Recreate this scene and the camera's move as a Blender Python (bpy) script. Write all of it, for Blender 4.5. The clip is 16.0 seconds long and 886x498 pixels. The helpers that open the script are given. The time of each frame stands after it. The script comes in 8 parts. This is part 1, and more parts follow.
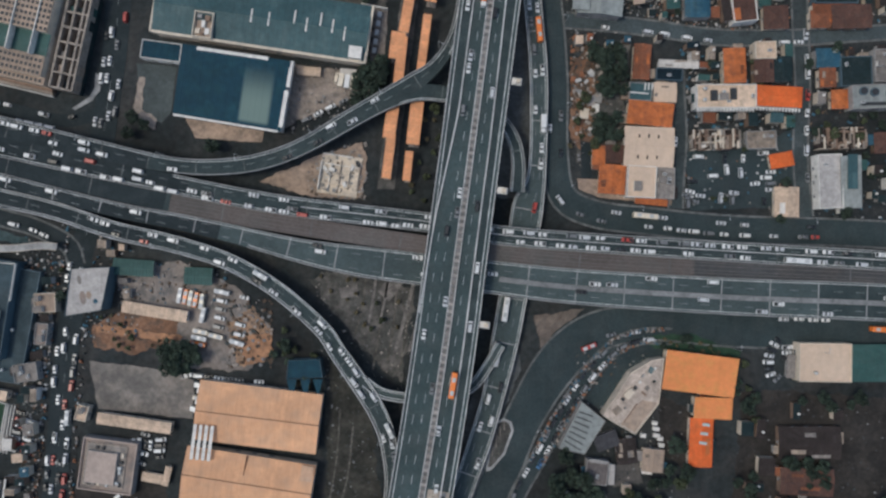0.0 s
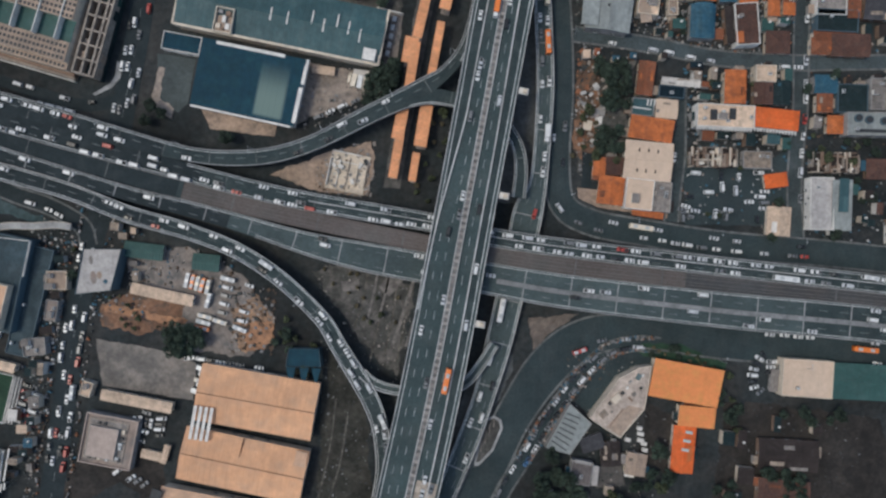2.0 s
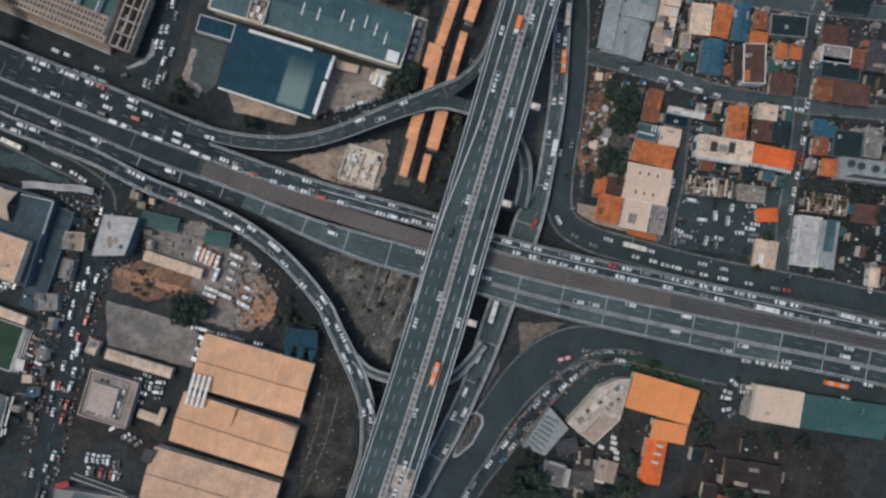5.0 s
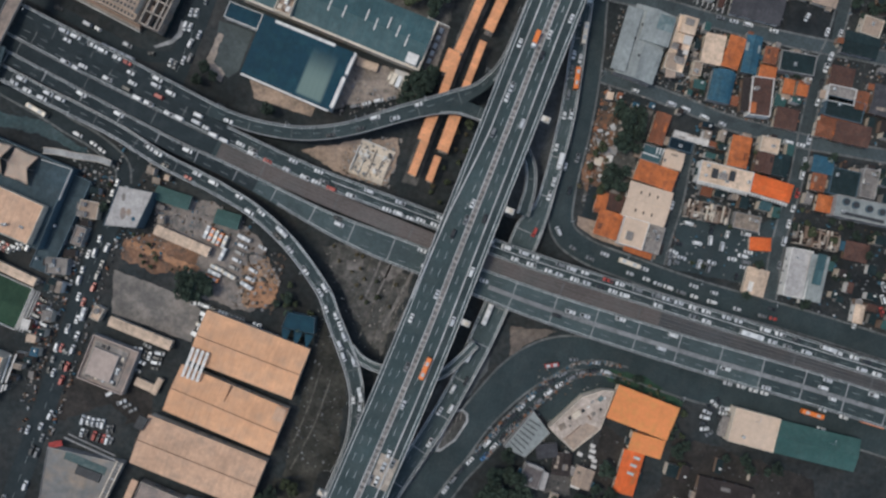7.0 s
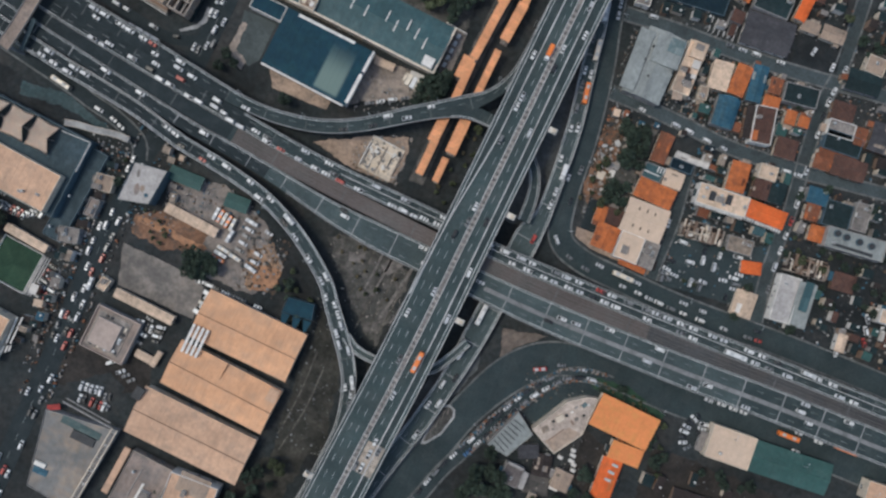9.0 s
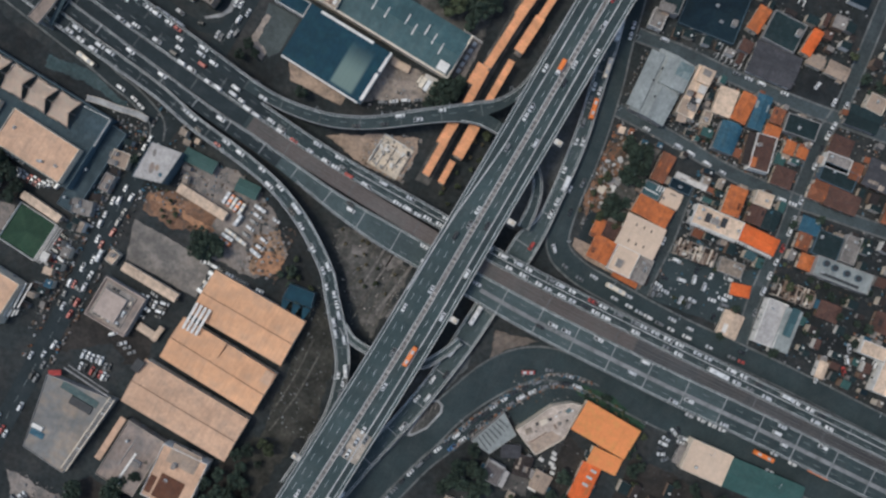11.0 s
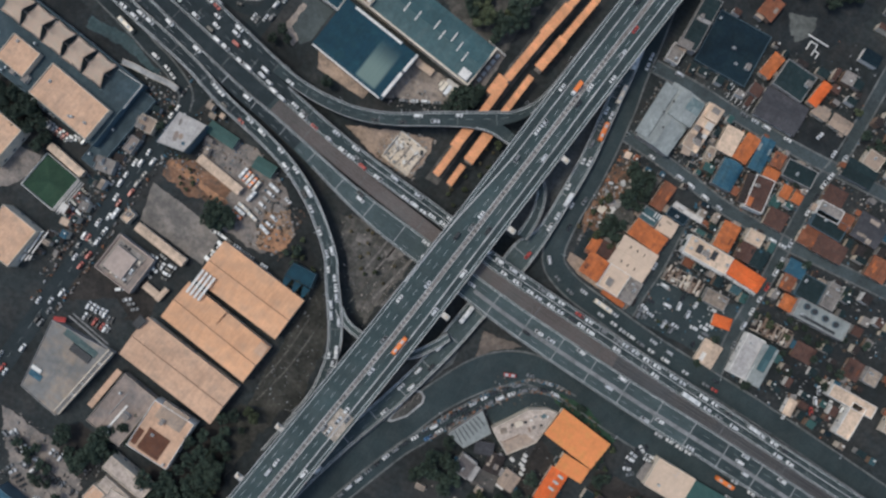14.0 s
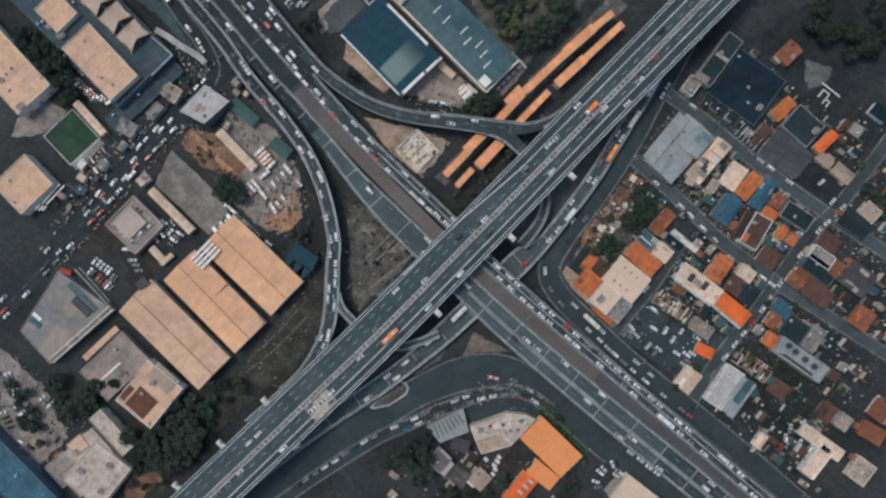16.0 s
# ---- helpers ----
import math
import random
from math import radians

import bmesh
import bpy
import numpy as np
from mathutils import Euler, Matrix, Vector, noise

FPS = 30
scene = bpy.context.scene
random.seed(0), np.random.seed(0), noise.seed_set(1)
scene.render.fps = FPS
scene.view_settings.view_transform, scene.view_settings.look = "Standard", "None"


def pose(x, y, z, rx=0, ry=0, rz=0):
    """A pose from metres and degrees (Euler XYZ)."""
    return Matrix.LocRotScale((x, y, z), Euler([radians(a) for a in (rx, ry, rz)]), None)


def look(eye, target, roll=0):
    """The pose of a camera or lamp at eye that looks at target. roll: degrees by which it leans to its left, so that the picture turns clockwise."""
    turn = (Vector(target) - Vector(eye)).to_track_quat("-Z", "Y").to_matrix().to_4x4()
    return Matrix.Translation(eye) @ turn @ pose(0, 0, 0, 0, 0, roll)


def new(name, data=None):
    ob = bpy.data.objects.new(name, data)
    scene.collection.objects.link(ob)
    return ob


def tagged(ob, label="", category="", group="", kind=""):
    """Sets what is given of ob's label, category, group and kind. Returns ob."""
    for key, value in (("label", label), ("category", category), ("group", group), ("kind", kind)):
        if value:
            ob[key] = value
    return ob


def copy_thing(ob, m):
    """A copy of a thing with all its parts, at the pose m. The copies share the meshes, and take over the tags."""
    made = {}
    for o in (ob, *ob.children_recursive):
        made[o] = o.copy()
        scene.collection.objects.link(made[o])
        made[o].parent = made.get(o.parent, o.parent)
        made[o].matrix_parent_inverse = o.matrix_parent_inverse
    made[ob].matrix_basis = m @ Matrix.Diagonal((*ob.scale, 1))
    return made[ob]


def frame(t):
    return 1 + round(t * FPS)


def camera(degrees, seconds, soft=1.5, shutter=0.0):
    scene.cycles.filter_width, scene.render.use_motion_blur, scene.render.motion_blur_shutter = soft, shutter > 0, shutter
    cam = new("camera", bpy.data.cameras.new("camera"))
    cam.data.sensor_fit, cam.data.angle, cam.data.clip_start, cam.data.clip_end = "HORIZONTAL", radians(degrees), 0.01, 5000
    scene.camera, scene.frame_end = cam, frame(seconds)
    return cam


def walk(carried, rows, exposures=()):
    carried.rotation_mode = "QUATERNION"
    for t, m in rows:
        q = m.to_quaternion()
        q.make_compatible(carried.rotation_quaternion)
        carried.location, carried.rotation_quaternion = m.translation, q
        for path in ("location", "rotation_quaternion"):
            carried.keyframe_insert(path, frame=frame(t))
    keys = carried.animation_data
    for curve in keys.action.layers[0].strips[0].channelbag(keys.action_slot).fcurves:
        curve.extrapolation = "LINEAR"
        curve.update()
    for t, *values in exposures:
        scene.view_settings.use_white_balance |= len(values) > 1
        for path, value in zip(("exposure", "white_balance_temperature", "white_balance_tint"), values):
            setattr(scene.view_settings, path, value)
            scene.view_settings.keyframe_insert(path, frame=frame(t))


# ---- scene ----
cam = camera(68.0, 16.0, soft=2.5)
PATH = [
    (0.0, pose(-1.60, 8.63, 309.50, 0.631, 0.117, -0.003)),
    (0.5, pose(-1.65, 8.67, 312.03, 0.631, 0.117, 0.701)),
    (1.0, pose(-1.74, 8.63, 314.55, 0.631, 0.117, 1.446)),
    (1.5, pose(-1.78, 8.59, 317.08, 0.631, 0.117, 2.246)),
    (2.0, pose(-1.81, 8.53, 319.60, 0.631, 0.117, 3.061)),
    (2.5, pose(-1.81, 8.46, 322.12, 0.631, 0.117, 3.833)),
    (3.0, pose(-1.80, 8.41, 324.63, 0.631, 0.117, 4.668)),
    (3.5, pose(-1.75, 8.31, 327.18, 0.631, 0.117, 5.583)),
    (4.0, pose(-1.77, 8.20, 329.74, 0.631, 0.117, 6.555)),
    (6.5, pose(-2.03, 7.90, 342.24, 0.631, 0.117, 12.651)),
    (7.0, pose(-2.06, 7.90, 344.79, 0.631, 0.117, 13.933)),
    (7.5, pose(-2.05, 7.75, 347.32, 0.631, 0.117, 15.161)),
    (8.0, pose(-2.02, 7.63, 349.84, 0.631, 0.117, 16.319)),
    (8.5, pose(-1.95, 7.51, 352.38, 0.631, 0.117, 17.387)),
    (9.0, pose(-1.86, 7.45, 354.95, 0.631, 0.117, 18.473)),
    (11.5, pose(-1.59, 7.34, 368.12, 0.631, 0.117, 24.004)),
    (12.0, pose(-1.50, 7.27, 370.63, 0.631, 0.117, 25.069)),
    (12.5, pose(-1.39, 7.16, 373.16, 0.631, 0.117, 26.119)),
    (13.0, pose(-1.25, 6.96, 375.69, 0.631, 0.117, 27.254)),
    (13.5, pose(-1.03, 6.82, 378.22, 0.631, 0.117, 28.523)),
    (14.0, pose(-0.93, 6.68, 380.76, 0.631, 0.117, 29.980)),
    (14.5, pose(-0.80, 6.63, 383.32, 0.631, 0.117, 31.718)),
    (15.0, pose(-0.65, 6.54, 385.93, 0.631, 0.117, 33.496)),
    (15.5, pose(-0.50, 6.38, 388.53, 0.631, 0.117, 35.208)),
    (16.0, pose(-0.37, 6.21, 391.11, 0.631, 0.117, 36.816)),
]
walk(cam, PATH, [(0.0, -0.26, 6250, 4), (16.0, -0.12, 6250, 4)])

# ---- daylight: a hazy late afternoon, the sun in the west ----
SUN_HEIGHT, SUN_FROM = radians(63), radians(262)
world = bpy.data.worlds.new("sky")
scene.world = world
world.use_nodes = True
sky = world.node_tree.nodes.new("ShaderNodeTexSky")
sky.sky_type, sky.sun_disc = "NISHITA", False
sky.sun_elevation, sky.sun_rotation = SUN_HEIGHT, SUN_FROM
sky.dust_density, sky.air_density, sky.ozone_density = 3.0, 1.0, 2.0
back = world.node_tree.nodes["Background"]
back.inputs["Strength"].default_value = 0.165
world.node_tree.links.new(sky.outputs[0], back.inputs["Color"])
sun_data = bpy.data.lights.new("sun", "SUN")
sun_data.energy, sun_data.angle, sun_data.color = 1.45, radians(14), (1.0, 0.88, 0.74)
sun = new("sun", sun_data)
toward = Vector((math.sin(SUN_FROM) * math.cos(SUN_HEIGHT), math.cos(SUN_FROM) * math.cos(SUN_HEIGHT), math.sin(SUN_HEIGHT)))
sun.matrix_basis = look(toward * 900, (0, 0, 0))

# ---- materials ----
MATS = {}


def mat(name, col, rough=0.85, fine=1.5, coarse=0.08, vary=0.25, stain=None, metal=0.0, bump=0.25, each=0.0, ribs=0.0, streak=0.0, spec=0.3):
    """A surface with grain (fine) and large uneven patches (coarse), per metre; stain: a second colour that wear brings out;
    each: how much single pieces differ; ribs: corrugation, in ribs per metre along x; streak: long run-off marks along y."""
    if name in MATS:
        return MATS[name]
    m = bpy.data.materials.new(name)
    m.use_nodes = True
    n, l = m.node_tree.nodes, m.node_tree.links
    b = n["Principled BSDF"]
    b.inputs["Roughness"].default_value, b.inputs["Metallic"].default_value = rough, metal
    b.inputs["Specular IOR Level"].default_value = spec
    tc = n.new("ShaderNodeTexCoord")
    def noise_tex(scale, detail, stretch=None):
        t = n.new("ShaderNodeTexNoise")
        t.inputs["Scale"].default_value, t.inputs["Detail"].default_value = scale, detail
        t.inputs["Roughness"].default_value = 0.65
        if stretch:
            mp = n.new("ShaderNodeMapping")
            mp.inputs["Scale"].default_value = stretch
            l.new(tc.outputs["Object"], mp.inputs[0])
            l.new(mp.outputs[0], t.inputs["Vector"])
        else:
            l.new(tc.outputs["Object"], t.inputs["Vector"])
        return t
    def ramp(src, lo, hi):
        r = n.new("ShaderNodeMapRange")
        r.inputs["From Min"].default_value, r.inputs["From Max"].default_value = 0.3, 0.7
        r.inputs["To Min"].default_value, r.inputs["To Max"].default_value = lo, hi
        l.new(src, r.inputs["Value"])
        return r.outputs[0]
    def mix(kind, fac, a, c):
        x = n.new("ShaderNodeMix")
        x.data_type, x.blend_type = "RGBA", kind
        for sock, v in ((x.inputs["Factor"], fac), (x.inputs["A"], a), (x.inputs["B"], c)):
            if isinstance(v, (tuple, float, int)):
                sock.default_value = v if not isinstance(v, tuple) else (*v, 1)[:4]
            else:
                l.new(v, sock)
        return x.outputs["Result"]
    big, small = noise_tex(coarse, 4), noise_tex(fine, 6)
    grain = n.new("ShaderNodeMath")
    grain.operation = "MULTIPLY"
    l.new(ramp(big.outputs[0], 1 - vary, 1 + vary), grain.inputs[0])
    l.new(ramp(small.outputs[0], 1 - vary * 0.8, 1 + vary * 0.8), grain.inputs[1])
    value = grain.outputs[0]
    if each:
        info, k = n.new("ShaderNodeObjectInfo"), n.new("ShaderNodeMath")
        r = n.new("ShaderNodeMapRange")
        r.inputs["To Min"].default_value, r.inputs["To Max"].default_value = 1 - each, 1 + each
        l.new(info.outputs["Random"], r.inputs["Value"])
        k.operation = "MULTIPLY"
        l.new(value, k.inputs[0]), l.new(r.outputs[0], k.inputs[1])
        value = k.outputs[0]
    colour = col
    if stain:
        patch = noise_tex(coarse * 3.1, 7)
        colour = mix("MIX", ramp(patch.outputs[0], -0.6, 1.1), col, stain)
    if streak:
        s = noise_tex(1.0, 5, (1.2, 0.05, 0.3))
        colour = mix("MULTIPLY", ramp(s.outputs[0], streak, -0.2), colour, (0.45, 0.43, 0.42))
    comb = n.new("ShaderNodeCombineColor")
    for i in range(3):
        l.new(value, comb.inputs[i])
    l.new(mix("MULTIPLY", 1.0, colour, comb.outputs[0]), b.inputs["Base Color"])
    height = small.outputs[0]
    bp = n.new("ShaderNodeBump")
    bp.inputs["Strength"].default_value, bp.inputs["Distance"].default_value = bump, 0.05
    if ribs:
        wv = n.new("ShaderNodeTexWave")
        wv.inputs["Scale"].default_value = ribs / 3.2
        l.new(tc.outputs["Object"], wv.inputs["Vector"])
        height = wv.outputs["Fac"]
        bp.inputs["Strength"].default_value = 0.5
    l.new(height, bp.inputs["Height"]), l.new(bp.outputs[0], b.inputs["Normal"])
    MATS[name] = m
    return m


def glass(name, col, rough=0.08):
    m = mat(name, col, rough, 3.0, 0.3, 0.15, bump=0.02, spec=0.6)
    return m


ASPHALT = mat("asphalt", (0.029, 0.043, 0.046), 0.9, 0.9, 0.035, 0.26, stain=(0.040, 0.052, 0.054), streak=0.25)
DECK = mat("deck_asphalt", (0.053, 0.073, 0.075), 0.88, 0.8, 0.04, 0.24, stain=(0.066, 0.086, 0.085))
# darker asphalt for the western deck spans and some streets
DARK_DECK = mat("darker_asphalt", (0.018, 0.026, 0.029), 0.9, 0.8, 0.04, 0.25, stain=(0.028, 0.036, 0.039))
GREY_DECK = mat("weathered_grey_deck", (0.052, 0.054, 0.056), 0.9, 0.8, 0.03, 0.28, stain=(0.066, 0.062, 0.06))
BROWN_DECK = mat("brown_deck", (0.105, 0.089, 0.082), 0.9, 0.9, 0.02, 0.3, stain=(0.098, 0.094, 0.088))
MAIN_DECK = mat("main_deck_asphalt", (0.041, 0.062, 0.064), 0.88, 0.8, 0.04, 0.24, stain=(0.058, 0.076, 0.076))
OLD_DECK = mat("old_deck_asphalt", (0.031, 0.045, 0.047), 0.9, 0.8, 0.05, 0.24, stain=(0.046, 0.060, 0.061))
BAND = mat("grey_concrete_band", (0.205, 0.208, 0.208), 0.9, 0.8, 0.08, 0.28, stain=(0.135, 0.14, 0.14))
RAIL = mat("dull_rail_strip", (0.15, 0.135, 0.13), 0.8, 1.0, 0.1, 0.25)
DUSTY = mat("dusty_yard", (0.28, 0.23, 0.19), 0.95, 0.5, 0.06, 0.32, stain=(0.16, 0.14, 0.125))
CONCRETE = mat("concrete", (0.33, 0.33, 0.325), 0.9, 1.2, 0.07, 0.25, stain=(0.21, 0.21, 0.21))
KERB = mat("dirty_concrete", (0.135, 0.14, 0.137), 0.92, 1.2, 0.1, 0.35, stain=(0.065, 0.07, 0.07))
PARAPET = mat("pale_parapet_concrete", (0.54, 0.54, 0.53), 0.9, 1.2, 0.07, 0.25, stain=(0.36, 0.36, 0.355))
PAINT = mat("road_paint", (0.60, 0.62, 0.61), 0.8, 2.0, 0.2, 0.35, stain=(0.31, 0.33, 0.33))
WORN = mat("worn_road_paint", (0.22, 0.235, 0.235), 0.85, 2.0, 0.2, 0.4, stain=(0.10, 0.115, 0.12))
FADED = mat("faded_road_paint", (0.46, 0.48, 0.48), 0.85, 2.0, 0.2, 0.4, stain=(0.18, 0.20, 0.20))
MEDIAN = mat("median_paving", (0.20, 0.18, 0.165), 0.9, 0.5, 0.12, 0.35, stain=(0.12, 0.115, 0.11))
EARTH = mat("city_ground", (0.023, 0.028, 0.029), 0.95, 0.35, 0.018, 0.5, stain=(0.039, 0.038, 0.036))
VERGE = mat("brown_verge_soil", (0.031, 0.031, 0.026), 0.95, 0.4, 0.04, 0.5, stain=(0.062, 0.058, 0.049))
PAVED = mat("yard_concrete", (0.235, 0.20, 0.175), 0.92, 0.6, 0.05, 0.30, stain=(0.10, 0.10, 0.098))
BACK_STREET = mat("dark_street_asphalt", (0.037, 0.049, 0.051), 0.92, 0.8, 0.05, 0.3, stain=(0.055, 0.064, 0.066))
GREY_YARD = mat("mottled_grey_concrete", (0.14, 0.128, 0.116), 0.93, 0.5, 0.035, 0.3, stain=(0.26, 0.225, 0.195), bump=0.2)
STREET = mat("street_asphalt", (0.058, 0.074, 0.078), 0.92, 0.8, 0.05, 0.3, stain=(0.045, 0.057, 0.061))
SAND = mat("sandy_soil", (0.36, 0.265, 0.20), 0.95, 0.5, 0.06, 0.32, stain=(0.20, 0.16, 0.13))
RUST_SOIL = mat("red_soil", (0.19, 0.105, 0.065), 0.95, 0.4, 0.06, 0.40, stain=(0.075, 0.06, 0.05))
SCRUB = mat("scrub_ground", (0.062, 0.062, 0.057), 0.95, 0.45, 0.05, 0.45, stain=(0.135, 0.124, 0.113))
# a very dark brown ground colour
DARK_SOIL = mat("dark_brown_soil", (0.025, 0.0225, 0.0205), 0.95, 0.5, 0.05, 0.4, stain=(0.042, 0.036, 0.031))
# a blackish ground colour for the darkest open patches
BLACKISH_GROUND = mat("blackish_ground", (0.017, 0.021, 0.023), 0.95, 0.5, 0.05, 0.4, stain=(0.030, 0.031, 0.031))
GRASS = mat("mown_turf", (0.022, 0.050, 0.030), 0.95, 1.5, 0.06, 0.30, stain=(0.031, 0.060, 0.036))
WALLS = {
    "cream": mat("cream_plaster", (0.62, 0.53, 0.42), 0.85, 1.0, 0.1, 0.18, stain=(0.48, 0.42, 0.35)),
    "white": mat("white_plaster", (0.70, 0.67, 0.62), 0.85, 1.0, 0.1, 0.16, stain=(0.52, 0.50, 0.47)),
    "grey": mat("grey_plaster", (0.31, 0.295, 0.28), 0.88, 1.0, 0.1, 0.2, stain=(0.20, 0.195, 0.19)),
    "dim": mat("dull_concrete_frame", (0.33, 0.28, 0.235), 0.9, 1.0, 0.12, 0.28, stain=(0.20, 0.175, 0.15)),
    "blue": mat("blue_cladding", (0.075, 0.115, 0.14), 0.6, 1.0, 0.1, 0.2),
    "brown": mat("brown_plaster", (0.22, 0.15, 0.11), 0.88, 1.0, 0.1, 0.25),
}
ROOFS = {
    "tan": mat("tan_sheet_roof", (0.66, 0.365, 0.205), 0.78, 0.5, 0.04, 0.15, stain=(0.50, 0.305, 0.19), ribs=1.0, streak=0.22),
    "paletan": mat("pale_tan_roof", (0.56, 0.355, 0.235), 0.78, 0.5, 0.05, 0.16, stain=(0.42, 0.285, 0.20), ribs=1.0, streak=0.25),
    "orange": mat("orange_sheet_roof", (0.46, 0.135, 0.042), 0.75, 0.5, 0.1, 0.28, stain=(0.26, 0.09, 0.042), ribs=1.5, streak=0.2),
    "vivid": mat("vivid_orange_roof", (0.66, 0.13, 0.03), 0.7, 0.5, 0.07, 0.2, stain=(0.50, 0.12, 0.035), ribs=1.5, streak=0.2),
    "rust": mat("rust_tile_roof", (0.21, 0.075, 0.038), 0.85, 1.2, 0.15, 0.32, stain=(0.16, 0.08, 0.05), ribs=2.0, streak=0.3, each=0.2),
    "redbrown": mat("red_brown_roof", (0.095, 0.048, 0.036), 0.85, 1.2, 0.15, 0.32, stain=(0.08, 0.05, 0.042), ribs=2.0, streak=0.3, each=0.2),
    "navy": mat("navy_sheet_roof", (0.008, 0.039, 0.061), 0.65, 0.4, 0.05, 0.18, stain=(0.012, 0.050, 0.066), ribs=1.0, spec=0.15),
    "teal": mat("teal_sheet_roof", (0.037, 0.083, 0.092), 0.6, 0.5, 0.05, 0.22, stain=(0.062, 0.108, 0.114), ribs=1.0, streak=0.3),
    "blue": mat("blue_sheet_roof", (0.024, 0.082, 0.125), 0.7, 0.6, 0.1, 0.3, stain=(0.050, 0.105, 0.130), ribs=1.5, streak=0.25, each=0.15),
    "slate": mat("dark_slate_roof", (0.011, 0.024, 0.026), 0.85, 0.8, 0.1, 0.30, stain=(0.022, 0.034, 0.036), ribs=1.5, streak=0.2, each=0.2),
    "grey": mat("grey_sheet_roof", (0.265, 0.285, 0.275), 0.8, 0.6, 0.06, 0.2, stain=(0.20, 0.215, 0.212), ribs=1.0, streak=0.3, spec=0.15),
    "ash": mat("weathered_grey_roof", (0.235, 0.21, 0.19), 0.85, 0.8, 0.1, 0.30, stain=(0.13, 0.12, 0.112), ribs=1.2, streak=0.3, each=0.15),
    "cream": mat("cream_roof", (0.60, 0.45, 0.33), 0.8, 0.6, 0.08, 0.24, stain=(0.40, 0.31, 0.235), ribs=1.2, streak=0.25, each=0.1),
    "white": mat("white_roof_screed", (0.62, 0.58, 0.53), 0.85, 0.7, 0.1, 0.18, stain=(0.42, 0.40, 0.37), streak=0.2, each=0.1),
    "green": mat("green_sheet_roof", (0.034, 0.086, 0.078), 0.65, 0.6, 0.07, 0.18, stain=(0.048, 0.096, 0.088), ribs=1.0, streak=0.2),
    "purple": mat("dark_mauve_roof", (0.050, 0.050, 0.055), 0.8, 0.7, 0.08, 0.25, stain=(0.072, 0.068, 0.074), ribs=1.2, streak=0.2),
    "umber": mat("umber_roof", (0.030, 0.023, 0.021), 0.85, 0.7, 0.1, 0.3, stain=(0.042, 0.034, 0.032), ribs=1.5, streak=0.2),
    "bright": mat("bright_orange_sheet", (0.68, 0.242, 0.085), 0.75, 0.5, 0.07, 0.10, stain=(0.58, 0.25, 0.08), ribs=1.0, streak=0.12),
    "platform": mat("faded_orange_roof", (0.74, 0.34, 0.165), 0.8, 0.6, 0.08, 0.16, stain=(0.58, 0.29, 0.15), streak=0.2, each=0.08),
    "tent": mat("cream_membrane", (0.74, 0.58, 0.46), 0.8, 0.6, 0.1, 0.10, stain=(0.62, 0.52, 0.42)),
    "deck": mat("blue_grey_deck", (0.030, 0.050, 0.060), 0.8, 0.6, 0.06, 0.25, stain=(0.050, 0.072, 0.082), streak=0.2),
    "stained": mat("stained_brown_grey_roof", (0.285, 0.225, 0.19), 0.88, 0.6, 0.05, 0.28, stain=(0.16, 0.145, 0.135), streak=0.3),
    "dusty": mat("dusty_pink_grey_roof", (0.36, 0.27, 0.205), 0.88, 0.6, 0.06, 0.2, stain=(0.24, 0.195, 0.16), streak=0.3, each=0.12),
    "brownsheet": mat("dark_brown_sheet", (0.115, 0.047, 0.026), 0.85, 1.0, 0.15, 0.25, stain=(0.08, 0.04, 0.028), ribs=1.5),
    "palegrey": mat("pale_grey_sheet", (0.40, 0.375, 0.355), 0.8, 0.8, 0.1, 0.18, stain=(0.31, 0.295, 0.28), streak=0.2),
    "deepblue": mat("deep_blue_roof", (0.006, 0.017, 0.026), 0.8, 0.6, 0.05, 0.35, stain=(0.010, 0.022, 0.028), spec=0.2),
    "mix": mat("patched_roof", (0.34, 0.27, 0.21), 0.9, 0.8, 0.25, 0.45, stain=(0.12, 0.11, 0.10), each=0.2),
}
ROOFS["mauvegrey"] = mat("mauve_grey_roof", (0.115, 0.10, 0.098), 0.85, 0.7, 0.08, 0.25, stain=(0.16, 0.14, 0.13), streak=0.2)
ROOFS["smoothcream"] = mat("smooth_pinkish_cream_roof", (0.60, 0.455, 0.34), 0.8, 0.6, 0.05, 0.12, stain=(0.50, 0.385, 0.295), ribs=1.0, streak=0.15)
ROOFS["screed"] = mat("pale_pinkish_screed", (0.46, 0.38, 0.32), 0.88, 0.7, 0.12, 0.25, stain=(0.28, 0.235, 0.20))
ROOFS["tealstain"] = mat("stained_teal_grey_roof", (0.185, 0.182, 0.175), 0.88, 0.25, 0.035, 0.22, stain=(0.27, 0.215, 0.165), streak=0.15)
ROOFS["fadedteal"] = mat("faded_teal_sheet", (0.125, 0.175, 0.18), 0.8, 0.6, 0.07, 0.3, stain=(0.19, 0.215, 0.21), ribs=1.0, streak=0.3)
faded = ROOFS["navy"].copy()
faded.name = "sun_faded_navy_roof"
nn, ll = faded.node_tree.nodes, faded.node_tree.links
base_in = nn["Principled BSDF"].inputs["Base Color"]
was = base_in.links[0].from_socket
tc2, sep = nn.new("ShaderNodeTexCoord"), nn.new("ShaderNodeSeparateXYZ")
ll.new(tc2.outputs["Object"], sep.inputs[0])


def soft_edge(src, a, b):
    r = nn.new("ShaderNodeMapRange")
    r.interpolation_type = "SMOOTHSTEP"
    r.inputs["From Min"].default_value, r.inputs["From Max"].default_value = a, b
    ll.new(src, r.inputs["Value"])
    return r.outputs[0]


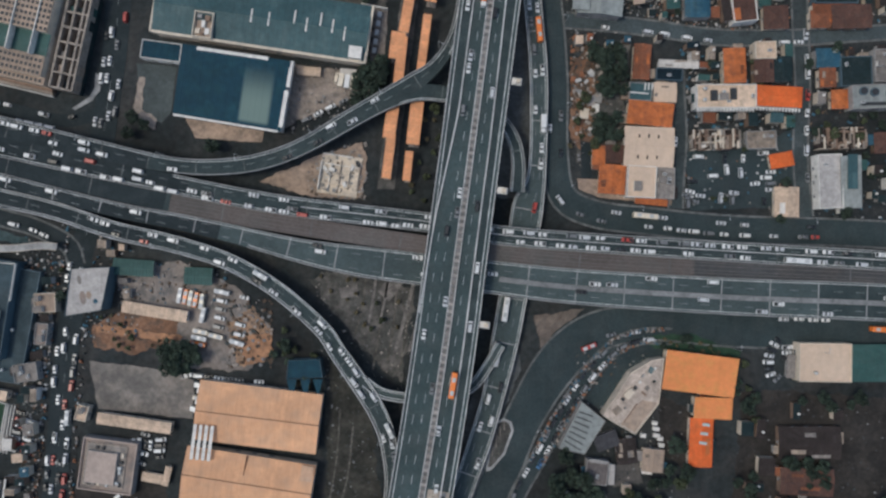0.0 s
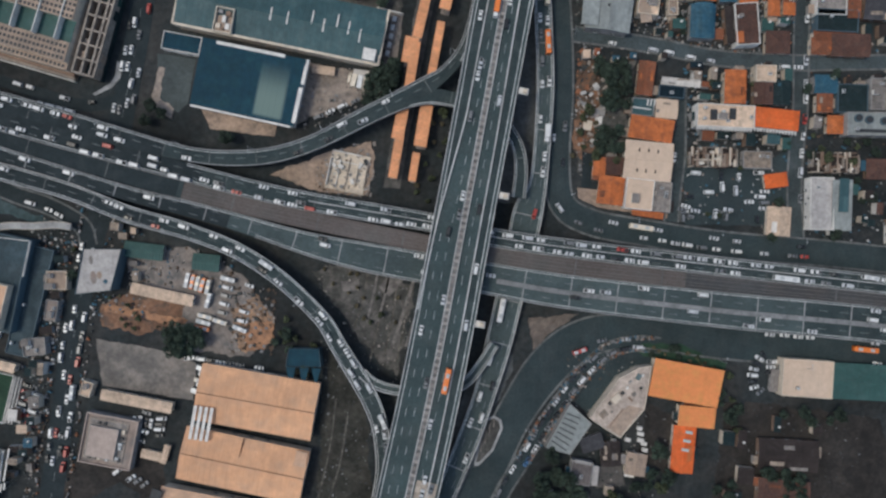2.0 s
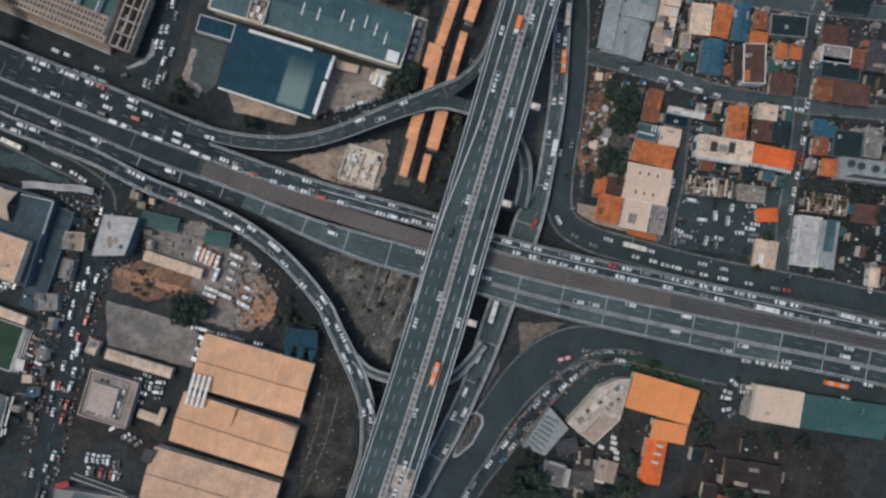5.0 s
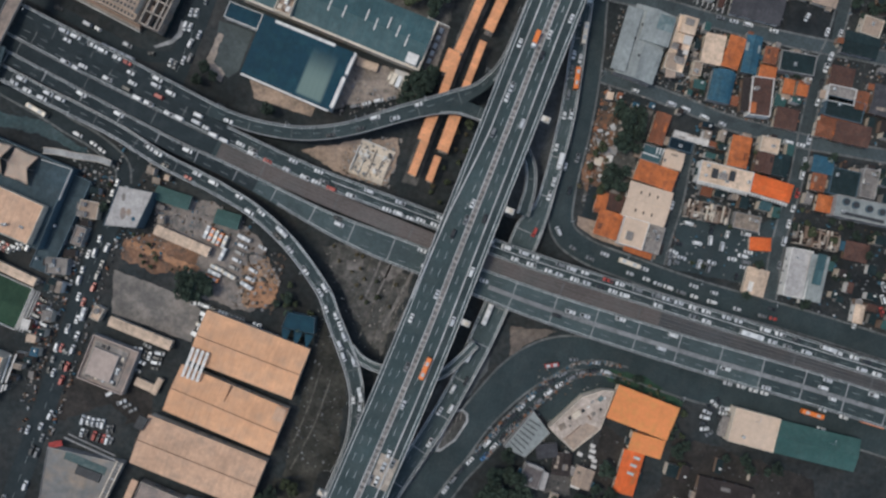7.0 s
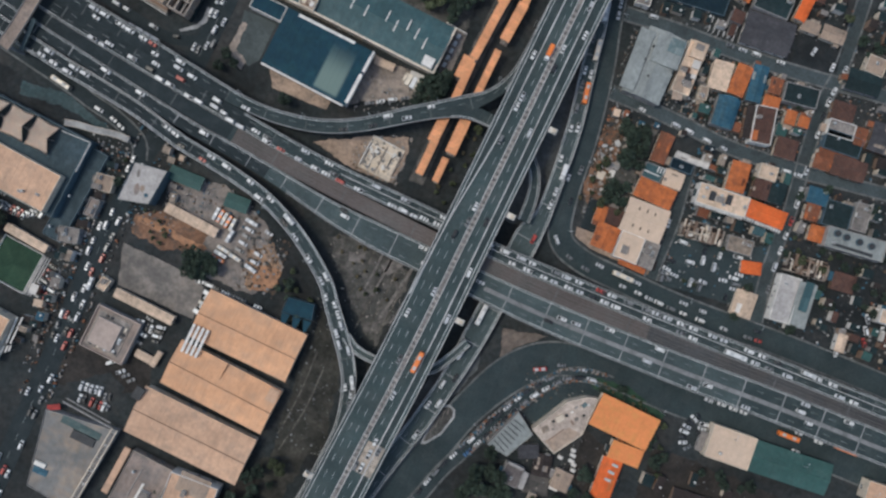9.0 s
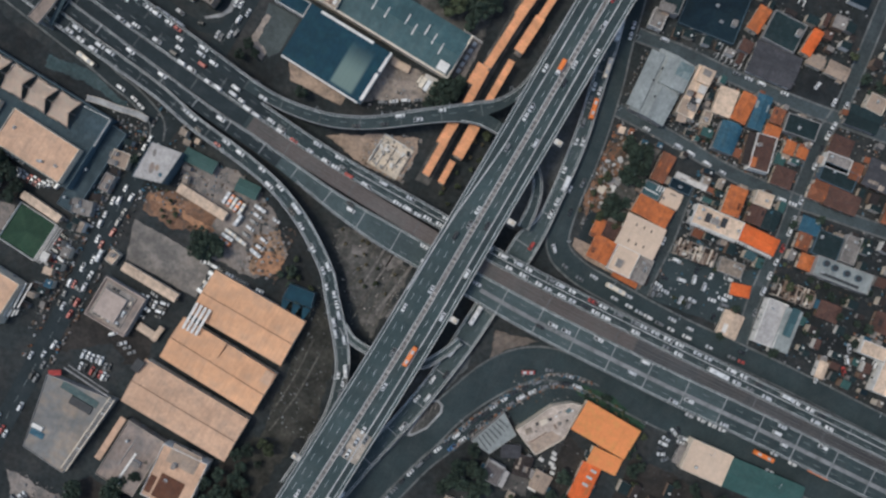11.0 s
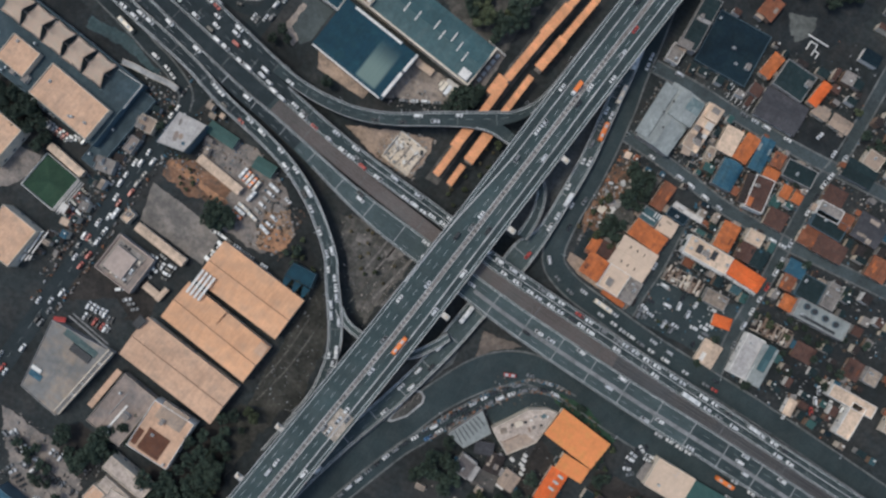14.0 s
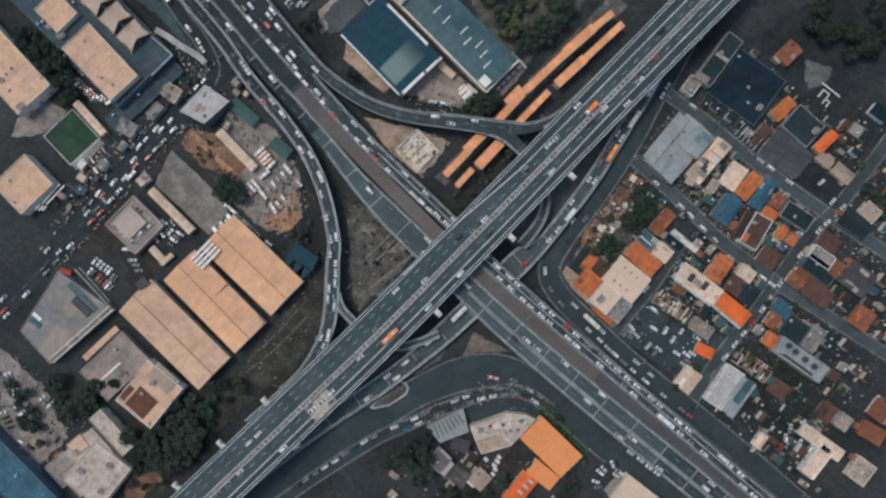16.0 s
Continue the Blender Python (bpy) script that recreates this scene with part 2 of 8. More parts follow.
def times(a, b):
    k = nn.new("ShaderNodeMath")
    k.operation = "MULTIPLY"
    for sock, v in zip(k.inputs, (a, b)):
        if isinstance(v, float):
            sock.default_value = v
        else:
            ll.new(v, sock)
    return k.outputs[0]


# a bleached field on the sheet, sharp at its long sides and fading out towards the ridge
field = times(times(soft_edge(sep.outputs[0], 4.2, 6.2), soft_edge(sep.outputs[0], 19.8, 17.6)), times(soft_edge(sep.outputs[1], 14.0, -6.0), soft_edge(sep.outputs[1], -15.2, -13.0)))
mx = nn.new("ShaderNodeMix")
mx.data_type = "RGBA"
ll.new(times(field, 0.9), mx.inputs["Factor"])
ll.new(was, mx.inputs["A"])
mx.inputs["B"].default_value = (0.165, 0.225, 0.20, 1)
ll.new(mx.outputs["Result"], base_in)
ROOFS["faded"] = faded
GLASS = glass("dark_window_glass", (0.02, 0.028, 0.032))
FRAME = mat("window_frame", (0.45, 0.46, 0.46), 0.6, 3, 0.5, 0.1)
STEEL = mat("galvanised_steel", (0.42, 0.44, 0.45), 0.45, 3, 0.4, 0.2, metal=0.6)
DARK = mat("dark_metal", (0.035, 0.037, 0.04), 0.6, 3, 0.5, 0.3)
SKYLIGHT = mat("fibreglass_skylight", (0.42, 0.48, 0.46), 0.5, 1, 0.2, 0.15)


# ---- building blocks ----
def box(bm, x0, x1, y0, y1, z0, z1, slot=0, bevel=0.0):
    v = [bm.verts.new(p) for p in ((x0, y0, z0), (x1, y0, z0), (x1, y1, z0), (x0, y1, z0), (x0, y0, z1), (x1, y0, z1), (x1, y1, z1), (x0, y1, z1))]
    made = [bm.faces.new([v[i] for i in q]) for q in ((3, 2, 1, 0), (4, 5, 6, 7), (0, 1, 5, 4), (1, 2, 6, 5), (2, 3, 7, 6), (3, 0, 4, 7))]
    for fc in made:
        fc.material_index = slot
    if bevel:
        edges = {e for fc in made for e in fc.edges}
        bmesh.ops.bevel(bm, geom=list(edges), offset=bevel, segments=2, affect="EDGES", profile=0.6)


def prism(bm, pts, z0, z1, slot=0):
    """An upright prism over a plan given counter-clockwise."""
    lo, hi = [bm.verts.new((x, y, z0)) for x, y in pts], [bm.verts.new((x, y, z1)) for x, y in pts]
    k = len(pts)
    faces = [bm.faces.new(hi), bm.faces.new(lo[::-1])]
    faces += [bm.faces.new((lo[i], lo[(i + 1) % k], hi[(i + 1) % k], hi[i])) for i in range(k)]
    for fc in faces:
        fc.material_index = slot


def tube(bm, a, b, r0, r1, sides=8, slot=0):
    a, b = Vector(a), Vector(b)
    turn = (b - a).to_track_quat("Z", "Y").to_matrix()
    rings = []
    for p, r in ((a, r0), (b, r1)):
        rings.append([bm.verts.new(p + turn @ Vector((r * math.cos(2 * math.pi * i / sides), r * math.sin(2 * math.pi * i / sides), 0))) for i in range(sides)])
    made = [bm.faces.new((rings[0][i], rings[0][(i + 1) % sides], rings[1][(i + 1) % sides], rings[1][i])) for i in range(sides)]
    made += [bm.faces.new(rings[1]), bm.faces.new(rings[0][::-1])]
    for fc in made:
        fc.material_index = slot


def mesh_of(name, bm, mats):
    me = bpy.data.meshes.new(name)
    bm.normal_update()
    bm.to_mesh(me)
    bm.free()
    for m in mats if isinstance(mats, (list, tuple)) else [mats]:
        me.materials.append(m)
    return me


def part(name, bm, material, parent, label="", at=None):
    ob = new(name, bm if isinstance(bm, bpy.types.Mesh) else mesh_of(name, bm, material))
    ob.parent = parent
    if at is not None:
        ob.matrix_basis = at
    return tagged(ob, label)


def thing(name, m, label, category, group="", kind=""):
    ob = new(name)
    ob.matrix_basis = m
    return tagged(ob, label, category, group, kind)


def plain(name, bm, material, label, category, kind="", m=None):
    ob = new(name, mesh_of(name, bm, material))
    if m is not None:
        ob.matrix_basis = m
    return tagged(ob, label, category, "", kind)


def set_out(x, y, z):
    """The plan below is drawn on the level of the common roofs, 9 m up; this carries a place on it to the height z."""
    k = 1 + 0.00138 * (9 - z)
    return -7 + (x + 7) * k, 18 + (y - 18) * k


# ---- ground ----
bm = bmesh.new()
bmesh.ops.create_grid(bm, x_segments=60, y_segments=60, size=2500)
plain("ground", bm, EARTH, "dark worn city ground of asphalt and bare earth", "ground", "structure")


def lot(name, pts, material, label, z=0.05, rough=0.6, category="lot"):
    """A patch of other ground with an uneven edge."""
    rnd = random.Random(int(pts[0][0] * 7 + pts[0][1] * 13))
    pts = [set_out(x, y, 0) for x, y in pts]
    out = []
    k = len(pts)
    for i in range(k):
        a, b = Vector(pts[i]), Vector(pts[(i + 1) % k])
        steps = max(2, int((b - a).length / 1.1))
        side = Vector((b.y - a.y, a.x - b.x)).normalized()
        waves = [(rnd.uniform(0.15, 0.5), rnd.uniform(0, 6.28), 0.7), (rnd.uniform(0.6, 1.1), rnd.uniform(0, 6.28), 0.45), (rnd.uniform(1.5, 2.4), rnd.uniform(0, 6.28), 0.25)]
        for s in range(steps):
            p, run = a.lerp(b, s / steps), (b - a).length * s / steps
            p = p + side * rough * 0.55 * min(1.0, 0.25 + 3 * min(s, steps - s) / steps) * (sum(k * math.sin(q * run + ph) for q, ph, k in waves) + rnd.uniform(-0.3, 0.3))
            out.append((p.x, p.y))
    area = sum(out[i][0] * out[(i + 1) % len(out)][1] - out[(i + 1) % len(out)][0] * out[i][1] for i in range(len(out)))
    bm = bmesh.new()
    prism(bm, out if area > 0 else out[::-1], -0.2, z)
    return plain(name, bm, material, label, category, "structure")


# ---- roads ----
def spline(pts, step=3.0):
    """Even points along a smooth line through pts (x, y, width, z): place, heading, width, height, distance."""
    pts = [np.array(p, float) for p in pts]
    ext = [2 * pts[0] - pts[1], *pts, 2 * pts[-1] - pts[-2]]
    dense = []
    for i in range(1, len(ext) - 2):
        p0, p1, p2, p3 = ext[i - 1:i + 3]
        for s in np.linspace(0, 1, 24, endpoint=False):
            dense.append(0.5 * (2 * p1 + (p2 - p0) * s + (2 * p0 - 5 * p1 + 4 * p2 - p3) * s ** 2 + (3 * p1 - p0 - 3 * p2 + p3) * s ** 3))
    dense.append(pts[-1])
    dense = np.array(dense)
    run = np.concatenate([[0], np.cumsum(np.hypot(*np.diff(dense[:, :2], axis=0).T))])
    at = np.linspace(0, run[-1], max(2, int(run[-1] / step)) + 1)
    got = np.array([[np.interp(a, run, dense[:, k]) for k in range(4)] for a in at])
    head = np.gradient(got[:, :2], axis=0)
    head /= np.hypot(*head.T)[:, None]
    return got, head, at


class Line:
    def __init__(self, pts, step=3.0):
        self.p, self.h, self.run = spline(pts, step)
        self.length = self.run[-1]

    def at(self, s):
        x, y, w, z, hx, hy = [np.interp(s, self.run, c) for c in (*self.p.T, *self.h.T)]
        return x, y, w, z, math.atan2(hy, hx)

    def point(self, s, off, dz=0.0):
        x, y, w, z, a = self.at(s)
        return (x - math.sin(a) * off, y + math.cos(a) * off, z + dz)


def sweep(bm, line, left, right, lo, hi, s0=0.0, s1=None, step=3.0, slot=0):
    """A bar along the line between the offsets left and right (metres, or a function of the width) and the heights lo and hi above it."""
    s1 = line.length if s1 is None else s1
    k = max(1, int(math.ceil((s1 - s0) / step)))
    rings = []
    for i in range(k + 1):
        s = s0 + (s1 - s0) * i / k
        w = line.at(s)[2]
        a, b = (left(w) if callable(left) else left), (right(w) if callable(right) else right)
        rings.append([bm.verts.new(line.point(s, o, dz)) for o, dz in ((a, lo), (b, lo), (b, hi), (a, hi))])
    for r, q in zip(rings, rings[1:]):
        for i in range(4):
            bm.faces.new((r[i], q[i], q[(i + 1) % 4], r[(i + 1) % 4])).material_index = slot
    bm.faces.new(rings[0][::-1]), bm.faces.new(rings[-1])
    bmesh.ops.recalc_face_normals(bm, faces=bm.faces)


def dashes(bm, line, off, s0, s1, long=4.0, gap=6.0, wide=0.22, dz=0.03):
    s = s0
    while s + long < s1:
        o = off(line.at(s)[2]) if callable(off) else off
        o2 = off(line.at(s + long)[2]) if callable(off) else off
        v = [bm.verts.new(line.point(*q, dz)) for q in ((s, o - wide / 2), (s + long, o2 - wide / 2), (s + long, o2 + wide / 2), (s, o + wide / 2))]
        bm.faces.new(v)
        s += long + gap


def road(name, pts, label, lanes=(), lines=(), deck=DECK, thick=1.4, walls=(True, True), joints=22.0, piers=33.0, category="viaduct", shoulder=0.35, span=None, wall_from=(0.0, 0.0), joint=KERB, deck_spans=(), wall=PARAPET, margin=0.6, stripe=0.28):
    line = Line(pts)
    base = Vector((*line.point(line.length / 2, 0)[:2], 0))
    t = thing(name, Matrix.Translation(base), label, category, "", "structure")
    back_to = Matrix.Translation(-base)
    def add(pname, bm, m, plabel=""):
        bm.transform(back_to)
        return part(pname, bm, m, t, plabel)
    cuts, done = [], 0.0
    # spans between two longitudes that take another deck colour
    for x0, x1, m in deck_spans:
        s0, s1 = [float(np.interp(x, line.p[:, 0], line.run)) for x in (x0, x1)]
        cuts += [(done, s0, deck), (s0, s1, m)]
        done = s1
    for s0, s1, m in cuts + [(done, line.length, deck)]:
        if s1 - s0 > 0.1:
            bm = bmesh.new()
            sweep(bm, line, lambda w: w / 2, lambda w: -w / 2, -thick, 0, s0, s1)
            add("deck", bm, m)
    for side, there, w0 in zip((1, -1), walls, wall_from):
        if there:
            bm = bmesh.new()
            sweep(bm, line, lambda w: side * w / 2, lambda w: side * (w / 2 - shoulder), 0.0, 0.95, w0)
            add("parapet", bm, wall)
            bm = bmesh.new()
            sweep(bm, line, lambda w: side * (w / 2 - shoulder - margin), lambda w: side * (w / 2 - shoulder - margin - stripe), 0.012, 0.03, w0)
            add("edge_line", bm, PAINT)
    for off in lanes:
        bm = bmesh.new()
        dashes(bm, line, off, 2, line.length - 2)
        add("lane_marking", bm, WORN)
    for off, wide, high, m in lines:
        bm = bmesh.new()
        f0 = off if callable(off) else (lambda w, o=off: o)
        sweep(bm, line, lambda w: f0(w) + wide / 2, lambda w: f0(w) - wide / 2, 0.0, high, *(span or (0, None)))
        add("barrier", bm, m)
    if joints:
        s = joints * 0.6
        while s < line.length:
            bm = bmesh.new()
            w = line.at(s)[2]
            sweep(bm, line, w / 2 - shoulder, -w / 2 + shoulder, 0.01, 0.035, s - 0.22, s + 0.22)
            add("expansion_joint", bm, joint)
            s += joints
    if piers:
        s = piers * 0.5
        while s < line.length:
            x, y, w, z, a = line.at(s)
            if z - thick > 2.0:
                bm = bmesh.new()
                box(bm, -0.9, 0.9, -w * 0.42, w * 0.42, z - thick - 1.4, z - thick)
                for o in ((-w * 0.24, w * 0.24) if w > 11 else (0,)):
                    tube(bm, (0, o, 0), (0, o, z - thick - 1.3), 0.9, 0.9, 14)
                part("pier", bm, CONCRETE, t, "", pose(x - base.x, y - base.y, 0, 0, 0, math.degrees(a)))
            s += piers
    return line, t


R1 = [(35.5, 245, 28, 20), (30.3, 208, 28, 20), (24.5, 165, 27.6, 20), (19.0, 124, 27.4, 20), (14.0, 85, 27.3, 20), (8.9, 46.5, 27.3, 20), (4.0, 10, 27.6, 20), (-0.9, -27.1, 28, 20),
      (-6.4, -64, 28.1, 20), (-12.3, -99.7, 28.2, 20), (-18.9, -140, 28.2, 20), (-26.6, -186, 28.2, 20), (-33, -225, 28.2, 20)]
R1 = [(*set_out(x, y, z), w * 0.985, z) for x, y, w, z in R1]
main_line, main_road = road("main_viaduct", R1, "wide elevated expressway with grey asphalt deck and tiled median", piers=36, joints=0, deck=MAIN_DECK,
                            lines=((0.4, 2.1, 0.45, MEDIAN), (-0.85, 0.36, 0.9, PARAPET), (1.65, 0.36, 0.9, PARAPET)), thick=2.0, margin=1.25, stripe=0.34)


def offset_line(line, stops, s0, s1):
    """A line beside another; stops: pairs of latitude and offset."""
    ys, offs = [q[0] for q in stops], [q[1] for q in stops]
    out = []
    for s in np.linspace(s0, s1, 24):
        y = line.at(s)[1]
        x, y, z = line.point(s, float(np.interp(y, ys, offs)))
        out.append((x, y, 1.0, z))
    return Line(out)


def deck_marks(stops, y0, y1, dashed):
    s0, s1 = [float(np.interp(-y, -main_line.p[:, 1], main_line.run)) for y in (y0, y1)]
    ln = offset_line(main_line, stops, s0, s1)
    bm = bmesh.new()
    if dashed:
        dashes(bm, ln, 0.0, 0, ln.length, 4.0, 5.0, 0.2)
    else:
        sweep(bm, ln, 0.27, -0.27, 0.0, 0.85)
    bm.transform(Matrix.Translation(-main_road.location))
    part("lane_marking" if dashed else "lane_barrier", bm, FADED if dashed else PARAPET, main_road)


deck_marks([(-230, -5.1), (10, -5.0), (70, -3.5), (250, -3.4)], 245, -225, True)
deck_marks([(-230, -9.0), (10, -8.9), (20, -8.9)], 18, -225, True)
deck_marks([(-230, 4.7), (250, 4.4)], 245, -225, True)
deck_marks([(-20, -13.0), (25, -11.4), (70, -7.5), (130, -7.0), (250, -7.0)], 245, -18, False)
deck_marks([(-230, 8.9), (60, 8.0), (130, 7.0), (250, 7.0)], 245, -225, False)

# older darker surfacing on the shoulders
def shoulder_strip(inner, outer, y0, y1):
    s0, s1 = [float(np.interp(-y, -main_line.p[:, 1], main_line.run)) for y in (y0, y1)]
    ys = [q[0] for q in inner]
    bm = bmesh.new()
    for k in range(24):
        a, b = s0 + (s1 - s0) * k / 24, s0 + (s1 - s0) * (k + 1) / 24
        o = float(np.interp(main_line.at((a + b) / 2)[1], ys, [q[1] for q in inner]))
        sweep(bm, main_line, max(o, outer), min(o, outer), 0.002, 0.008, a, b)
    bm.transform(Matrix.Translation(-main_road.location))
    part("shoulder", bm, OLD_DECK, main_road, "darker worn shoulder surfacing")


shoulder_strip([(25, -11.2), (70, -8.0), (130, -7.5), (250, -7.5)], -11.6, 245, 30)
shoulder_strip([(-230, 9.4), (60, 8.5), (130, 7.5), (250, 7.5)], 11.6, 245, -225)


def level(pts, z):
    return [(*set_out(x, y, z), w, z) for x, y, w in pts]


north_line, _ = road("north_carriageway", level([(-300, 82, 9.2), (-228.2, 64.4, 9.2), (-204.9, 58.7, 9.0), (-166.0, 50.1, 9.0), (-127.2, 41.9, 8.8), (-75.5, 32.0, 8.8), (-8.9, 24.0, 8.8), (20.2, 18.6, 8.8),
                     (60.7, 15.0, 8.8), (130.6, 10.5, 9.0), (199.5, 6.5, 9.0), (300, 0.5, 9.0)], 11), "elevated highway carriageway with queueing traffic", lanes=(-1.9, 1.6), lines=((0.35, 0.35, 0.8, PARAPET),), joints=43, deck=OLD_DECK, wall_from=(178, 0), span=(238, 620), deck_spans=((-300, -118, DARK_DECK),), wall=CONCRETE)
road("slate_viaduct_strip", level([(-300, 74.5, 7.9), (-228.2, 56.6, 7.8), (-204.8, 50.7, 8.1), (-166.0, 41.6, 8.5), (-126.9, 32.75, 8.7)], 10.9), "empty elevated deck with dark slate surface", deck=OLD_DECK, joints=39, walls=(False, False), deck_spans=((-300, -129, DARK_DECK),))
road("brown_viaduct_strip", level([(-127.1, 32.7, 8.5), (-75.5, 23.5, 8.3), (-11.0, 14.0, 8.2), (20.2, 10.6, 8.3), (60.6, 6.7, 8.3), (130.6, 2.6, 7.4), (199.5, -0.5, 7.1), (300, -6, 7.1)], 10.9),
                     "empty elevated deck with brown weathered surface", deck=BROWN_DECK, joints=41, walls=(False, False), lines=((1.0, 0.16, 0.12, RAIL), (2.4, 0.16, 0.12, RAIL), (-1.0, 0.16, 0.12, RAIL), (-2.4, 0.16, 0.12, RAIL)), deck_spans=((112, 300, GREY_DECK),))
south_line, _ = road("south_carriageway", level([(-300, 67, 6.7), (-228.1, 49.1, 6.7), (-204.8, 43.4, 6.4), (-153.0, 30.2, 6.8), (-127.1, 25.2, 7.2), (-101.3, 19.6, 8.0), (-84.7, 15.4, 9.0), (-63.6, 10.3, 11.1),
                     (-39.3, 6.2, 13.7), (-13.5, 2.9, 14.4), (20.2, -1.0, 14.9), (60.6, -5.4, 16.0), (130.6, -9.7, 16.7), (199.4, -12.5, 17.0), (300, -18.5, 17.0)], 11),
                     "elevated highway carriageway with concrete parapets", lanes=(lambda w: w * 0.23, lambda w: -w * 0.27), lines=((lambda w: -w * 0.03, 2.3, 0.5, BAND),), joints=22, span=(330, 620), wall_from=(0, 215), deck_spans=((-300, -104, DARK_DECK), (168, 300, OLD_DECK)), joint=CONCRETE, wall=CONCRETE)
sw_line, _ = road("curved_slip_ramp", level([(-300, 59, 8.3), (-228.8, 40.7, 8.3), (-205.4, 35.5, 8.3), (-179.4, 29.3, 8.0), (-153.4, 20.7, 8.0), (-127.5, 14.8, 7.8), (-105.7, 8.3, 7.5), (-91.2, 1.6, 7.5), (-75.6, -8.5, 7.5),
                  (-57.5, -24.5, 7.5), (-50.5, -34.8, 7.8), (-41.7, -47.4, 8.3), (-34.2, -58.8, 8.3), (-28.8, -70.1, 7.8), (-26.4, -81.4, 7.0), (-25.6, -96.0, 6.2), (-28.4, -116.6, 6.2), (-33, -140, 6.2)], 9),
                  "curved elevated slip road with pale parapets", lanes=(0.0,), joints=24, deck=OLD_DECK, deck_spans=((-300, -140, DARK_DECK),))
road("link_ramp", level([(-37.6, -48.6, 4.7), (-31.1, -53.4, 4.7), (-21.0, -55.7, 4.7), (-5.8, -56.2, 4.7), (9.7, -51.8, 4.7), (17.9, -42.0, 4.7), (23.9, -31.7, 4.7)], 8.8), "narrow link ramp passing beneath the expressway", joints=12, piers=20)
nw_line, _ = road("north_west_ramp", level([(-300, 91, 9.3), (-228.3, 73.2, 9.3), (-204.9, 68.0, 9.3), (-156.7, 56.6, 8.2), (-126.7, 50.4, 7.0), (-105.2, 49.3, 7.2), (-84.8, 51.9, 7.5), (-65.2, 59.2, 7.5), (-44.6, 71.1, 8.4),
                  (-26.5, 81.2, 9.0), (-15.2, 88.2, 8.4), (-7.2, 94.0, 6.4), (-1.6, 100.6, 5.6), (2.4, 108.0, 5.0), (4.9, 116.0, 5.0), (6.8, 126.0, 5.0), (10.0, 146.8, 5.0), (15, 180, 5.0)], 11.4), "curved elevated ramp joining the expressway", lanes=(0.0,), joints=22, deck=OLD_DECK, wall_from=(0, 318), deck_spans=((-300, -136, DARK_DECK),), wall=CONCRETE)
FORK = []
for s in range(180, 276, 12):
    w = nw_line.at(s)[2]
    FORK.append((*nw_line.point(s, -(w / 2 - 3.2))[:2], 6.4, 11.36))
FORK += [(*set_out(x, y, z), w, z) for x, y, w, z in ((-32.6, 76.6, 6.8, 11.36), (-23.4, 80.9, 7.2, 11.36), (-12.6, 83.5, 7.6, 11.36), (-0.9, 82.5, 7.2, 11.2), (12.3, 79.5, 6.4, 10.4), (23.9, 71.2, 5.7, 9.8), (29.9, 62.6, 5.7, 9.8), (32.2, 51.0, 6.2, 9.8), (31.6, 38.0, 6.7, 9.8))]
road("under_ramp", FORK, "ramp curling beneath the expressway", joints=23, deck=OLD_DECK, wall_from=(138, 0), wall=CONCRETE)
east_line, _ = road("side_viaduct", level([(27, 208, 8), (33, 178, 8), (37.3, 151.3, 7.8), (39.1, 127.6, 8.1), (42.0, 91.0, 8.3), (41.1, 47.8, 8.3), (37.2, 33.2, 14.1), (34.6, 17.5, 14.1), (29.8, -11.2, 13.0), (25.9, -32.0, 12.5), (21.5, -52.8, 10.4),
                    (14.9, -75.6, 10.4), (7.7, -96.1, 9.9), (-0.7, -120.1, 9.9), (-12, -160, 9.9), (-22, -205, 9.9)], 4.4), "low elevated side road beside the expressway", lanes=(lambda w: w * 0.17, lambda w: -w * 0.17), joints=21, piers=21, thick=1.0, joint=CONCRETE)


def street(name, pts, label, lanes=(), kerbs=True, material=ASPHALT, z=0.08, verge=1.0):
    line = Line(level(pts, z))
    t = thing(name, Matrix.Identity(4), label, "road", "", "structure")
    bm = bmesh.new()
    sweep(bm, line, lambda w: w / 2, lambda w: -w / 2, -0.3, 0)
    part("carriageway", bm, material, t)
    if kerbs:
        for side in (1, -1):
            bm = bmesh.new()
            sweep(bm, line, lambda w: side * (w / 2 + verge), lambda w: side * w / 2, -0.3, 0.15)
            part("kerb", bm, KERB, t)
    for off in lanes:
        bm = bmesh.new()
        dashes(bm, line, off, 1, line.length - 1)
        part("lane_marking", bm, WORN, t)
    return line


g1_line = street("service_road", [(32, 225, 9), (40, 185, 9), (44.2, 152.3, 8.9), (48.1, 128.4, 8.9), (50.7, 91.7, 9.5), (50.1, 59.7, 10.5), (53.2, 37.4, 11.6), (67.6, 28.7, 11.6), (93.9, 25.0, 11.6), (133.2, 21.3, 11.6), (203.5, 18.7, 11.6), (320, 10, 11.6)], "asphalt service road with parked and moving cars")
g2_line = street("wide_curving_road", [(320, -36, 13), (203.1, -27.9, 14.8), (133.0, -25.6, 14.7), (96.3, -22.7, 14.7), (70.1, -25.9, 17.4), (51.8, -40.0, 19.0), (36.0, -64.9, 16.3), (25.5, -89.7, 15.8), (13.0, -119.8, 14), (0, -160, 14), (-12, -210, 14)], "wide empty curving road of dark smooth asphalt", z=0.12)
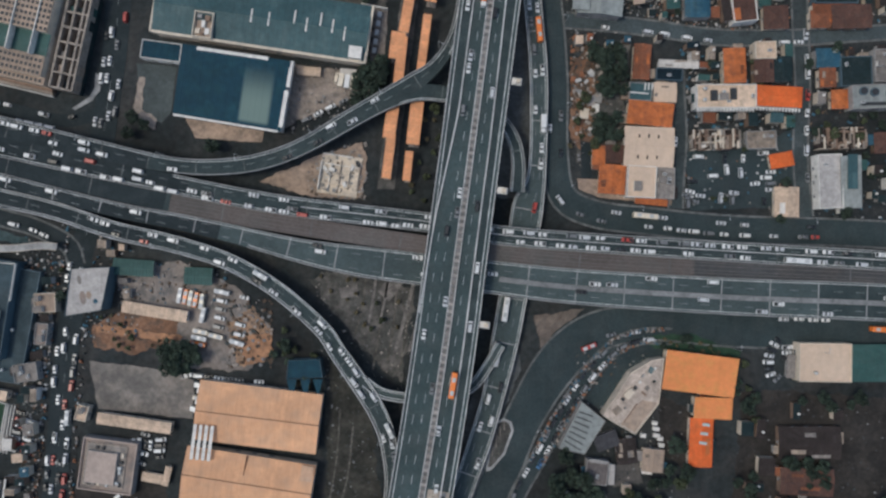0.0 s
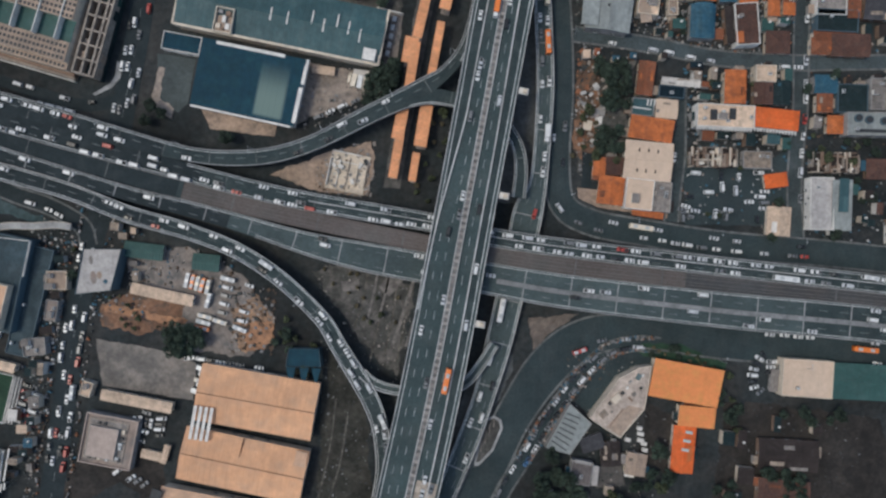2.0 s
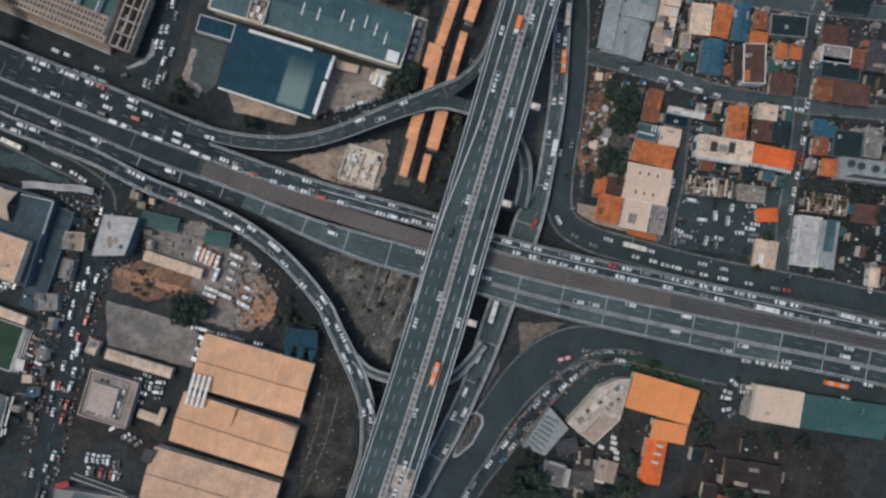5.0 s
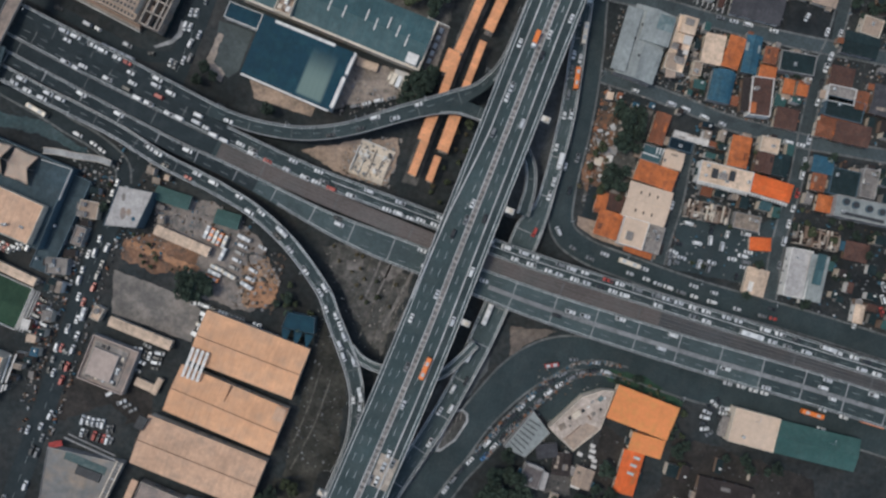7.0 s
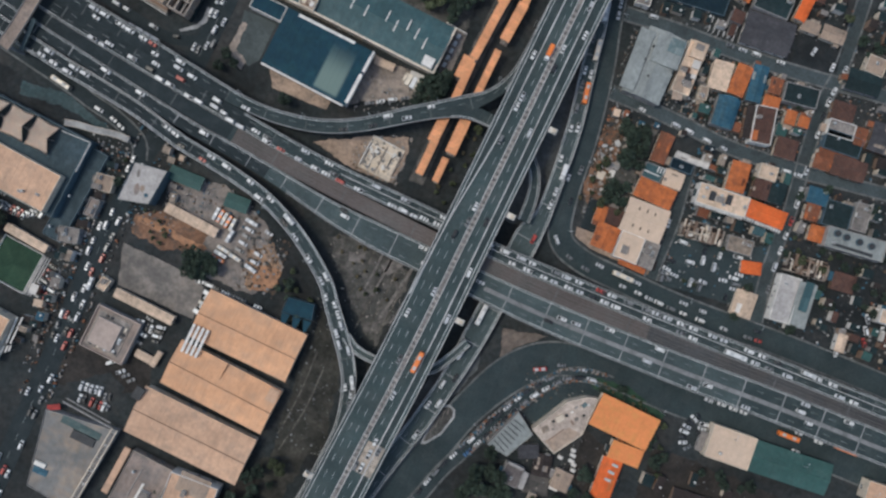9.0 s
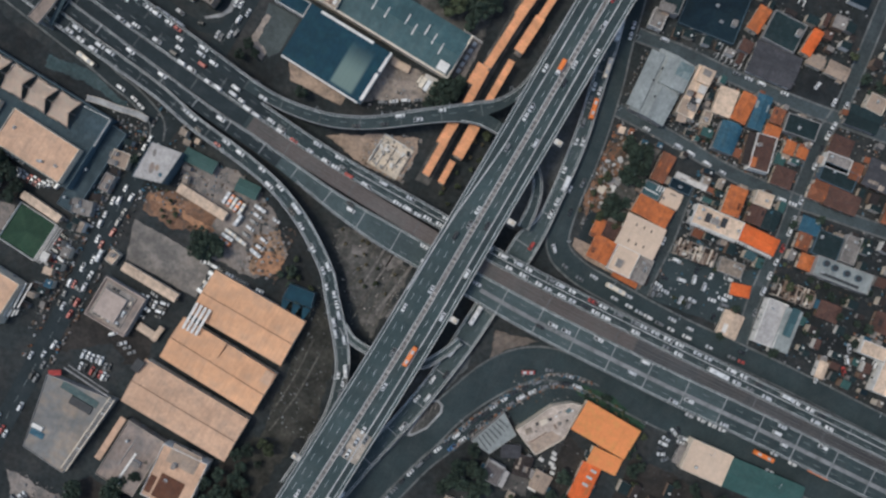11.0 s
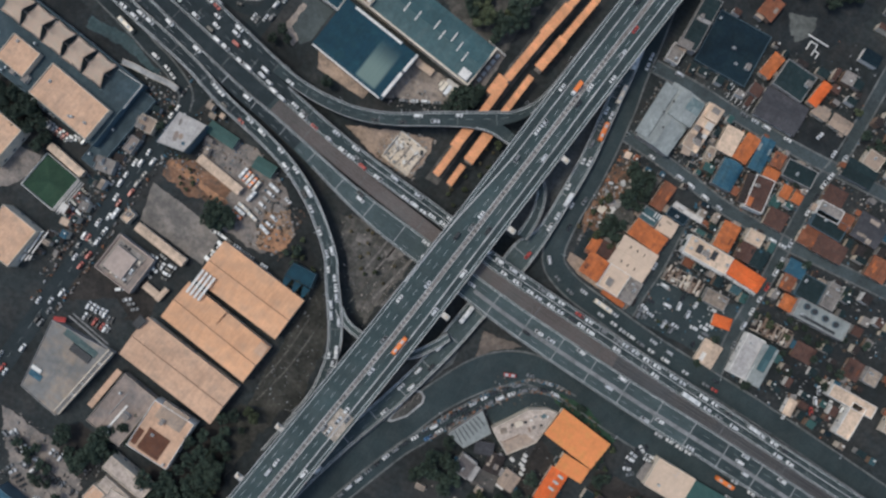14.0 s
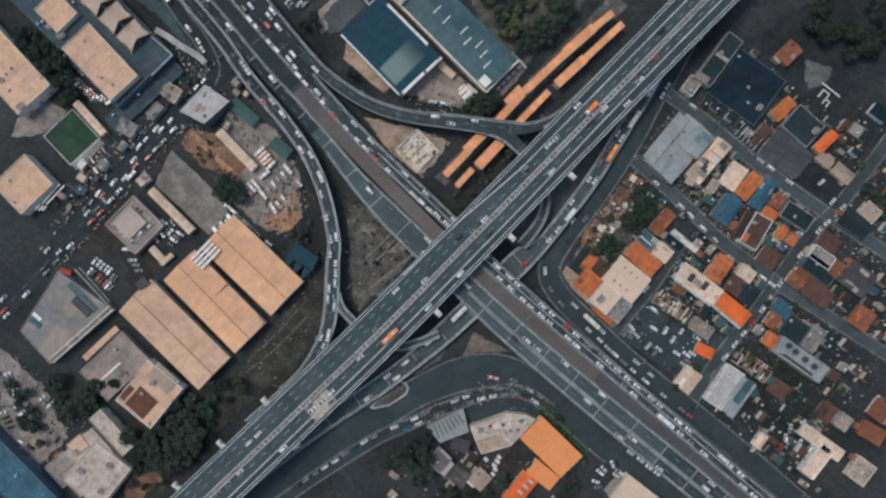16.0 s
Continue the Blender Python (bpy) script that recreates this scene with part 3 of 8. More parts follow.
g3_line = street("busy_street", [(-147, 190, 12), (-152.6, 149.8, 12.1), (-155.1, 112.7, 12.1), (-158.8, 80.9, 11.6), (-165.2, 36.1, 11.6), (-171.6, 4.5, 10.5), (-175.4, -19.1, 11.0), (-179.1, -55.8, 11.6), (-182.7, -103.4, 11.6), (-188, -160, 11.6), (-194, -220, 11.6)], "busy dark street crowded with cars", lanes=(0.0,), z=0.1, material=DARK_DECK, kerbs=False)

# ---- houses and halls ----
SHARED = {}
FOOT = []


def window_mesh(w, h):
    key = ("window", w, h)
    if key not in SHARED:
        bm = bmesh.new()
        box(bm, -w / 2, w / 2, -0.06, 0.03, -h / 2, h / 2, 0)
        for a in (-1, 1):
            box(bm, a * w / 4 - w * 0.21, a * w / 4 + w * 0.21, -0.09, -0.05, -h / 2 + 0.1, h / 2 - 0.1, 1)
        box(bm, -w / 2 - 0.1, w / 2 + 0.1, -0.2, 0.0, -h / 2 - 0.12, -h / 2, 0)
        SHARED[key] = mesh_of("window", bm, [FRAME, GLASS])
    return SHARED[key]


def windows(t, w, d, h, step, size):
    """Windows on all four sides, storey by storey."""
    floors = 2 if h > 8.5 else 1
    for turn, length, depth in ((0, w, d), (90, d, w), (180, w, d), (270, d, w)):
        k = min(3, int((length - 1.5) / step) if length > 9 else 1)
        for fl in range(floors):
            for i in range(k):
                x = (i - (k - 1) / 2) * step
                part("window", window_mesh(*size), None, t, "", pose(0, 0, 0, 0, 0, turn) @ pose(x, -depth / 2, 1.9 + fl * 3.3))


def roof_plant(t, kind, rnd, w, d, z, k):
    """Air conditioners, tanks, hatches and vents bolted on a flat roof."""
    for _ in range(k):
        x, y = rnd.uniform(-w / 2 + 1.6, w / 2 - 1.6), rnd.uniform(-d / 2 + 1.6, d / 2 - 1.6)
        what = rnd.choice(("unit", "tank", "hatch", "unit"))
        bm = bmesh.new()
        if what == "unit":
            box(bm, -0.9, 0.9, -0.6, 0.6, 0.15, 1.1, 0, 0.06)
            tube(bm, (-0.4, 0, 1.1), (-0.4, 0, 1.16), 0.35, 0.35, 10, 1)
            tube(bm, (0.4, 0, 1.1), (0.4, 0, 1.16), 0.35, 0.35, 10, 1)
            box(bm, -0.8, -0.7, -0.5, 0.5, 0, 0.15), box(bm, 0.7, 0.8, -0.5, 0.5, 0, 0.15)
            part("air_conditioner", bm, [FRAME, DARK], t, "", pose(x, y, z, 0, 0, rnd.choice((0, 90))))
        elif what == "tank":
            tube(bm, (0, 0, 0.4), (0, 0, 1.9), 0.75, 0.75, 12)
            tube(bm, (0, 0, 1.9), (0, 0, 2.15), 0.75, 0.2, 12)
            for a in (0, 2.1, 4.2):
                tube(bm, (0.55 * math.cos(a), 0.55 * math.sin(a), 0), (0.55 * math.cos(a), 0.55 * math.sin(a), 0.45), 0.06, 0.06, 6)
            part("water_tank", bm, STEEL, t, "", pose(x, y, z))
        else:
            s = rnd.uniform(1.0, min(2.2, 0.18 * min(w, d) + 0.8))
            box(bm, -s, s, -s * 0.7, s * 0.7, 0, 2.2)
            box(bm, -s - 0.15, s + 0.15, -s * 0.7 - 0.15, s * 0.7 + 0.15, 2.2, 2.4, 1)
            part("stair_head", bm, [WALLS["white"], ROOFS["ash"]], t, "", pose(x, y, z, 0, 0, rnd.choice((0, 90))))


def building(name, x, y, w, d, a, h, roof, cover, wall, plant, label, category, win, ribs=2.4, eave=0.35):
    rnd = random.Random(round(x * 31 + y * 17))
    x, y = set_out(x, y, h)
    t = thing(name, pose(x, y, 0, 0, 0, a), label, category)
    FOOT.append((x, y, w, d, math.radians(a)))
    hw, hd = w / 2, d / 2
    pitch = {"gable": 0.16, "hip": 0.28, "shed": 0.07}.get(roof, 0.0)
    rise = pitch * (min(hw, hd) if roof != "shed" else d) if roof in ("gable", "hip", "shed") else 0
    rise = min(rise, 0.35 * h)
    top = h - rise
    m = ROOFS[cover]
    bm = bmesh.new()
    along_x = w >= d
    if roof in ("gable", "hip", "shed"):
        box(bm, -hw + 0.25, hw - 0.25, -hd + 0.25, hd - 0.25, 0, top - 0.02)
        part("wall", bm, WALLS[wall], t)
        ow, od = hw + eave, hd + eave
        th = 0.22
        if roof == "shed":
            bm = bmesh.new()
            v = [(-ow, -od, top), (ow, -od, top), (ow, od, top + rise), (-ow, od, top + rise)]
            ribbed(bm, v, th, ribs)
            part("roof", bm, m, t)
            bm = bmesh.new()
            prism(bm, [(-hw + 0.25, hd - 0.6), (hw - 0.25, hd - 0.6), (hw - 0.25, hd - 0.25), (-hw + 0.25, hd - 0.25)], top - 0.1, top + rise - th)
            part("gable_wall", bm, WALLS[wall], t)
        elif roof == "gable":
            for s in (1, -1):
                bm = bmesh.new()
                v = [(-s * ow, -s * od, top), (s * ow, -s * od, top), (s * ow, 0, top + rise), (-s * ow, 0, top + rise)] if along_x else [(s * ow, -s * od, top), (s * ow, s * od, top), (0, s * od, top + rise), (0, -s * od, top + rise)]
                ribbed(bm, v, th, ribs)
                slope = part("roof_slope", bm, m, t)
                if name == "house":
                    patches(slope, v, rnd, rnd.choice((0, 1, 1, 2)), {"orange": ("rust", "orange", "vivid"), "rust": ("redbrown", "orange", "mix"), "blue": ("grey", "slate", "blue"), "cream": ("mix", "white", "dusty"), "redbrown": ("rust", "umber", "mix"), "slate": ("slate", "ash", "blue"), "vivid": ("orange", "vivid")}.get(cover, ("ash", "mix")))
            bm = bmesh.new()
            if along_x:
                box(bm, -ow - 0.05, ow + 0.05, -0.17, 0.17, top + rise - 0.04, top + rise + 0.14, 0, 0.04)
            else:
                box(bm, -0.35, 0.35, -od - 0.05, od + 0.05, top + rise - 0.04, top + rise + 0.14, 0, 0.04)
            part("ridge_cap", bm, ROOFS["redbrown"] if cover in ("tan", "paletan") else m, t)
            for s in (1, -1):
                bm = bmesh.new()
                e = (hw if along_x else hd) - 0.3
                tri = [(s * e, -hd + 0.3, top - 0.03), (s * e, hd - 0.3, top - 0.03), (s * e, 0, top + rise - 0.3)] if along_x else [(-hw + 0.3, s * e, top - 0.03), (hw - 0.3, s * e, top - 0.03), (0, s * e, top + rise - 0.3)]
                back_off = Vector((-s * 0.25, 0, 0)) if along_x else Vector((0, -s * 0.25, 0))
                f0, f1 = [bm.verts.new(p) for p in tri], [bm.verts.new(Vector(p) + back_off) for p in tri]
                bm.faces.new(f0), bm.faces.new(f1[::-1])
                for i in range(3):
                    bm.faces.new((f0[i], f0[(i + 1) % 3], f1[(i + 1) % 3], f1[i]))
                bmesh.ops.recalc_face_normals(bm, faces=bm.faces)
                part("gable_wall", bm, WALLS[wall], t)
        else:
            run = abs(ow - od)
            ends = ((-run, 0), (run, 0)) if along_x else ((0, -run), (0, run))
            e0, e1 = [(*e, top + rise) for e in ends]
            c = [(-ow, -od, top), (ow, -od, top), (ow, od, top), (-ow, od, top)]
            slopes = ((c[0], c[1], e1, e0), (c[1], c[2], e1), (c[2], c[3], e0, e1), (c[3], c[0], e0)) if along_x else ((c[0], c[1], e0), (c[1], c[2], e1, e0), (c[2], c[3], e1), (c[3], c[0], e0, e1))
            for v in slopes:
                bm = bmesh.new()
                slab(bm, v, th)
                part("roof_slope", bm, m, t)
            bm = bmesh.new()
            for p, q in ((c[0], e0), (c[1], e1 if along_x else e0), (c[2], e1), (c[3], e0 if along_x else e1), (e0, e1)):
                if (Vector(p) - Vector(q)).length > 0.2:
                    tube(bm, p, q, 0.14, 0.14, 6)
            part("hip_cap", bm, m, t)
    elif roof == "barrel":
        box(bm, -hw + 0.2, hw - 0.2, -hd + 0.6, hd - 0.6, 0, h - 1.6)
        part("wall", bm, WALLS[wall], t)
        for s in range(9):
            a0, a1 = math.pi * (s - 4.5) / 12, math.pi * (s - 3.5) / 12
            u0, u1 = hw * math.sin(a0) / math.sin(math.pi * 0.375), hw * math.sin(a1) / math.sin(math.pi * 0.375)
            z0, z1 = h - 2.6 * (1 - math.cos(a0)), h - 2.6 * (1 - math.cos(a1))
            e = hd - 0.05 * abs(s - 4) ** 2
            bm = bmesh.new()
            ribbed(bm, [(u1, -e, z1), (u1, e, z1), (u0, e, z0), (u0, -e, z0)], 0.15, 2.2)
            part("roof_sheet", bm, m, t)
    elif roof == "grid":
        for i in range(4):
            bm = bmesh.new()
            x0, x1 = -hw + 0.1 + i * (w - 0.5) / 3, -hw + 0.4 + i * (w - 0.5) / 3
            box(bm, x0, x1, -hd + rnd.uniform(0, 3), hd - rnd.uniform(0, 3), 0, h - rnd.uniform(0, 1.0))
            part("wall", bm, WALLS["dim"], t)
        for s in (1, -1):
            for x0 in np.arange(-hw, hw - 2.0, 3.8):
                if rnd.random() < 0.7:
                    bm = bmesh.new()
                    box(bm, x0, x0 + rnd.uniform(1.6, 3.6), s * hd - 0.15, s * hd + 0.15, 0, h - rnd.uniform(0.2, 1.6))
                    part("wall", bm, WALLS[rnd.choice((wall, "dim", "brown"))], t)
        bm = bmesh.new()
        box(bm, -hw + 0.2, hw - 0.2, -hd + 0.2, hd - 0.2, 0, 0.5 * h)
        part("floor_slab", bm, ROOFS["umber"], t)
        k = int(w / 1.1)
        for i in range(k):
            x0 = -hw + (i + 0.5) * w / k + rnd.uniform(-0.3, 0.3)
            y0, y1 = sorted((rnd.uniform(-hd, hd), rnd.choice((-hd, hd))))
            if y1 - y0 > 1.5:
                bm = bmesh.new()
                box(bm, x0 - 0.3, x0 + 0.3, y0, y1, h - 0.9, h - rnd.uniform(0.0, 0.5))
                part("beam", bm, rnd.choice((WALLS["dim"], WALLS["cream"], ROOFS["dusty"], WALLS["brown"])), t)
        for i in range(5):
            x0, x1 = sorted((rnd.uniform(-hw, hw), rnd.uniform(-hw, hw)))
            y0 = rnd.uniform(-hd + 0.5, hd - 0.5)
            bm = bmesh.new()
            box(bm, x0, x1, y0 - 0.2, y0 + 0.2, 0.5 * h, h - rnd.uniform(0.3, 0.5))
            part("partition", bm, WALLS[rnd.choice(("dim", "cream", "brown"))], t)
        for i in range(int(w * d / 14)):
            bm = bmesh.new()
            s = rnd.uniform(0.4, 1.3)
            box(bm, -s, s, -s * 0.6, s * 0.6, 0, rnd.uniform(0.4, 1.2), 0, 0.08)
            part("debris", bm, WALLS[rnd.choice(("cream", "white", "brown", "grey"))], t, "", pose(rnd.uniform(-hw + 1, hw - 1), rnd.uniform(-hd + 1, hd - 1), 0.5 * h, 0, 0, rnd.uniform(0, 180)))
    else:
        bm = bmesh.new()
        box(bm, -hw, hw, -hd, hd, 0, h - 0.9)
        part("wall", bm, WALLS[wall], t)
        bm = bmesh.new()
        v = [(-hw + 0.3, -hd + 0.3, h - 0.62), (hw - 0.3, -hd + 0.3, h - 0.62), (hw - 0.3, hd - 0.3, h - 0.62), (-hw + 0.3, hd - 0.3, h - 0.62)]
        if w > 12 and cover not in ("white", "ash", "deck"):
            ribbed(bm, v, 0.3, 3.2)
        else:
            slab(bm, v, 0.3)
        part("roof", bm, m, t)
        for p in ((-hw, hw, -hd, -hd + 0.3), (-hw, hw, hd - 0.3, hd), (-hw, -hw + 0.3, -hd + 0.3, hd - 0.3), (hw - 0.3, hw, -hd + 0.3, hd - 0.3)):
            bm = bmesh.new()
            box(bm, *p, h - 0.9, h)
            part("parapet", bm, WALLS[wall], t)
        roof_plant(t, cover, rnd, w, d, h - 0.62, plant)
    if name == "house" and roof != "grid":
        for _ in range(rnd.choice((0, 1, 1, 2))):
            side, run = rnd.choice((0, 1, 2, 3)), rnd.uniform(2.4, 5.0)
            out, high = rnd.uniform(1.4, 3.0), h * rnd.uniform(0.45, 0.7)
            length, depth = (w, d) if side % 2 == 0 else (d, w)
            u = rnd.uniform(-length / 2 + run / 2, length / 2 - run / 2) if length > run else 0.0
            place = pose(0, 0, 0, 0, 0, side * 90) @ pose(u, -depth / 2 - out / 2 + 0.2, 0)
            bm = bmesh.new()
            box(bm, -run / 2, run / 2, -out / 2, out / 2, 0, high - 0.2)
            annex = part("annex", bm, WALLS[rnd.choice(("cream", "grey", "brown", "white"))], t, "", place)
            bm = bmesh.new()
            slab(bm, [(-run / 2 - 0.2, -out / 2 - 0.2, high), (run / 2 + 0.2, -out / 2 - 0.2, high), (run / 2 + 0.2, out / 2, high + 0.3), (-run / 2 - 0.2, out / 2, high + 0.3)], 0.15)
            part("annex_roof", bm, ROOFS[rnd.choice(("slate", "ash", "mix", "rust", "blue", "dusty", "slate", "umber"))], annex)
    if win:
        windows(t, w - (0.5 if roof in ("gable", "hip", "shed") else 0), d - (0.5 if roof in ("gable", "hip", "shed") else 0), top - 0.5, *win)
    return t


def slab(bm, quad, th):
    """A sloping sheet of thickness th, its top through the given corners."""
    hi, lo = [bm.verts.new(p) for p in quad], [bm.verts.new((p[0], p[1], p[2] - th)) for p in quad]
    k = len(quad)
    bm.faces.new(hi), bm.faces.new(lo[::-1])
    for i in range(k):
        bm.faces.new((lo[i], lo[(i + 1) % k], hi[(i + 1) % k], hi[i]))
    bmesh.ops.recalc_face_normals(bm, faces=bm.faces)


def ribbed(bm, quad, th, pitch):
    """A four-cornered roof sheet in one piece, with standing ribs from the eave to the ridge."""
    a, b, c, e = [Vector(p) for p in quad]
    long = (b - a).length
    k = max(2, round(long / pitch))
    up = (b - a).cross(e - a).normalized()
    half, rib = 0.11 / long, 0.06 if pitch > 2 else 0.12
    stops = [(0.0, 0.0)]
    for i in range(1, k):
        stops += [(i / k - half, 0.0), (i / k - half * 0.5, rib), (i / k + half * 0.5, rib), (i / k + half, 0.0)]
    stops.append((1.0, 0.0))
    eave = [bm.verts.new(a.lerp(b, f) + up * r) for f, r in stops]
    ridge = [bm.verts.new(e.lerp(c, f) + up * r) for f, r in stops]
    for i in range(len(stops) - 1):
        bm.faces.new((eave[i], eave[i + 1], ridge[i + 1], ridge[i]))
    drop = Vector((0, 0, -th))
    lo = [bm.verts.new(p + drop) for p in (a, b, c, e)]
    bm.faces.new(lo[::-1])
    bm.faces.new((lo[0], lo[1], *eave[::-1]))
    bm.faces.new((lo[2], lo[3], *ridge))
    bm.faces.new((lo[1], lo[2], ridge[-1], eave[-1]))
    bm.faces.new((lo[3], lo[0], eave[0], ridge[0]))


def patches(t, quad, rnd, count, choices):
    """Odd replacement sheets lying on a roof slope."""
    a, b, c, e = [Vector(p) for p in quad]
    up = (b - a).cross(e - a).normalized() * 0.16
    for _ in range(count):
        u, v = rnd.uniform(0.02, 0.6), rnd.uniform(0.05, 0.55)
        u1, v1 = u + rnd.uniform(0.1, 0.38), v + rnd.uniform(0.2, 0.42)
        corner = [a.lerp(b, p).lerp(e.lerp(c, p), q) + up for p, q in ((u, v), (u1, v), (u1, v1), (u, v1))]
        bm = bmesh.new()
        slab(bm, [tuple(p) for p in corner], 0.12)
        part("roof_patch", bm, ROOFS[rnd.choice(choices)], t)


def hall(x, y, w, d, a, h, roof, cover, wall, label):
    return building("warehouse", x, y, w, d, a, h, roof, cover, wall, int(w * d / 220), label, "warehouse", (8.0, (2.4, 1.4)), 2.6)


def house(x, y, w, d, a, h, roof, cover, wall, plant, label):
    return building("house", x, y, w, d, a, h, roof, cover, wall, plant, label, "house", (6.5, (1.5, 1.3)), 1.4)


def shed(x, y, w, d, a, h, roof, cover, wall, label):
    return building("shed", x, y, w, d, a, h, roof, cover, wall, 1, label, "shed", (7, (1.5, 1.2)), 1.6)


# ---- the buildings ----
hall(-87.3, -65.3, 56.2, 26.9, -7.0, 9, "gable", "tan", "cream", "large warehouse with tan sheet-metal gable roof")
hall(-92.0, -95.5, 59.1, 24.8, -8.8, 9, "gable", "tan", "cream", "long warehouse with tan sheet-metal gable roof")
hall(-99.3, -125.0, 64.9, 25.8, -7.6, 9, "gable", "paletan", "cream", "long warehouse with weathered tan gable roof")
hall(-99.5, 86.2, 49.8, 31.4, -9.3, 10, "shed", "faded", "white", "hall with dark navy blue sheet roof")
hall(-132.9, 103.9, 18.7, 8.6, -7.5, 5.2, "flat", "navy", "white", "small annex with dark blue roof")
hall(-85.6, 118.1, 98.7, 26.2, -8.6, 10.5, "gable", "teal", "cream", "long factory with teal sheet roof and vents")
hall(-229.0, -23.5, 41.9, 21.4, -9.9, 12, "flat", "paletan", "cream", "hall with pale tan flat roof")
hall(-267.6, -15.3, 19.2, 16.6, -8.6, 11, "flat", "paletan", "cream", "hall with pale tan flat roof beside tents")
hall(-280.1, -58.2, 67.0, 25.8, -10.4, 9, "flat", "paletan", "cream", "large hall with pale flat roof")
hall(-222.6, -107.6, 24.4, 25.8, -9.3, 9, "flat", "paletan", "cream", "hall with pale flat roof and hatch")
shed(-144.6, -68.3, 33.9, 4.6, -8.1, 5.1, "gable", "cream", "cream", "long low shed with cream roof")
shed(-169.0, -63.7, 5.3, 7.2, -14.9, 4.2, "flat", "cream", "cream", "small kiosk with cream roof")
shed(-135.6, -16.9, 30.0, 4.7, -9.2, 4.2, "gable", "cream", "white", "long white canopy beside parked buses")
hall(-89.6, -160.9, 26.4, 30.0, -2.2, 9, "flat", "paletan", "white", "hall with brown and cream stepped roof")
hall(-85.7, -216.0, 26.7, 29.2, -1.7, 9, "flat", "screed", "cream", "large building with pale tan patched roofs")
hall(-94.0, -191.9, 29.1, 8.8, -10.5, 8.2, "flat", "screed", "cream", "pale wing of the large patched building")
hall(-97.9, -209.0, 21.8, 18.7, 78.2, 8.6, "flat", "screed", "cream", "middle wing with dusty grey-pink flat roof")
house(-104.0, -226.6, 14.7, 16.1, 78.7, 5.4, "flat", "ash", "grey", 0, "low wing with grey-brown flat roof")
house(-105.1, -209.4, 9.8, 8.6, 77.0, 9.2, "flat", "paletan", "cream", 0, "upper deck with pale pinkish roof")
house(-93.7, -227.0, 18.1, 10.3, -10.4, 6.1, "flat", "dusty", "grey", 1, "low wing with dusty flat roof")
hall(-127.1, -247.2, 58.6, 21.9, -8.3, 9, "flat", "blue", "blue", "hall with bright blue roof")
hall(71.8, 138.8, 20.4, 36.7, -5.6, 9, "gable", "grey", "grey", "large house block with pale grey sheet roof")
house(89.8, 143.4, 10.0, 29.0, -3.6, 7, "flat", "cream", "cream", 7, "cream annex with clutter on its roof")
house(107.0, 145.1, 10.1, 14.7, 2.4, 6.1, "shed", "cream", "cream", 0, "small house with plain cream roof")
house(117.7, 145.9, 8.2, 16.3, -4.4, 6.1, "gable", "orange", "cream", 0, "house with orange tiled roof")
house(126.8, 147.1, 7.6, 19.4, 2.6, 6.1, "gable", "blue", "grey", 0, "house with blue sheet roof")
house(115.9, 127.7, 12.0, 17.6, 0.5, 6.1, "barrel", "blue", "grey", 0, "house with faded blue sheet roof")
house(136.6, 127.0, 11.0, 20.1, 6.8, 6.8, "flat", "redbrown", "white", 1, "house with dark red roof inside white parapet")
hall(124.2, 174.9, 26.5, 18.0, 0.0, 5.0, "gable", "purple", "white", "large block with dark mauve roof")
house(137.2, 140.5, 8.3, 6.2, 1.5, 5.4, "hip", "orange", "cream", 0, "small house with orange roof")
house(136.6, 149.1, 6.4, 8.3, 1.5, 5.4, "gable", "rust", "cream", 0, "small house with rusty roof")
house(149.4, 135.8, 5.3, 7.2, 1.5, 5.4, "hip", "orange", "cream", 0, "house with orange tiled hip roof")
house(156.7, 135.7, 5.3, 5.5, 1.5, 5.4, "hip", "orange", "cream", 0, "house with orange tiled hip roof")
house(152.4, 119.6, 11.1, 10.4, 1.5, 5.4, "hip", "redbrown", "cream", 0, "house with red-brown hip roof")
house(151.0, 148.6, 18.4, 10.6, 3.5, 5.4, "flat", "slate", "grey", 1, "dark green roofed house")
house(175.3, 147.4, 11.8, 10.4, 1.5, 5.4, "hip", "redbrown", "brown", 0, "house with brown tiled roof")
house(176.7, 138.0, 14.5, 8.6, 1.5, 5.4, "flat", "ash", "white", 1, "grey roofed house with parapet")
house(187.7, 137.6, 5.8, 9.1, 1.5, 5.4, "gable", "rust", "cream", 0, "small orange roofed house")
house(172.8, 118.7, 8.6, 7.8, 1.5, 5.4, "hip", "rust", "cream", 0, "house with faded orange roof")
house(187.0, 119.8, 18.0, 10.4, 1.5, 5.4, "gable", "redbrown", "brown", 0, "house with weathered brown roof")
house(144.6, 185.1, 9.4, 5.6, -3.0, 4.2, "gable", "dusty", "cream", 0, "small house with dusty pinkish roof")
house(157.4, 185.2, 12.2, 7.4, -3.0, 4.2, "gable", "dusty", "cream", 0, "small house with plain cream roof")
house(180.6, 166.0, 18.0, 11.1, 1.5, 5.4, "gable", "slate", "grey", 0, "dark blue roofed house")
house(128.3, 82.4, 27.5, 10.9, 0.1, 7.5, "flat", "cream", "white", 7, "white house with cluttered flat roof")
house(153.1, 82.5, 20.7, 9.0, -3.0, 7, "hip", "vivid", "white", 0, "house with vivid orange roof and white edge")
house(132.5, 96.7, 9.6, 15.6, 1.8, 6.8, "gable", "orange", "cream", 0, "house with bright orange sheet roof")
house(146.8, 103.9, 9.7, 8.0, 1.5, 6.1, "flat", "cream", "cream", 1, "small house with plain cream roof")
house(146.4, 94.6, 8.6, 10.4, 1.5, 5.4, "gable", "redbrown", "brown", 0, "house with weathered brown sheet roof")
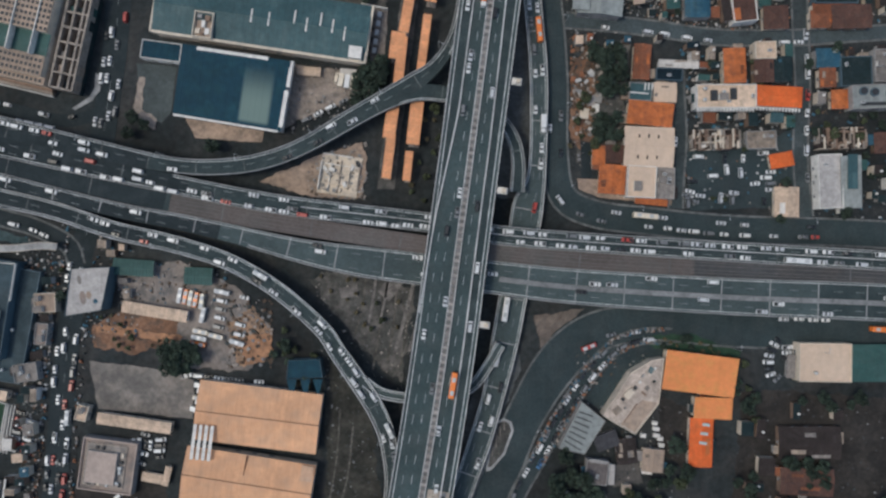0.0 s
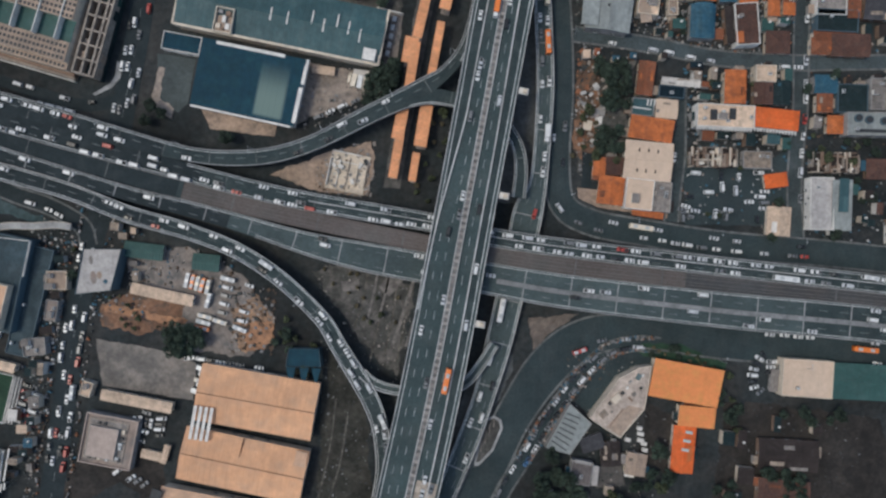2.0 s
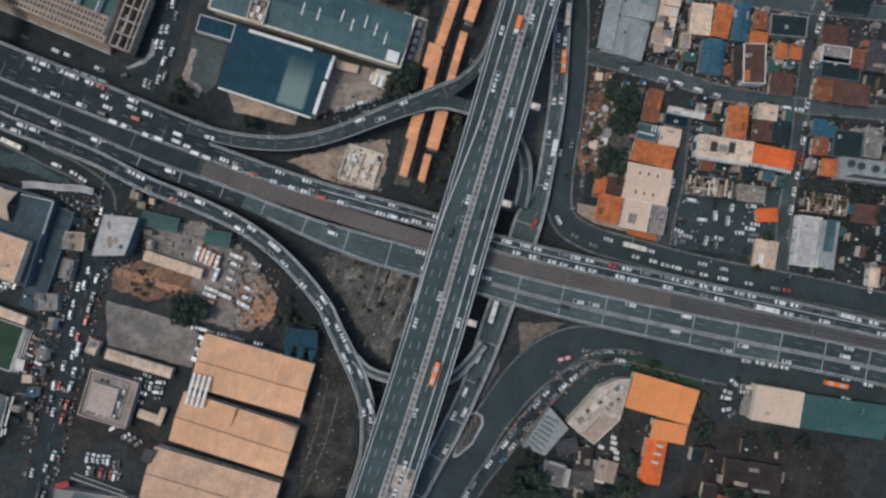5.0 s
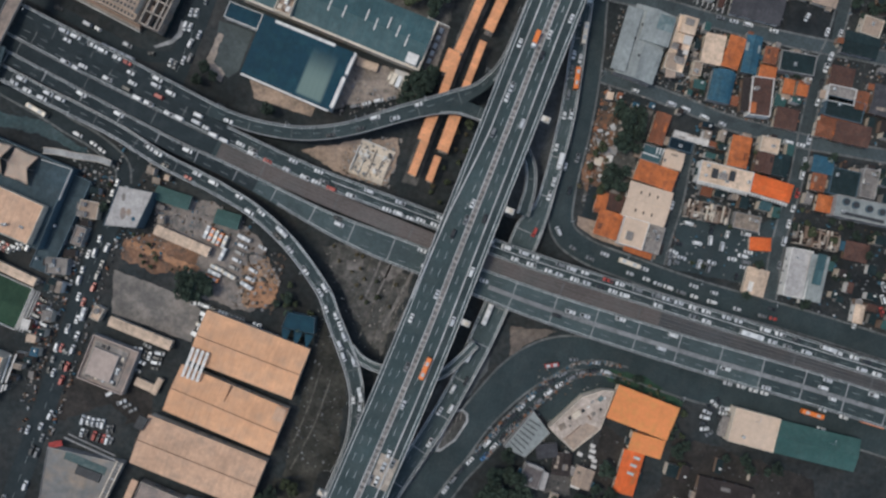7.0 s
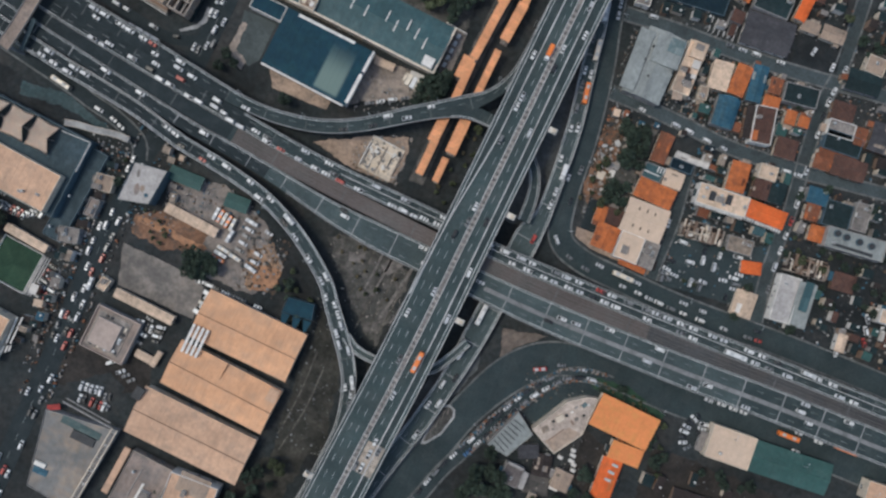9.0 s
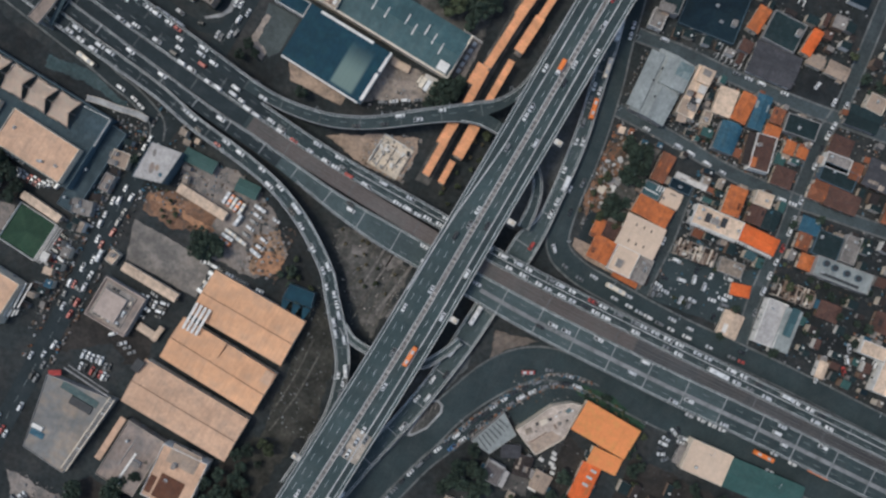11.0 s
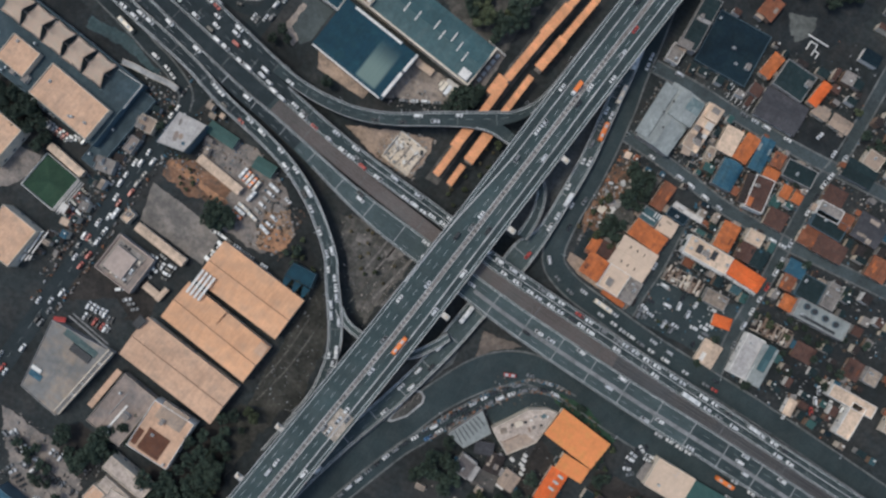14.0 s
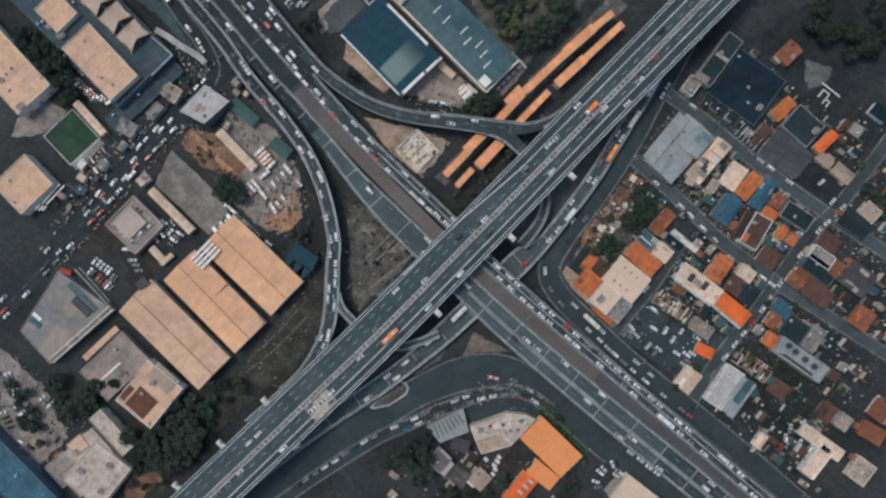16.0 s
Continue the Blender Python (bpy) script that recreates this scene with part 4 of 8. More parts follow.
house(155.0, 95.3, 7.6, 11.1, 1.5, 5.4, "gable", "slate", "grey", 0, "dark slate roofed house")
house(93.5, 74.5, 20.4, 10.3, -5.6, 6.1, "shed", "orange", "cream", 0, "house with orange tiled roof")
hall(92.9, 59.2, 22.4, 17.9, -2.4, 7, "gable", "smoothcream", "white", "white roofed hall with small roof vents")
house(89.4, 43.0, 13.3, 14.7, -3.0, 6.0, "flat", "smoothcream", "white", 1, "pale cream block with flat roof")
house(100.6, 42.4, 8.4, 14.5, -2.0, 4.6, "flat", "ash", "grey", 7, "low annex crowded with rooftop plant")
shed(94.2, 34.1, 14.6, 2.6, -5.6, 3.0, "shed", "orange", "cream", "narrow orange awning before the shops")
house(76.0, 44.3, 11.9, 13.0, -3.8, 4.8, "gable", "orange", "cream", 0, "orange roofed low building")
house(69.8, 55.4, 5.4, 8.4, -3.1, 4.8, "gable", "orange", "cream", 0, "small orange roofed low building")
house(77.4, 56.0, 8.8, 8.0, -1.9, 4.6, "shed", "redbrown", "brown", 0, "brown sheet-roofed low building")
house(156.9, 33.8, 10.9, 13.4, -1.0, 4.1, "gable", "cream", "cream", 0, "square cream roofed shop")
house(176.3, 43.2, 11.2, 25.1, 2.0, 6.1, "flat", "palegrey", "white", 1, "pale grey block with flat roof")
house(185.9, 42.8, 8.8, 23.6, 3.1, 7, "shed", "grey", "white", 0, "white block with teal roof stripe")
house(182.7, 63.4, 22.9, 9.7, 1.5, 4.8, "grid", "mix", "cream", 0, "half built block with open roof frame")
house(124.3, 62.9, 22.9, 9.2, 1.5, 4.8, "grid", "mix", "cream", 0, "half built block with open roof frame")
house(145.1, 62.6, 13.9, 8.3, 1.5, 4.1, "flat", "mix", "grey", 2, "low block with cluttered grey roof")
house(203.8, 61.3, 11.8, 9.2, 1.5, 4.8, "hip", "redbrown", "brown", 0, "house with weathered brown sheet roof")
hall(202.2, 82.5, 32.1, 11.2, 2.3, 7, "flat", "grey", "grey", "long blue-grey block with round roof vents")
house(154.7, 53.3, 10.4, 6.2, 10.5, 4.1, "hip", "vivid", "cream", 0, "small orange tiled house")
house(181.6, 81.5, 7.2, 8.3, 1.5, 4.8, "hip", "orange", "cream", 0, "small round orange roofed house")
house(175.9, 91.4, 7.2, 8.6, 1.5, 4.8, "gable", "rust", "cream", 0, "small orange roofed house")
house(175.8, 100.5, 10.4, 8.3, 1.5, 5.4, "gable", "blue", "grey", 0, "house with blue sheet roof")
house(188.8, 94.2, 14.5, 13.8, 1.5, 5.4, "flat", "slate", "blue", 1, "block with flat navy roof")
house(201.1, 96.8, 8.3, 15.2, 1.5, 6.1, "flat", "ash", "grey", 2, "grey-beige block with long roof plant")
house(89.8, 98.7, 7.4, 15.9, -4.1, 5.4, "gable", "rust", "cream", 0, "house with orange roof among trees")
house(102.6, 93.0, 12.2, 5.6, -2.3, 4.4, "flat", "deepblue", "blue", 1, "teal blue roofed house")
house(100.6, 84.6, 10.0, 8.6, -1.4, 4.8, "gable", "smoothcream", "white", 0, "pale roofed small house")
house(89.2, 84.9, 10.6, 8.3, -3.2, 4.8, "flat", "teal", "grey", 0, "small teal roofed house with white bars")
house(106.9, 97.8, 18.0, 3.0, -2.6, 4.1, "gable", "white", "white", 0, "white roofed long shed")
hall(116.0, -45.4, 32.7, 17.6, -7.3, 7, "shed", "bright", "cream", "long building with orange sheet roof")
house(121.9, -61.2, 16.8, 9.3, -2.4, 6, "shed", "bright", "cream", 0, "lower wing with orange sheet roof")
house(116.4, -77.1, 10.2, 21.7, -2.6, 5.5, "gable", "vivid", "cream", 0, "house with vivid orange roof and skylights")
hall(173.4, -40.2, 24.2, 17.8, -0.9, 6, "flat", "smoothcream", "cream", "hall with cream flat roof")
hall(207.0, -40.6, 42.5, 16.6, 0.3, 5.5, "gable", "green", "grey", "hall with green sheet roof")
house(165.1, -95.2, 23.9, 11.9, -2.8, 5.4, "gable", "redbrown", "brown", 0, "house with dark red roof")
house(166.7, -77.4, 28.2, 14.4, 0.0, 4.8, "gable", "umber", "brown", 0, "large house with nearly black brown roof")
house(240.5, 51.1, 28.0, 7.6, 1.0, 6.1, "flat", "cream", "white", 0, "white block with pale roof")
house(245.2, 40.8, 8.6, 20.7, -1.1, 6.1, "flat", "cream", "white", 0, "white wing with pale roof")
hall(254.7, -38.4, 13.6, 10.0, 1.0, 6.8, "flat", "paletan", "cream", "hall with plain cream flat roof")
house(68.5, -90.8, 10.3, 11.1, -6.6, 5.0, "flat", "mauvegrey", "grey", 1, "mauve-grey flat roofed house")
house(73.1, -76.4, 10.4, 6.8, 20.0, 4.2, "shed", "purple", "grey", 0, "low house with dark grey sheet roof")
house(82.3, -81.2, 9.0, 11.2, 6.0, 4.2, "gable", "umber", "brown", 0, "house with dark brown roof")
shed(75.4, -92.0, 2.2, 9.0, -2.3, 3.6, "shed", "palegrey", "grey", "narrow pale roofed passage beside the house")
house(94.4, -85.4, 9.3, 10.0, -5.7, 5.0, "gable", "dusty", "cream", 0, "small house with dusty pinkish roof")
shed(91.8, -88.6, 4.2, 5.6, -4.9, 3.6, "shed", "white", "white", "white lean-to before the small house")
house(122.2, 193.4, 19.5, 17.0, -4.7, 5.4, "flat", "slate", "grey", 1, "dark green roofed flat block")
house(106.8, 194.4, 6.7, 14.5, -9.8, 5.4, "gable", "orange", "cream", 0, "house with faded orange roof")
house(138.4, 193.9, 5.5, 14.8, -8.9, 5.4, "gable", "vivid", "cream", 0, "house with orange red roof")
house(90.0, 223.1, 9.5, 12.6, -9.3, 5.4, "gable", "rust", "brown", 0, "house with rust roof among dark trees")
house(59.5, 195.1, 10.3, 33.1, 0.8, 6.8, "flat", "slate", "grey", 1, "dark flat roofed block beside the expressway")
house(55.8, 173.3, 7.7, 10.7, -0.2, 4.8, "flat", "ash", "white", 1, "pale small roofed block")
hall(82.6, 192.4, 33.0, 33.0, 1.0, 3, "flat", "deepblue", "blue", "dark blue roofed yard hall")
house(179.2, 121.1, 19.9, 9.5, -0.2, 4.8, "gable", "rust", "cream", 0, "house with faded orange roof")
house(183.8, 176.2, 10.4, 9.6, -5.0, 5.0, "flat", "dusty", "cream", 1, "house with flat pinkish roof")
house(217.1, 123.7, 11.5, 12.2, -0.2, 4.8, "gable", "rust", "brown", 0, "house with weathered brown roof")
house(257.7, 86.6, 10.7, 10.7, -0.2, 4.8, "hip", "rust", "cream", 0, "house with rusty hip roof")
house(261.7, 73.4, 14.5, 9.2, 6.8, 4.8, "hip", "rust", "brown", 0, "house with weathered brown roof")
house(232.9, 66.9, 9.2, 10.7, -0.2, 4.1, "gable", "redbrown", "brown", 0, "small house with patched brown roof")
house(244.0, 68.5, 8.4, 9.2, -0.2, 4.1, "flat", "mix", "grey", 2, "small house with patched grey roof")
house(269.3, 51.6, 12.2, 13.8, -0.2, 4.8, "flat", "mix", "cream", 2, "house with pale rust roof")
house(201.4, 140.6, 16.8, 15.3, -0.2, 5.4, "gable", "purple", "brown", 0, "house with mauve brown roof")
house(179.9, 131.2, 19.9, 10.7, -0.2, 5.4, "flat", "slate", "blue", 1, "house with flat navy roof")
hall(-250.0, -9.4, 45.5, 96.7, -98.5, 8, "flat", "deck", "blue", "raised podium with blue-grey deck")
shed(-145.6, 3.4, 18.4, 7.0, -4.0, 4.2, "gable", "green", "grey", "shed with dark green roof")
shed(-115.5, -0.5, 12.5, 7.4, -2.6, 4.2, "gable", "green", "grey", "shed with green netting roof")
house(211.8, 30.4, 4.6, 9.2, 1.8, 5.4, "hip", "cream", "white", 0, "white villa with tiled roof")
hall(-116.3, -160.6, 24.2, 34.5, -9.0, 5, "flat", "stained", "dim", "low brown-grey block between the industrial halls")
shed(-215.7, -53.6, 24.5, 4.0, -11.2, 5.1, "gable", "cream", "cream", "narrow cream stand roof beside the court")
hall(-198.7, -23.6, 53.1, 11.3, -100.2, 3.5, "flat", "deck", "blue", "low terrace with teal deck beside the podium")

shed(159.6, -42.2, 5.6, 10.4, -3.0, 3.2, "shed", "ash", "grey", "grey striped lean-to against the cream hall")
shed(-46.4, 93.8, 6.9, 3.4, -4.8, 3.0, "gable", "white", "white", "small white shed in the factory yard")
shed(-64.6, 94.8, 10.3, 3.4, -4.8, 3.0, "gable", "cream", "cream", "narrow cream shed in the factory yard")
house(-186.2, -12.8, 10.0, 8.9, 2.4, 4.5, "flat", "dusty", "cream", 2, "low pale street-side building with clutter")
house(-187.9, -27.3, 5.8, 10.1, -5.6, 4.5, "flat", "stained", "grey", 2, "low brown-grey street-side building")
house(-195.0, -45.0, 11.0, 8.4, 8.4, 4.5, "flat", "ash", "grey", 4, "low grey street-side building with roof clutter")
house(129.4, 126.5, 5.0, 17.0, 8.0, 5.6, "gable", "umber", "brown", 0, "narrow house with blackish brown roof")

# ---- streets, yards and open ground ----
s1_line = street("upper_street", [(49, 161.6, 6.5), (75.5, 162, 6.5), (107, 160.6, 6.5), (147, 160.5, 6.5), (195, 163, 6.5), (290, 168, 6.5)], "narrow grey residential street between the houses", z=0.09, material=STREET)
s1b_line = street("lower_street", [(55, 119, 6.5), (75.4, 117.4, 6.5), (98.5, 114.7, 6.5), (123.3, 111.1, 6.5), (144.1, 110.6, 6.5), (164.6, 110.8, 6.5), (196.4, 112.7, 6), (280, 118, 6)], "narrow grey residential street between the houses", z=0.07, material=STREET)
s4_line = street("cross_street", [(168, 240, 6.5), (167.8, 173.4, 6.5), (164.6, 151.6, 6.5), (164.1, 130.6, 6.5), (164.9, 107.4, 6.5), (165.4, 86.0, 6), (164.4, 66.5, 6), (164.4, 48.8, 6), (166.5, 27, 6)], "narrow residential cross street with parked cars", z=0.06, material=BACK_STREET)
s2_line = street("alley", [(106.8, 100, 6), (106.8, 87.2, 6), (107.8, 63.9, 6), (106.5, 45.7, 6), (106.0, 31, 6)], "alley beside white roofed halls", z=0.065, material=BACK_STREET)
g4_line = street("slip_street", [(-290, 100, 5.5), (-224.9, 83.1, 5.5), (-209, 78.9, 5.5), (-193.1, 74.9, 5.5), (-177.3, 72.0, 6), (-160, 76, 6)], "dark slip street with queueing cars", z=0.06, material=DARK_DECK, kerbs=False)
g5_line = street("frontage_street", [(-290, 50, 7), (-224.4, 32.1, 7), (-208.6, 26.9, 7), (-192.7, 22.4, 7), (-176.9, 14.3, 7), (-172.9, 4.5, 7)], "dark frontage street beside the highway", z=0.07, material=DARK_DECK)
kerb_line = street("parking_lane", [(104, -28.5, 6.2), (90.5, -28.4, 6.2), (78.7, -32.5, 6.2), (68, -43, 6.2), (61.4, -52, 6.2), (53, -65, 6.2), (45, -79, 6.2), (38.5, -91, 6.2), (31, -105, 6.2), (14, -150, 6), (2, -190, 6)], "narrow lane lined with parked cars", z=0.09)
bow_line = street("bow_street", [(110, -31, 8), (92.7, -36.2, 9), (81.7, -41.5, 9.5), (73.6, -52.1, 9.5), (67.8, -60.7, 9.5)], "short curved dark street beside the pointed building", z=0.05, kerbs=False)

lot("parking_lot", [(110.5, 60.3), (123.3, 70.5), (151.2, 62.1), (161, 70), (161, 32), (112.6, 30)], ASPHALT, "dark asphalt parking lot with scattered cars")
lot("concrete_yard", [(-167, -39.8), (-132.3, -44), (-118, -49), (-118.5, -66.8), (-162.5, -62)], GREY_YARD, "stained grey concrete yard")
lot("bus_yard", [(-155.2, -0.3), (-125, 6.8), (-98.7, -5.2), (-81.3, -26), (-92.8, -44.6), (-123, -42.9), (-147.6, -18.5)], PAVED, "grey yard with rows of parked buses", 0.06, 1.4)
lot("soil_patch", [(-165.4, -23), (-149.8, -16.3), (-124.4, -21.1), (-127.1, -30.9), (-145.7, -37.1), (-164.9, -33.2)], RUST_SOIL, "bare red-brown soil with scrub", 0.09, 1.8)
lot("rubble_patch", [(-103.1, -22.9), (-91.1, -14.5), (-81.3, -26), (-85.3, -40.6), (-98.2, -41.9)], mat("pale_orange_soil", (0.30, 0.19, 0.12), 0.95, 0.4, 0.08, 0.4, stain=(0.17, 0.135, 0.11)), "sandy rubble patch at the yard's end", 0.1, 2.0)
lot("pale_soil_stripe", [(-164.4, -23.6), (-151.1, -24.1), (-131.7, -27.2), (-123.1, -28.7), (-124.9, -31.2), (-143.1, -29.3), (-163.5, -26.7)], mat("orange_soil", (0.36, 0.19, 0.105), 0.95, 0.5, 0.1, 0.35, stain=(0.22, 0.13, 0.085)), "pale orange strip of bare soil", 0.12, 1.2)
lot("soil_mound", [(-95.5, -28.5), (-82.8, -27.5), (-81.2, -34.8), (-86.0, -40.5), (-94.3, -42.2)], mat("orange_soil", (0.36, 0.19, 0.105), 0.95, 0.5, 0.1, 0.35, stain=(0.22, 0.13, 0.085)), "low heap of orange-brown soil", 0.5, 1.6)
lot("corner_pavement", [(-164.5, 94.5), (-162.5, 92.8), (-162.4, 86.3), (-166.2, 81.4), (-174.1, 77.0), (-175.6, 77.8), (-167.2, 83.2), (-164.9, 88.0)], CONCRETE, "pale curved pavement round the street corner", 0.2, 0.2)
lot("bare_verge", [(-228.0, 98.7), (-222.4, 98.2), (-211.7, 92.6), (-209.6, 90.0), (-216.1, 89.4), (-227.5, 93.2)], DARK_SOIL, "dark bare earth before the apartment block", 0.06, 1.0)
lot("yard_edge", [(-144.3, 92.4), (-141.4, 92.1), (-143.0, 77.7), (-135.8, 72.6), (-136.5, 68.0), (-142.4, 69.8), (-147.1, 78.5)], DUSTY, "pale dusty yard edge", 0.07, 0.8)
lot("pale_ground", [(100.7, 227.2), (116.5, 232.3), (118.2, 221.4), (111.6, 213.8)], mat("grey_green_ground", (0.11, 0.115, 0.105), 0.95, 0.5, 0.08, 0.3, stain=(0.07, 0.075, 0.07)), "grey-green bare ground among trees", 0.06, 1.5)
lot("sand_patch", [(-88, 43.5), (-61.2, 55.5), (-40.2, 62), (-37.5, 54.5), (-40.1, 35.5), (-61.2, 36.1)], SAND, "pale sandy ground beside the ramp", 0.05, 1.2)
lot("east_yard", [(-36.5, 125.4), (-28.0, 123.8), (-29.6, 101.4), (-40.0, 96.5), (-42.0, 100.1)], PAVED, "pinkish-grey paved yard beside the factory end", 0.06, 0.6)
lot("factory_yard", [(-72.4, 98.9), (-40.2, 93.6), (-36, 84), (-61.3, 76.3), (-77, 68)], DUSTY, "pale dusty factory yard", 0.05, 1.2)
lot("west_yard", [(-145.6, 99), (-126.7, 97.3), (-129.3, 75.6), (-133.7, 70.9), (-143, 75.6)], mat("grey_green_yard", (0.066, 0.079, 0.078), 0.92, 0.6, 0.05, 0.25, stain=(0.05, 0.06, 0.06)), "grey-green yard beside the blue hall", 0.05, 0.3)
lot("forecourt", [(-123.2, 74.3), (-85.5, 68.2), (-87, 61.9), (-117.9, 63.8)], SAND, "beige forecourt of the blue hall", 0.06, 0.5)
lot("sand_triangle", [(40, -18.8), (64, -15.6), (52, -24.5), (43, -34)], mat("brown_gravel_soil", (0.15, 0.12, 0.10), 0.95, 0.5, 0.08, 0.45, stain=(0.075, 0.068, 0.06)), "sandy triangle beneath the viaduct", 0.05, 1.0)
lot("scrub_field", [(-65, -2.1), (-50.6, 2.4), (-15, -6.5), (-21.5, -50), (-27.5, -46.5), (-44, -29)], SCRUB, "dry scrub ground between the ramps", 0.05, 2.0)
lot("scrub_verge", [(-54.4, -40.1), (-36, -66.2), (-28.8, -113.3), (-56, -123.3), (-57, -61)], VERGE, "brown scrub verge with wheel tracks", 0.05, 2.0)
lot("green_verge", [(-59.6, -124.2), (-63.3, -150.1), (-69.1, -183.3), (-70, -212.8), (-50.3, -205), (-44.7, -151.6), (-38, -118)], VERGE, "overgrown verge beside the expressway", 0.06, 2.5)
lot("gravel_yard", [(-177.8, -193.5), (-137.2, -195.9), (-113.9, -211.2), (-116.4, -236.1), (-147.9, -232.8)], PAVED, "pale gravel yard with parked cars", 0.05, 2.0)
lot("north_verge", [(-81, 140), (-23.5, 190), (-26, 150), (-32, 110), (-45, 112)], SCRUB, "brown scrub ground beside the station", 0.04, 2.5)
lot("station_bed", [(-14, 190), (-2, 190), (-15, 120), (-25, 40), (-33, 40), (-27, 90)], SCRUB, "dark gravel track bed beside platform roofs", 0.07, 0.5)
lot("corner_yard", [(57, 84), (70, 104), (86, 110), (82, 82), (82, 60), (60, 52)], SCRUB, "dusty corner plot with heaps and shrubs", 0.05, 1.5)
lot("brown_soil_patch", [(57.5, 91), (68.2, 93), (70.2, 81.7), (62.5, 72.1), (58.0, 81.3)], RUST_SOIL, "brown trampled soil on the corner plot", 0.08, 1.4)
lot("dark_side_strip", [(61.7, 62.7), (66.6, 61.8), (66.8, 43.0), (62.2, 42.8)], DARK_DECK, "dark paved strip beside the orange roofs", 0.11, 0.4)
lot("front_pavement", [(60, 45), (84, 44), (104, 40), (104, 32.5), (70, 36.2), (61, 40)], SAND, "pale pavement before the orange roofed shops", 0.14, 0.3)

PAINTED_RED = mat("faded_red_paint", (0.30, 0.045, 0.04), 0.8, 0.8, 0.2, 0.3)
lot("dark_garden", [(136, -54), (148, -53), (210, -58), (240, -130), (120, -140), (133, -96)], DARK_SOIL, "dark garden ground beneath trees", 0.03, 2.0)
lot("grey_court", [(77.6, -88.0), (88.0, -85.0), (90.4, -96.0), (76.4, -98.6)], mat("grey_paving", (0.095, 0.088, 0.082), 0.92, 0.6, 0.06, 0.3, stain=(0.06, 0.058, 0.056)), "grey paved court between small houses", 0.05, 0.8)
# courtyard ground in the same very dark brown
lot("dark_court", [(99, -56), (113, -62), (122, -80), (112, -92), (96, -80)], DARK_SOIL, "dark courtyard behind the orange building", 0.03, 1.0)
lot("dark_yard", [(-172, -86), (-132, -92), (-128, -114), (-150, -116), (-174, -110)], DARK_SOIL, "dark asphalt yard with parked cars", 0.03, 1.5)
lot("bare_patch", [(100.5, 226.6), (116.2, 231.6), (117.0, 219.6), (108.0, 216.0)], mat("grey_green_ground", (0.062, 0.070, 0.062), 0.95, 0.5, 0.06, 0.3, stain=(0.085, 0.088, 0.08)), "bare grey-green ground beneath the trees", 0.1, 0.8)
lot("dark_wood_floor", [(62, 205), (96, 290), (150, 270), (132, 222), (100, 196)], BLACKISH_GROUND, "dark ground below dense trees", 0.03, 3.0)

# darker ground colour under the groves and between the halls
lot("dark_grove_floor", [(-89.3, -185.8), (-76.2, -152.6), (-63.2, -132.7), (-49.9, -156.3), (-44.0, -173.8), (-50.6, -190.4), (-52.4, -203.4), (-70.3, -199.3), (-82.0, -193.5)], DARK_SOIL, "dark ground below dense trees", 0.07, 2.0)
lot("dark_grove_floor", [(-146.0, -188.8), (-132.8, -178.9), (-107.6, -184.9), (-114.0, -194.1), (-118.4, -207.6), (-135.1, -201.1)], DARK_SOIL, "dark ground below dense trees", 0.07, 2.0)
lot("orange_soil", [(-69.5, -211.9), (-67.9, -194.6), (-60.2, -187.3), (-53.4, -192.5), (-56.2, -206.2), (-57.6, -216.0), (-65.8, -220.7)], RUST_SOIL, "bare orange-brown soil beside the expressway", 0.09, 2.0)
lot("dark_plaza", [(-287.3, -37.8), (-265.9, -29.1), (-252.6, -31.0), (-230.6, -42.5), (-231.7, -56.6), (-246.4, -58.7), (-266.7, -47.5)], DARK_SOIL, "dark ground beneath trees between halls", 0.04, 1.5)
lot("court_yard", [(-251.0, -79.8), (-246.6, -60.3), (-230.3, -58.5), (-230.5, -71.8), (-238.0, -83.3), (-247.4, -90.3)], PAVED, "grey concrete yard beside the court", 0.05, 0.8)
lot("dark_street_corner", [(-191.5, -115.1), (-171.9, -100.4), (-150.6, -104.3), (-153.5, -112.6), (-179.7, -124.5)], DARK_SOIL, "dark yard ground behind the street", 0.06, 1.2)
lot("car_yard", [(-172.1, -120.4), (-151.1, -107.7), (-141.3, -112.6), (-143.0, -130.5), (-161.1, -128.9)], EARTH, "dark grey yard with parked cars", 0.07, 1.0)

lot("garden_strip", [(90.6, -28.8), (112.7, -27.2), (136.4, -35.3), (135.1, -40.5), (95.5, -34.1)], GRASS, "dark green garden strip beside the orange building", 0.14, 1.2)
lot("dark_parking", [(141.5, 181.0), (165.5, 181.0), (166.0, 166.0), (141.0, 165.0)], BLACKISH_GROUND, "dark asphalt parking yard with a few cars", 0.07, 0.8)
# ground of a darker colour below the ramps and along the street
lot("dark_frontage", [(-300, 62), (-262, 52.5), (-232, 44), (-212, 38), (-206, 28), (-222, 33), (-262, 44), (-300, 54)], BLACKISH_GROUND, "blackish ground below the highway ramps", 0.03, 1.0)
lot("dark_roadside", [(-300, 42), (-262, 31), (-246, 27), (-222, 25.5), (-206, 20), (-206, 12), (-246, 12), (-300, 16)], BLACKISH_GROUND, "blackish verge beside the frontage street", 0.03, 1.5)
lot("roadside_strip", [(-246.0, 25.5), (-222.0, 26.0), (-206.0, 20.5), (-193.0, 15.5), (-191.0, 12.5), (-200.0, 14.5), (-222.0, 19.0), (-246.0, 18.0)], mat("blue_green_paving", (0.036, 0.060, 0.064), 0.9, 0.5, 0.05, 0.35, stain=(0.058, 0.080, 0.082)), "blue-green paved strip beside the frontage street", 0.1, 1.2)
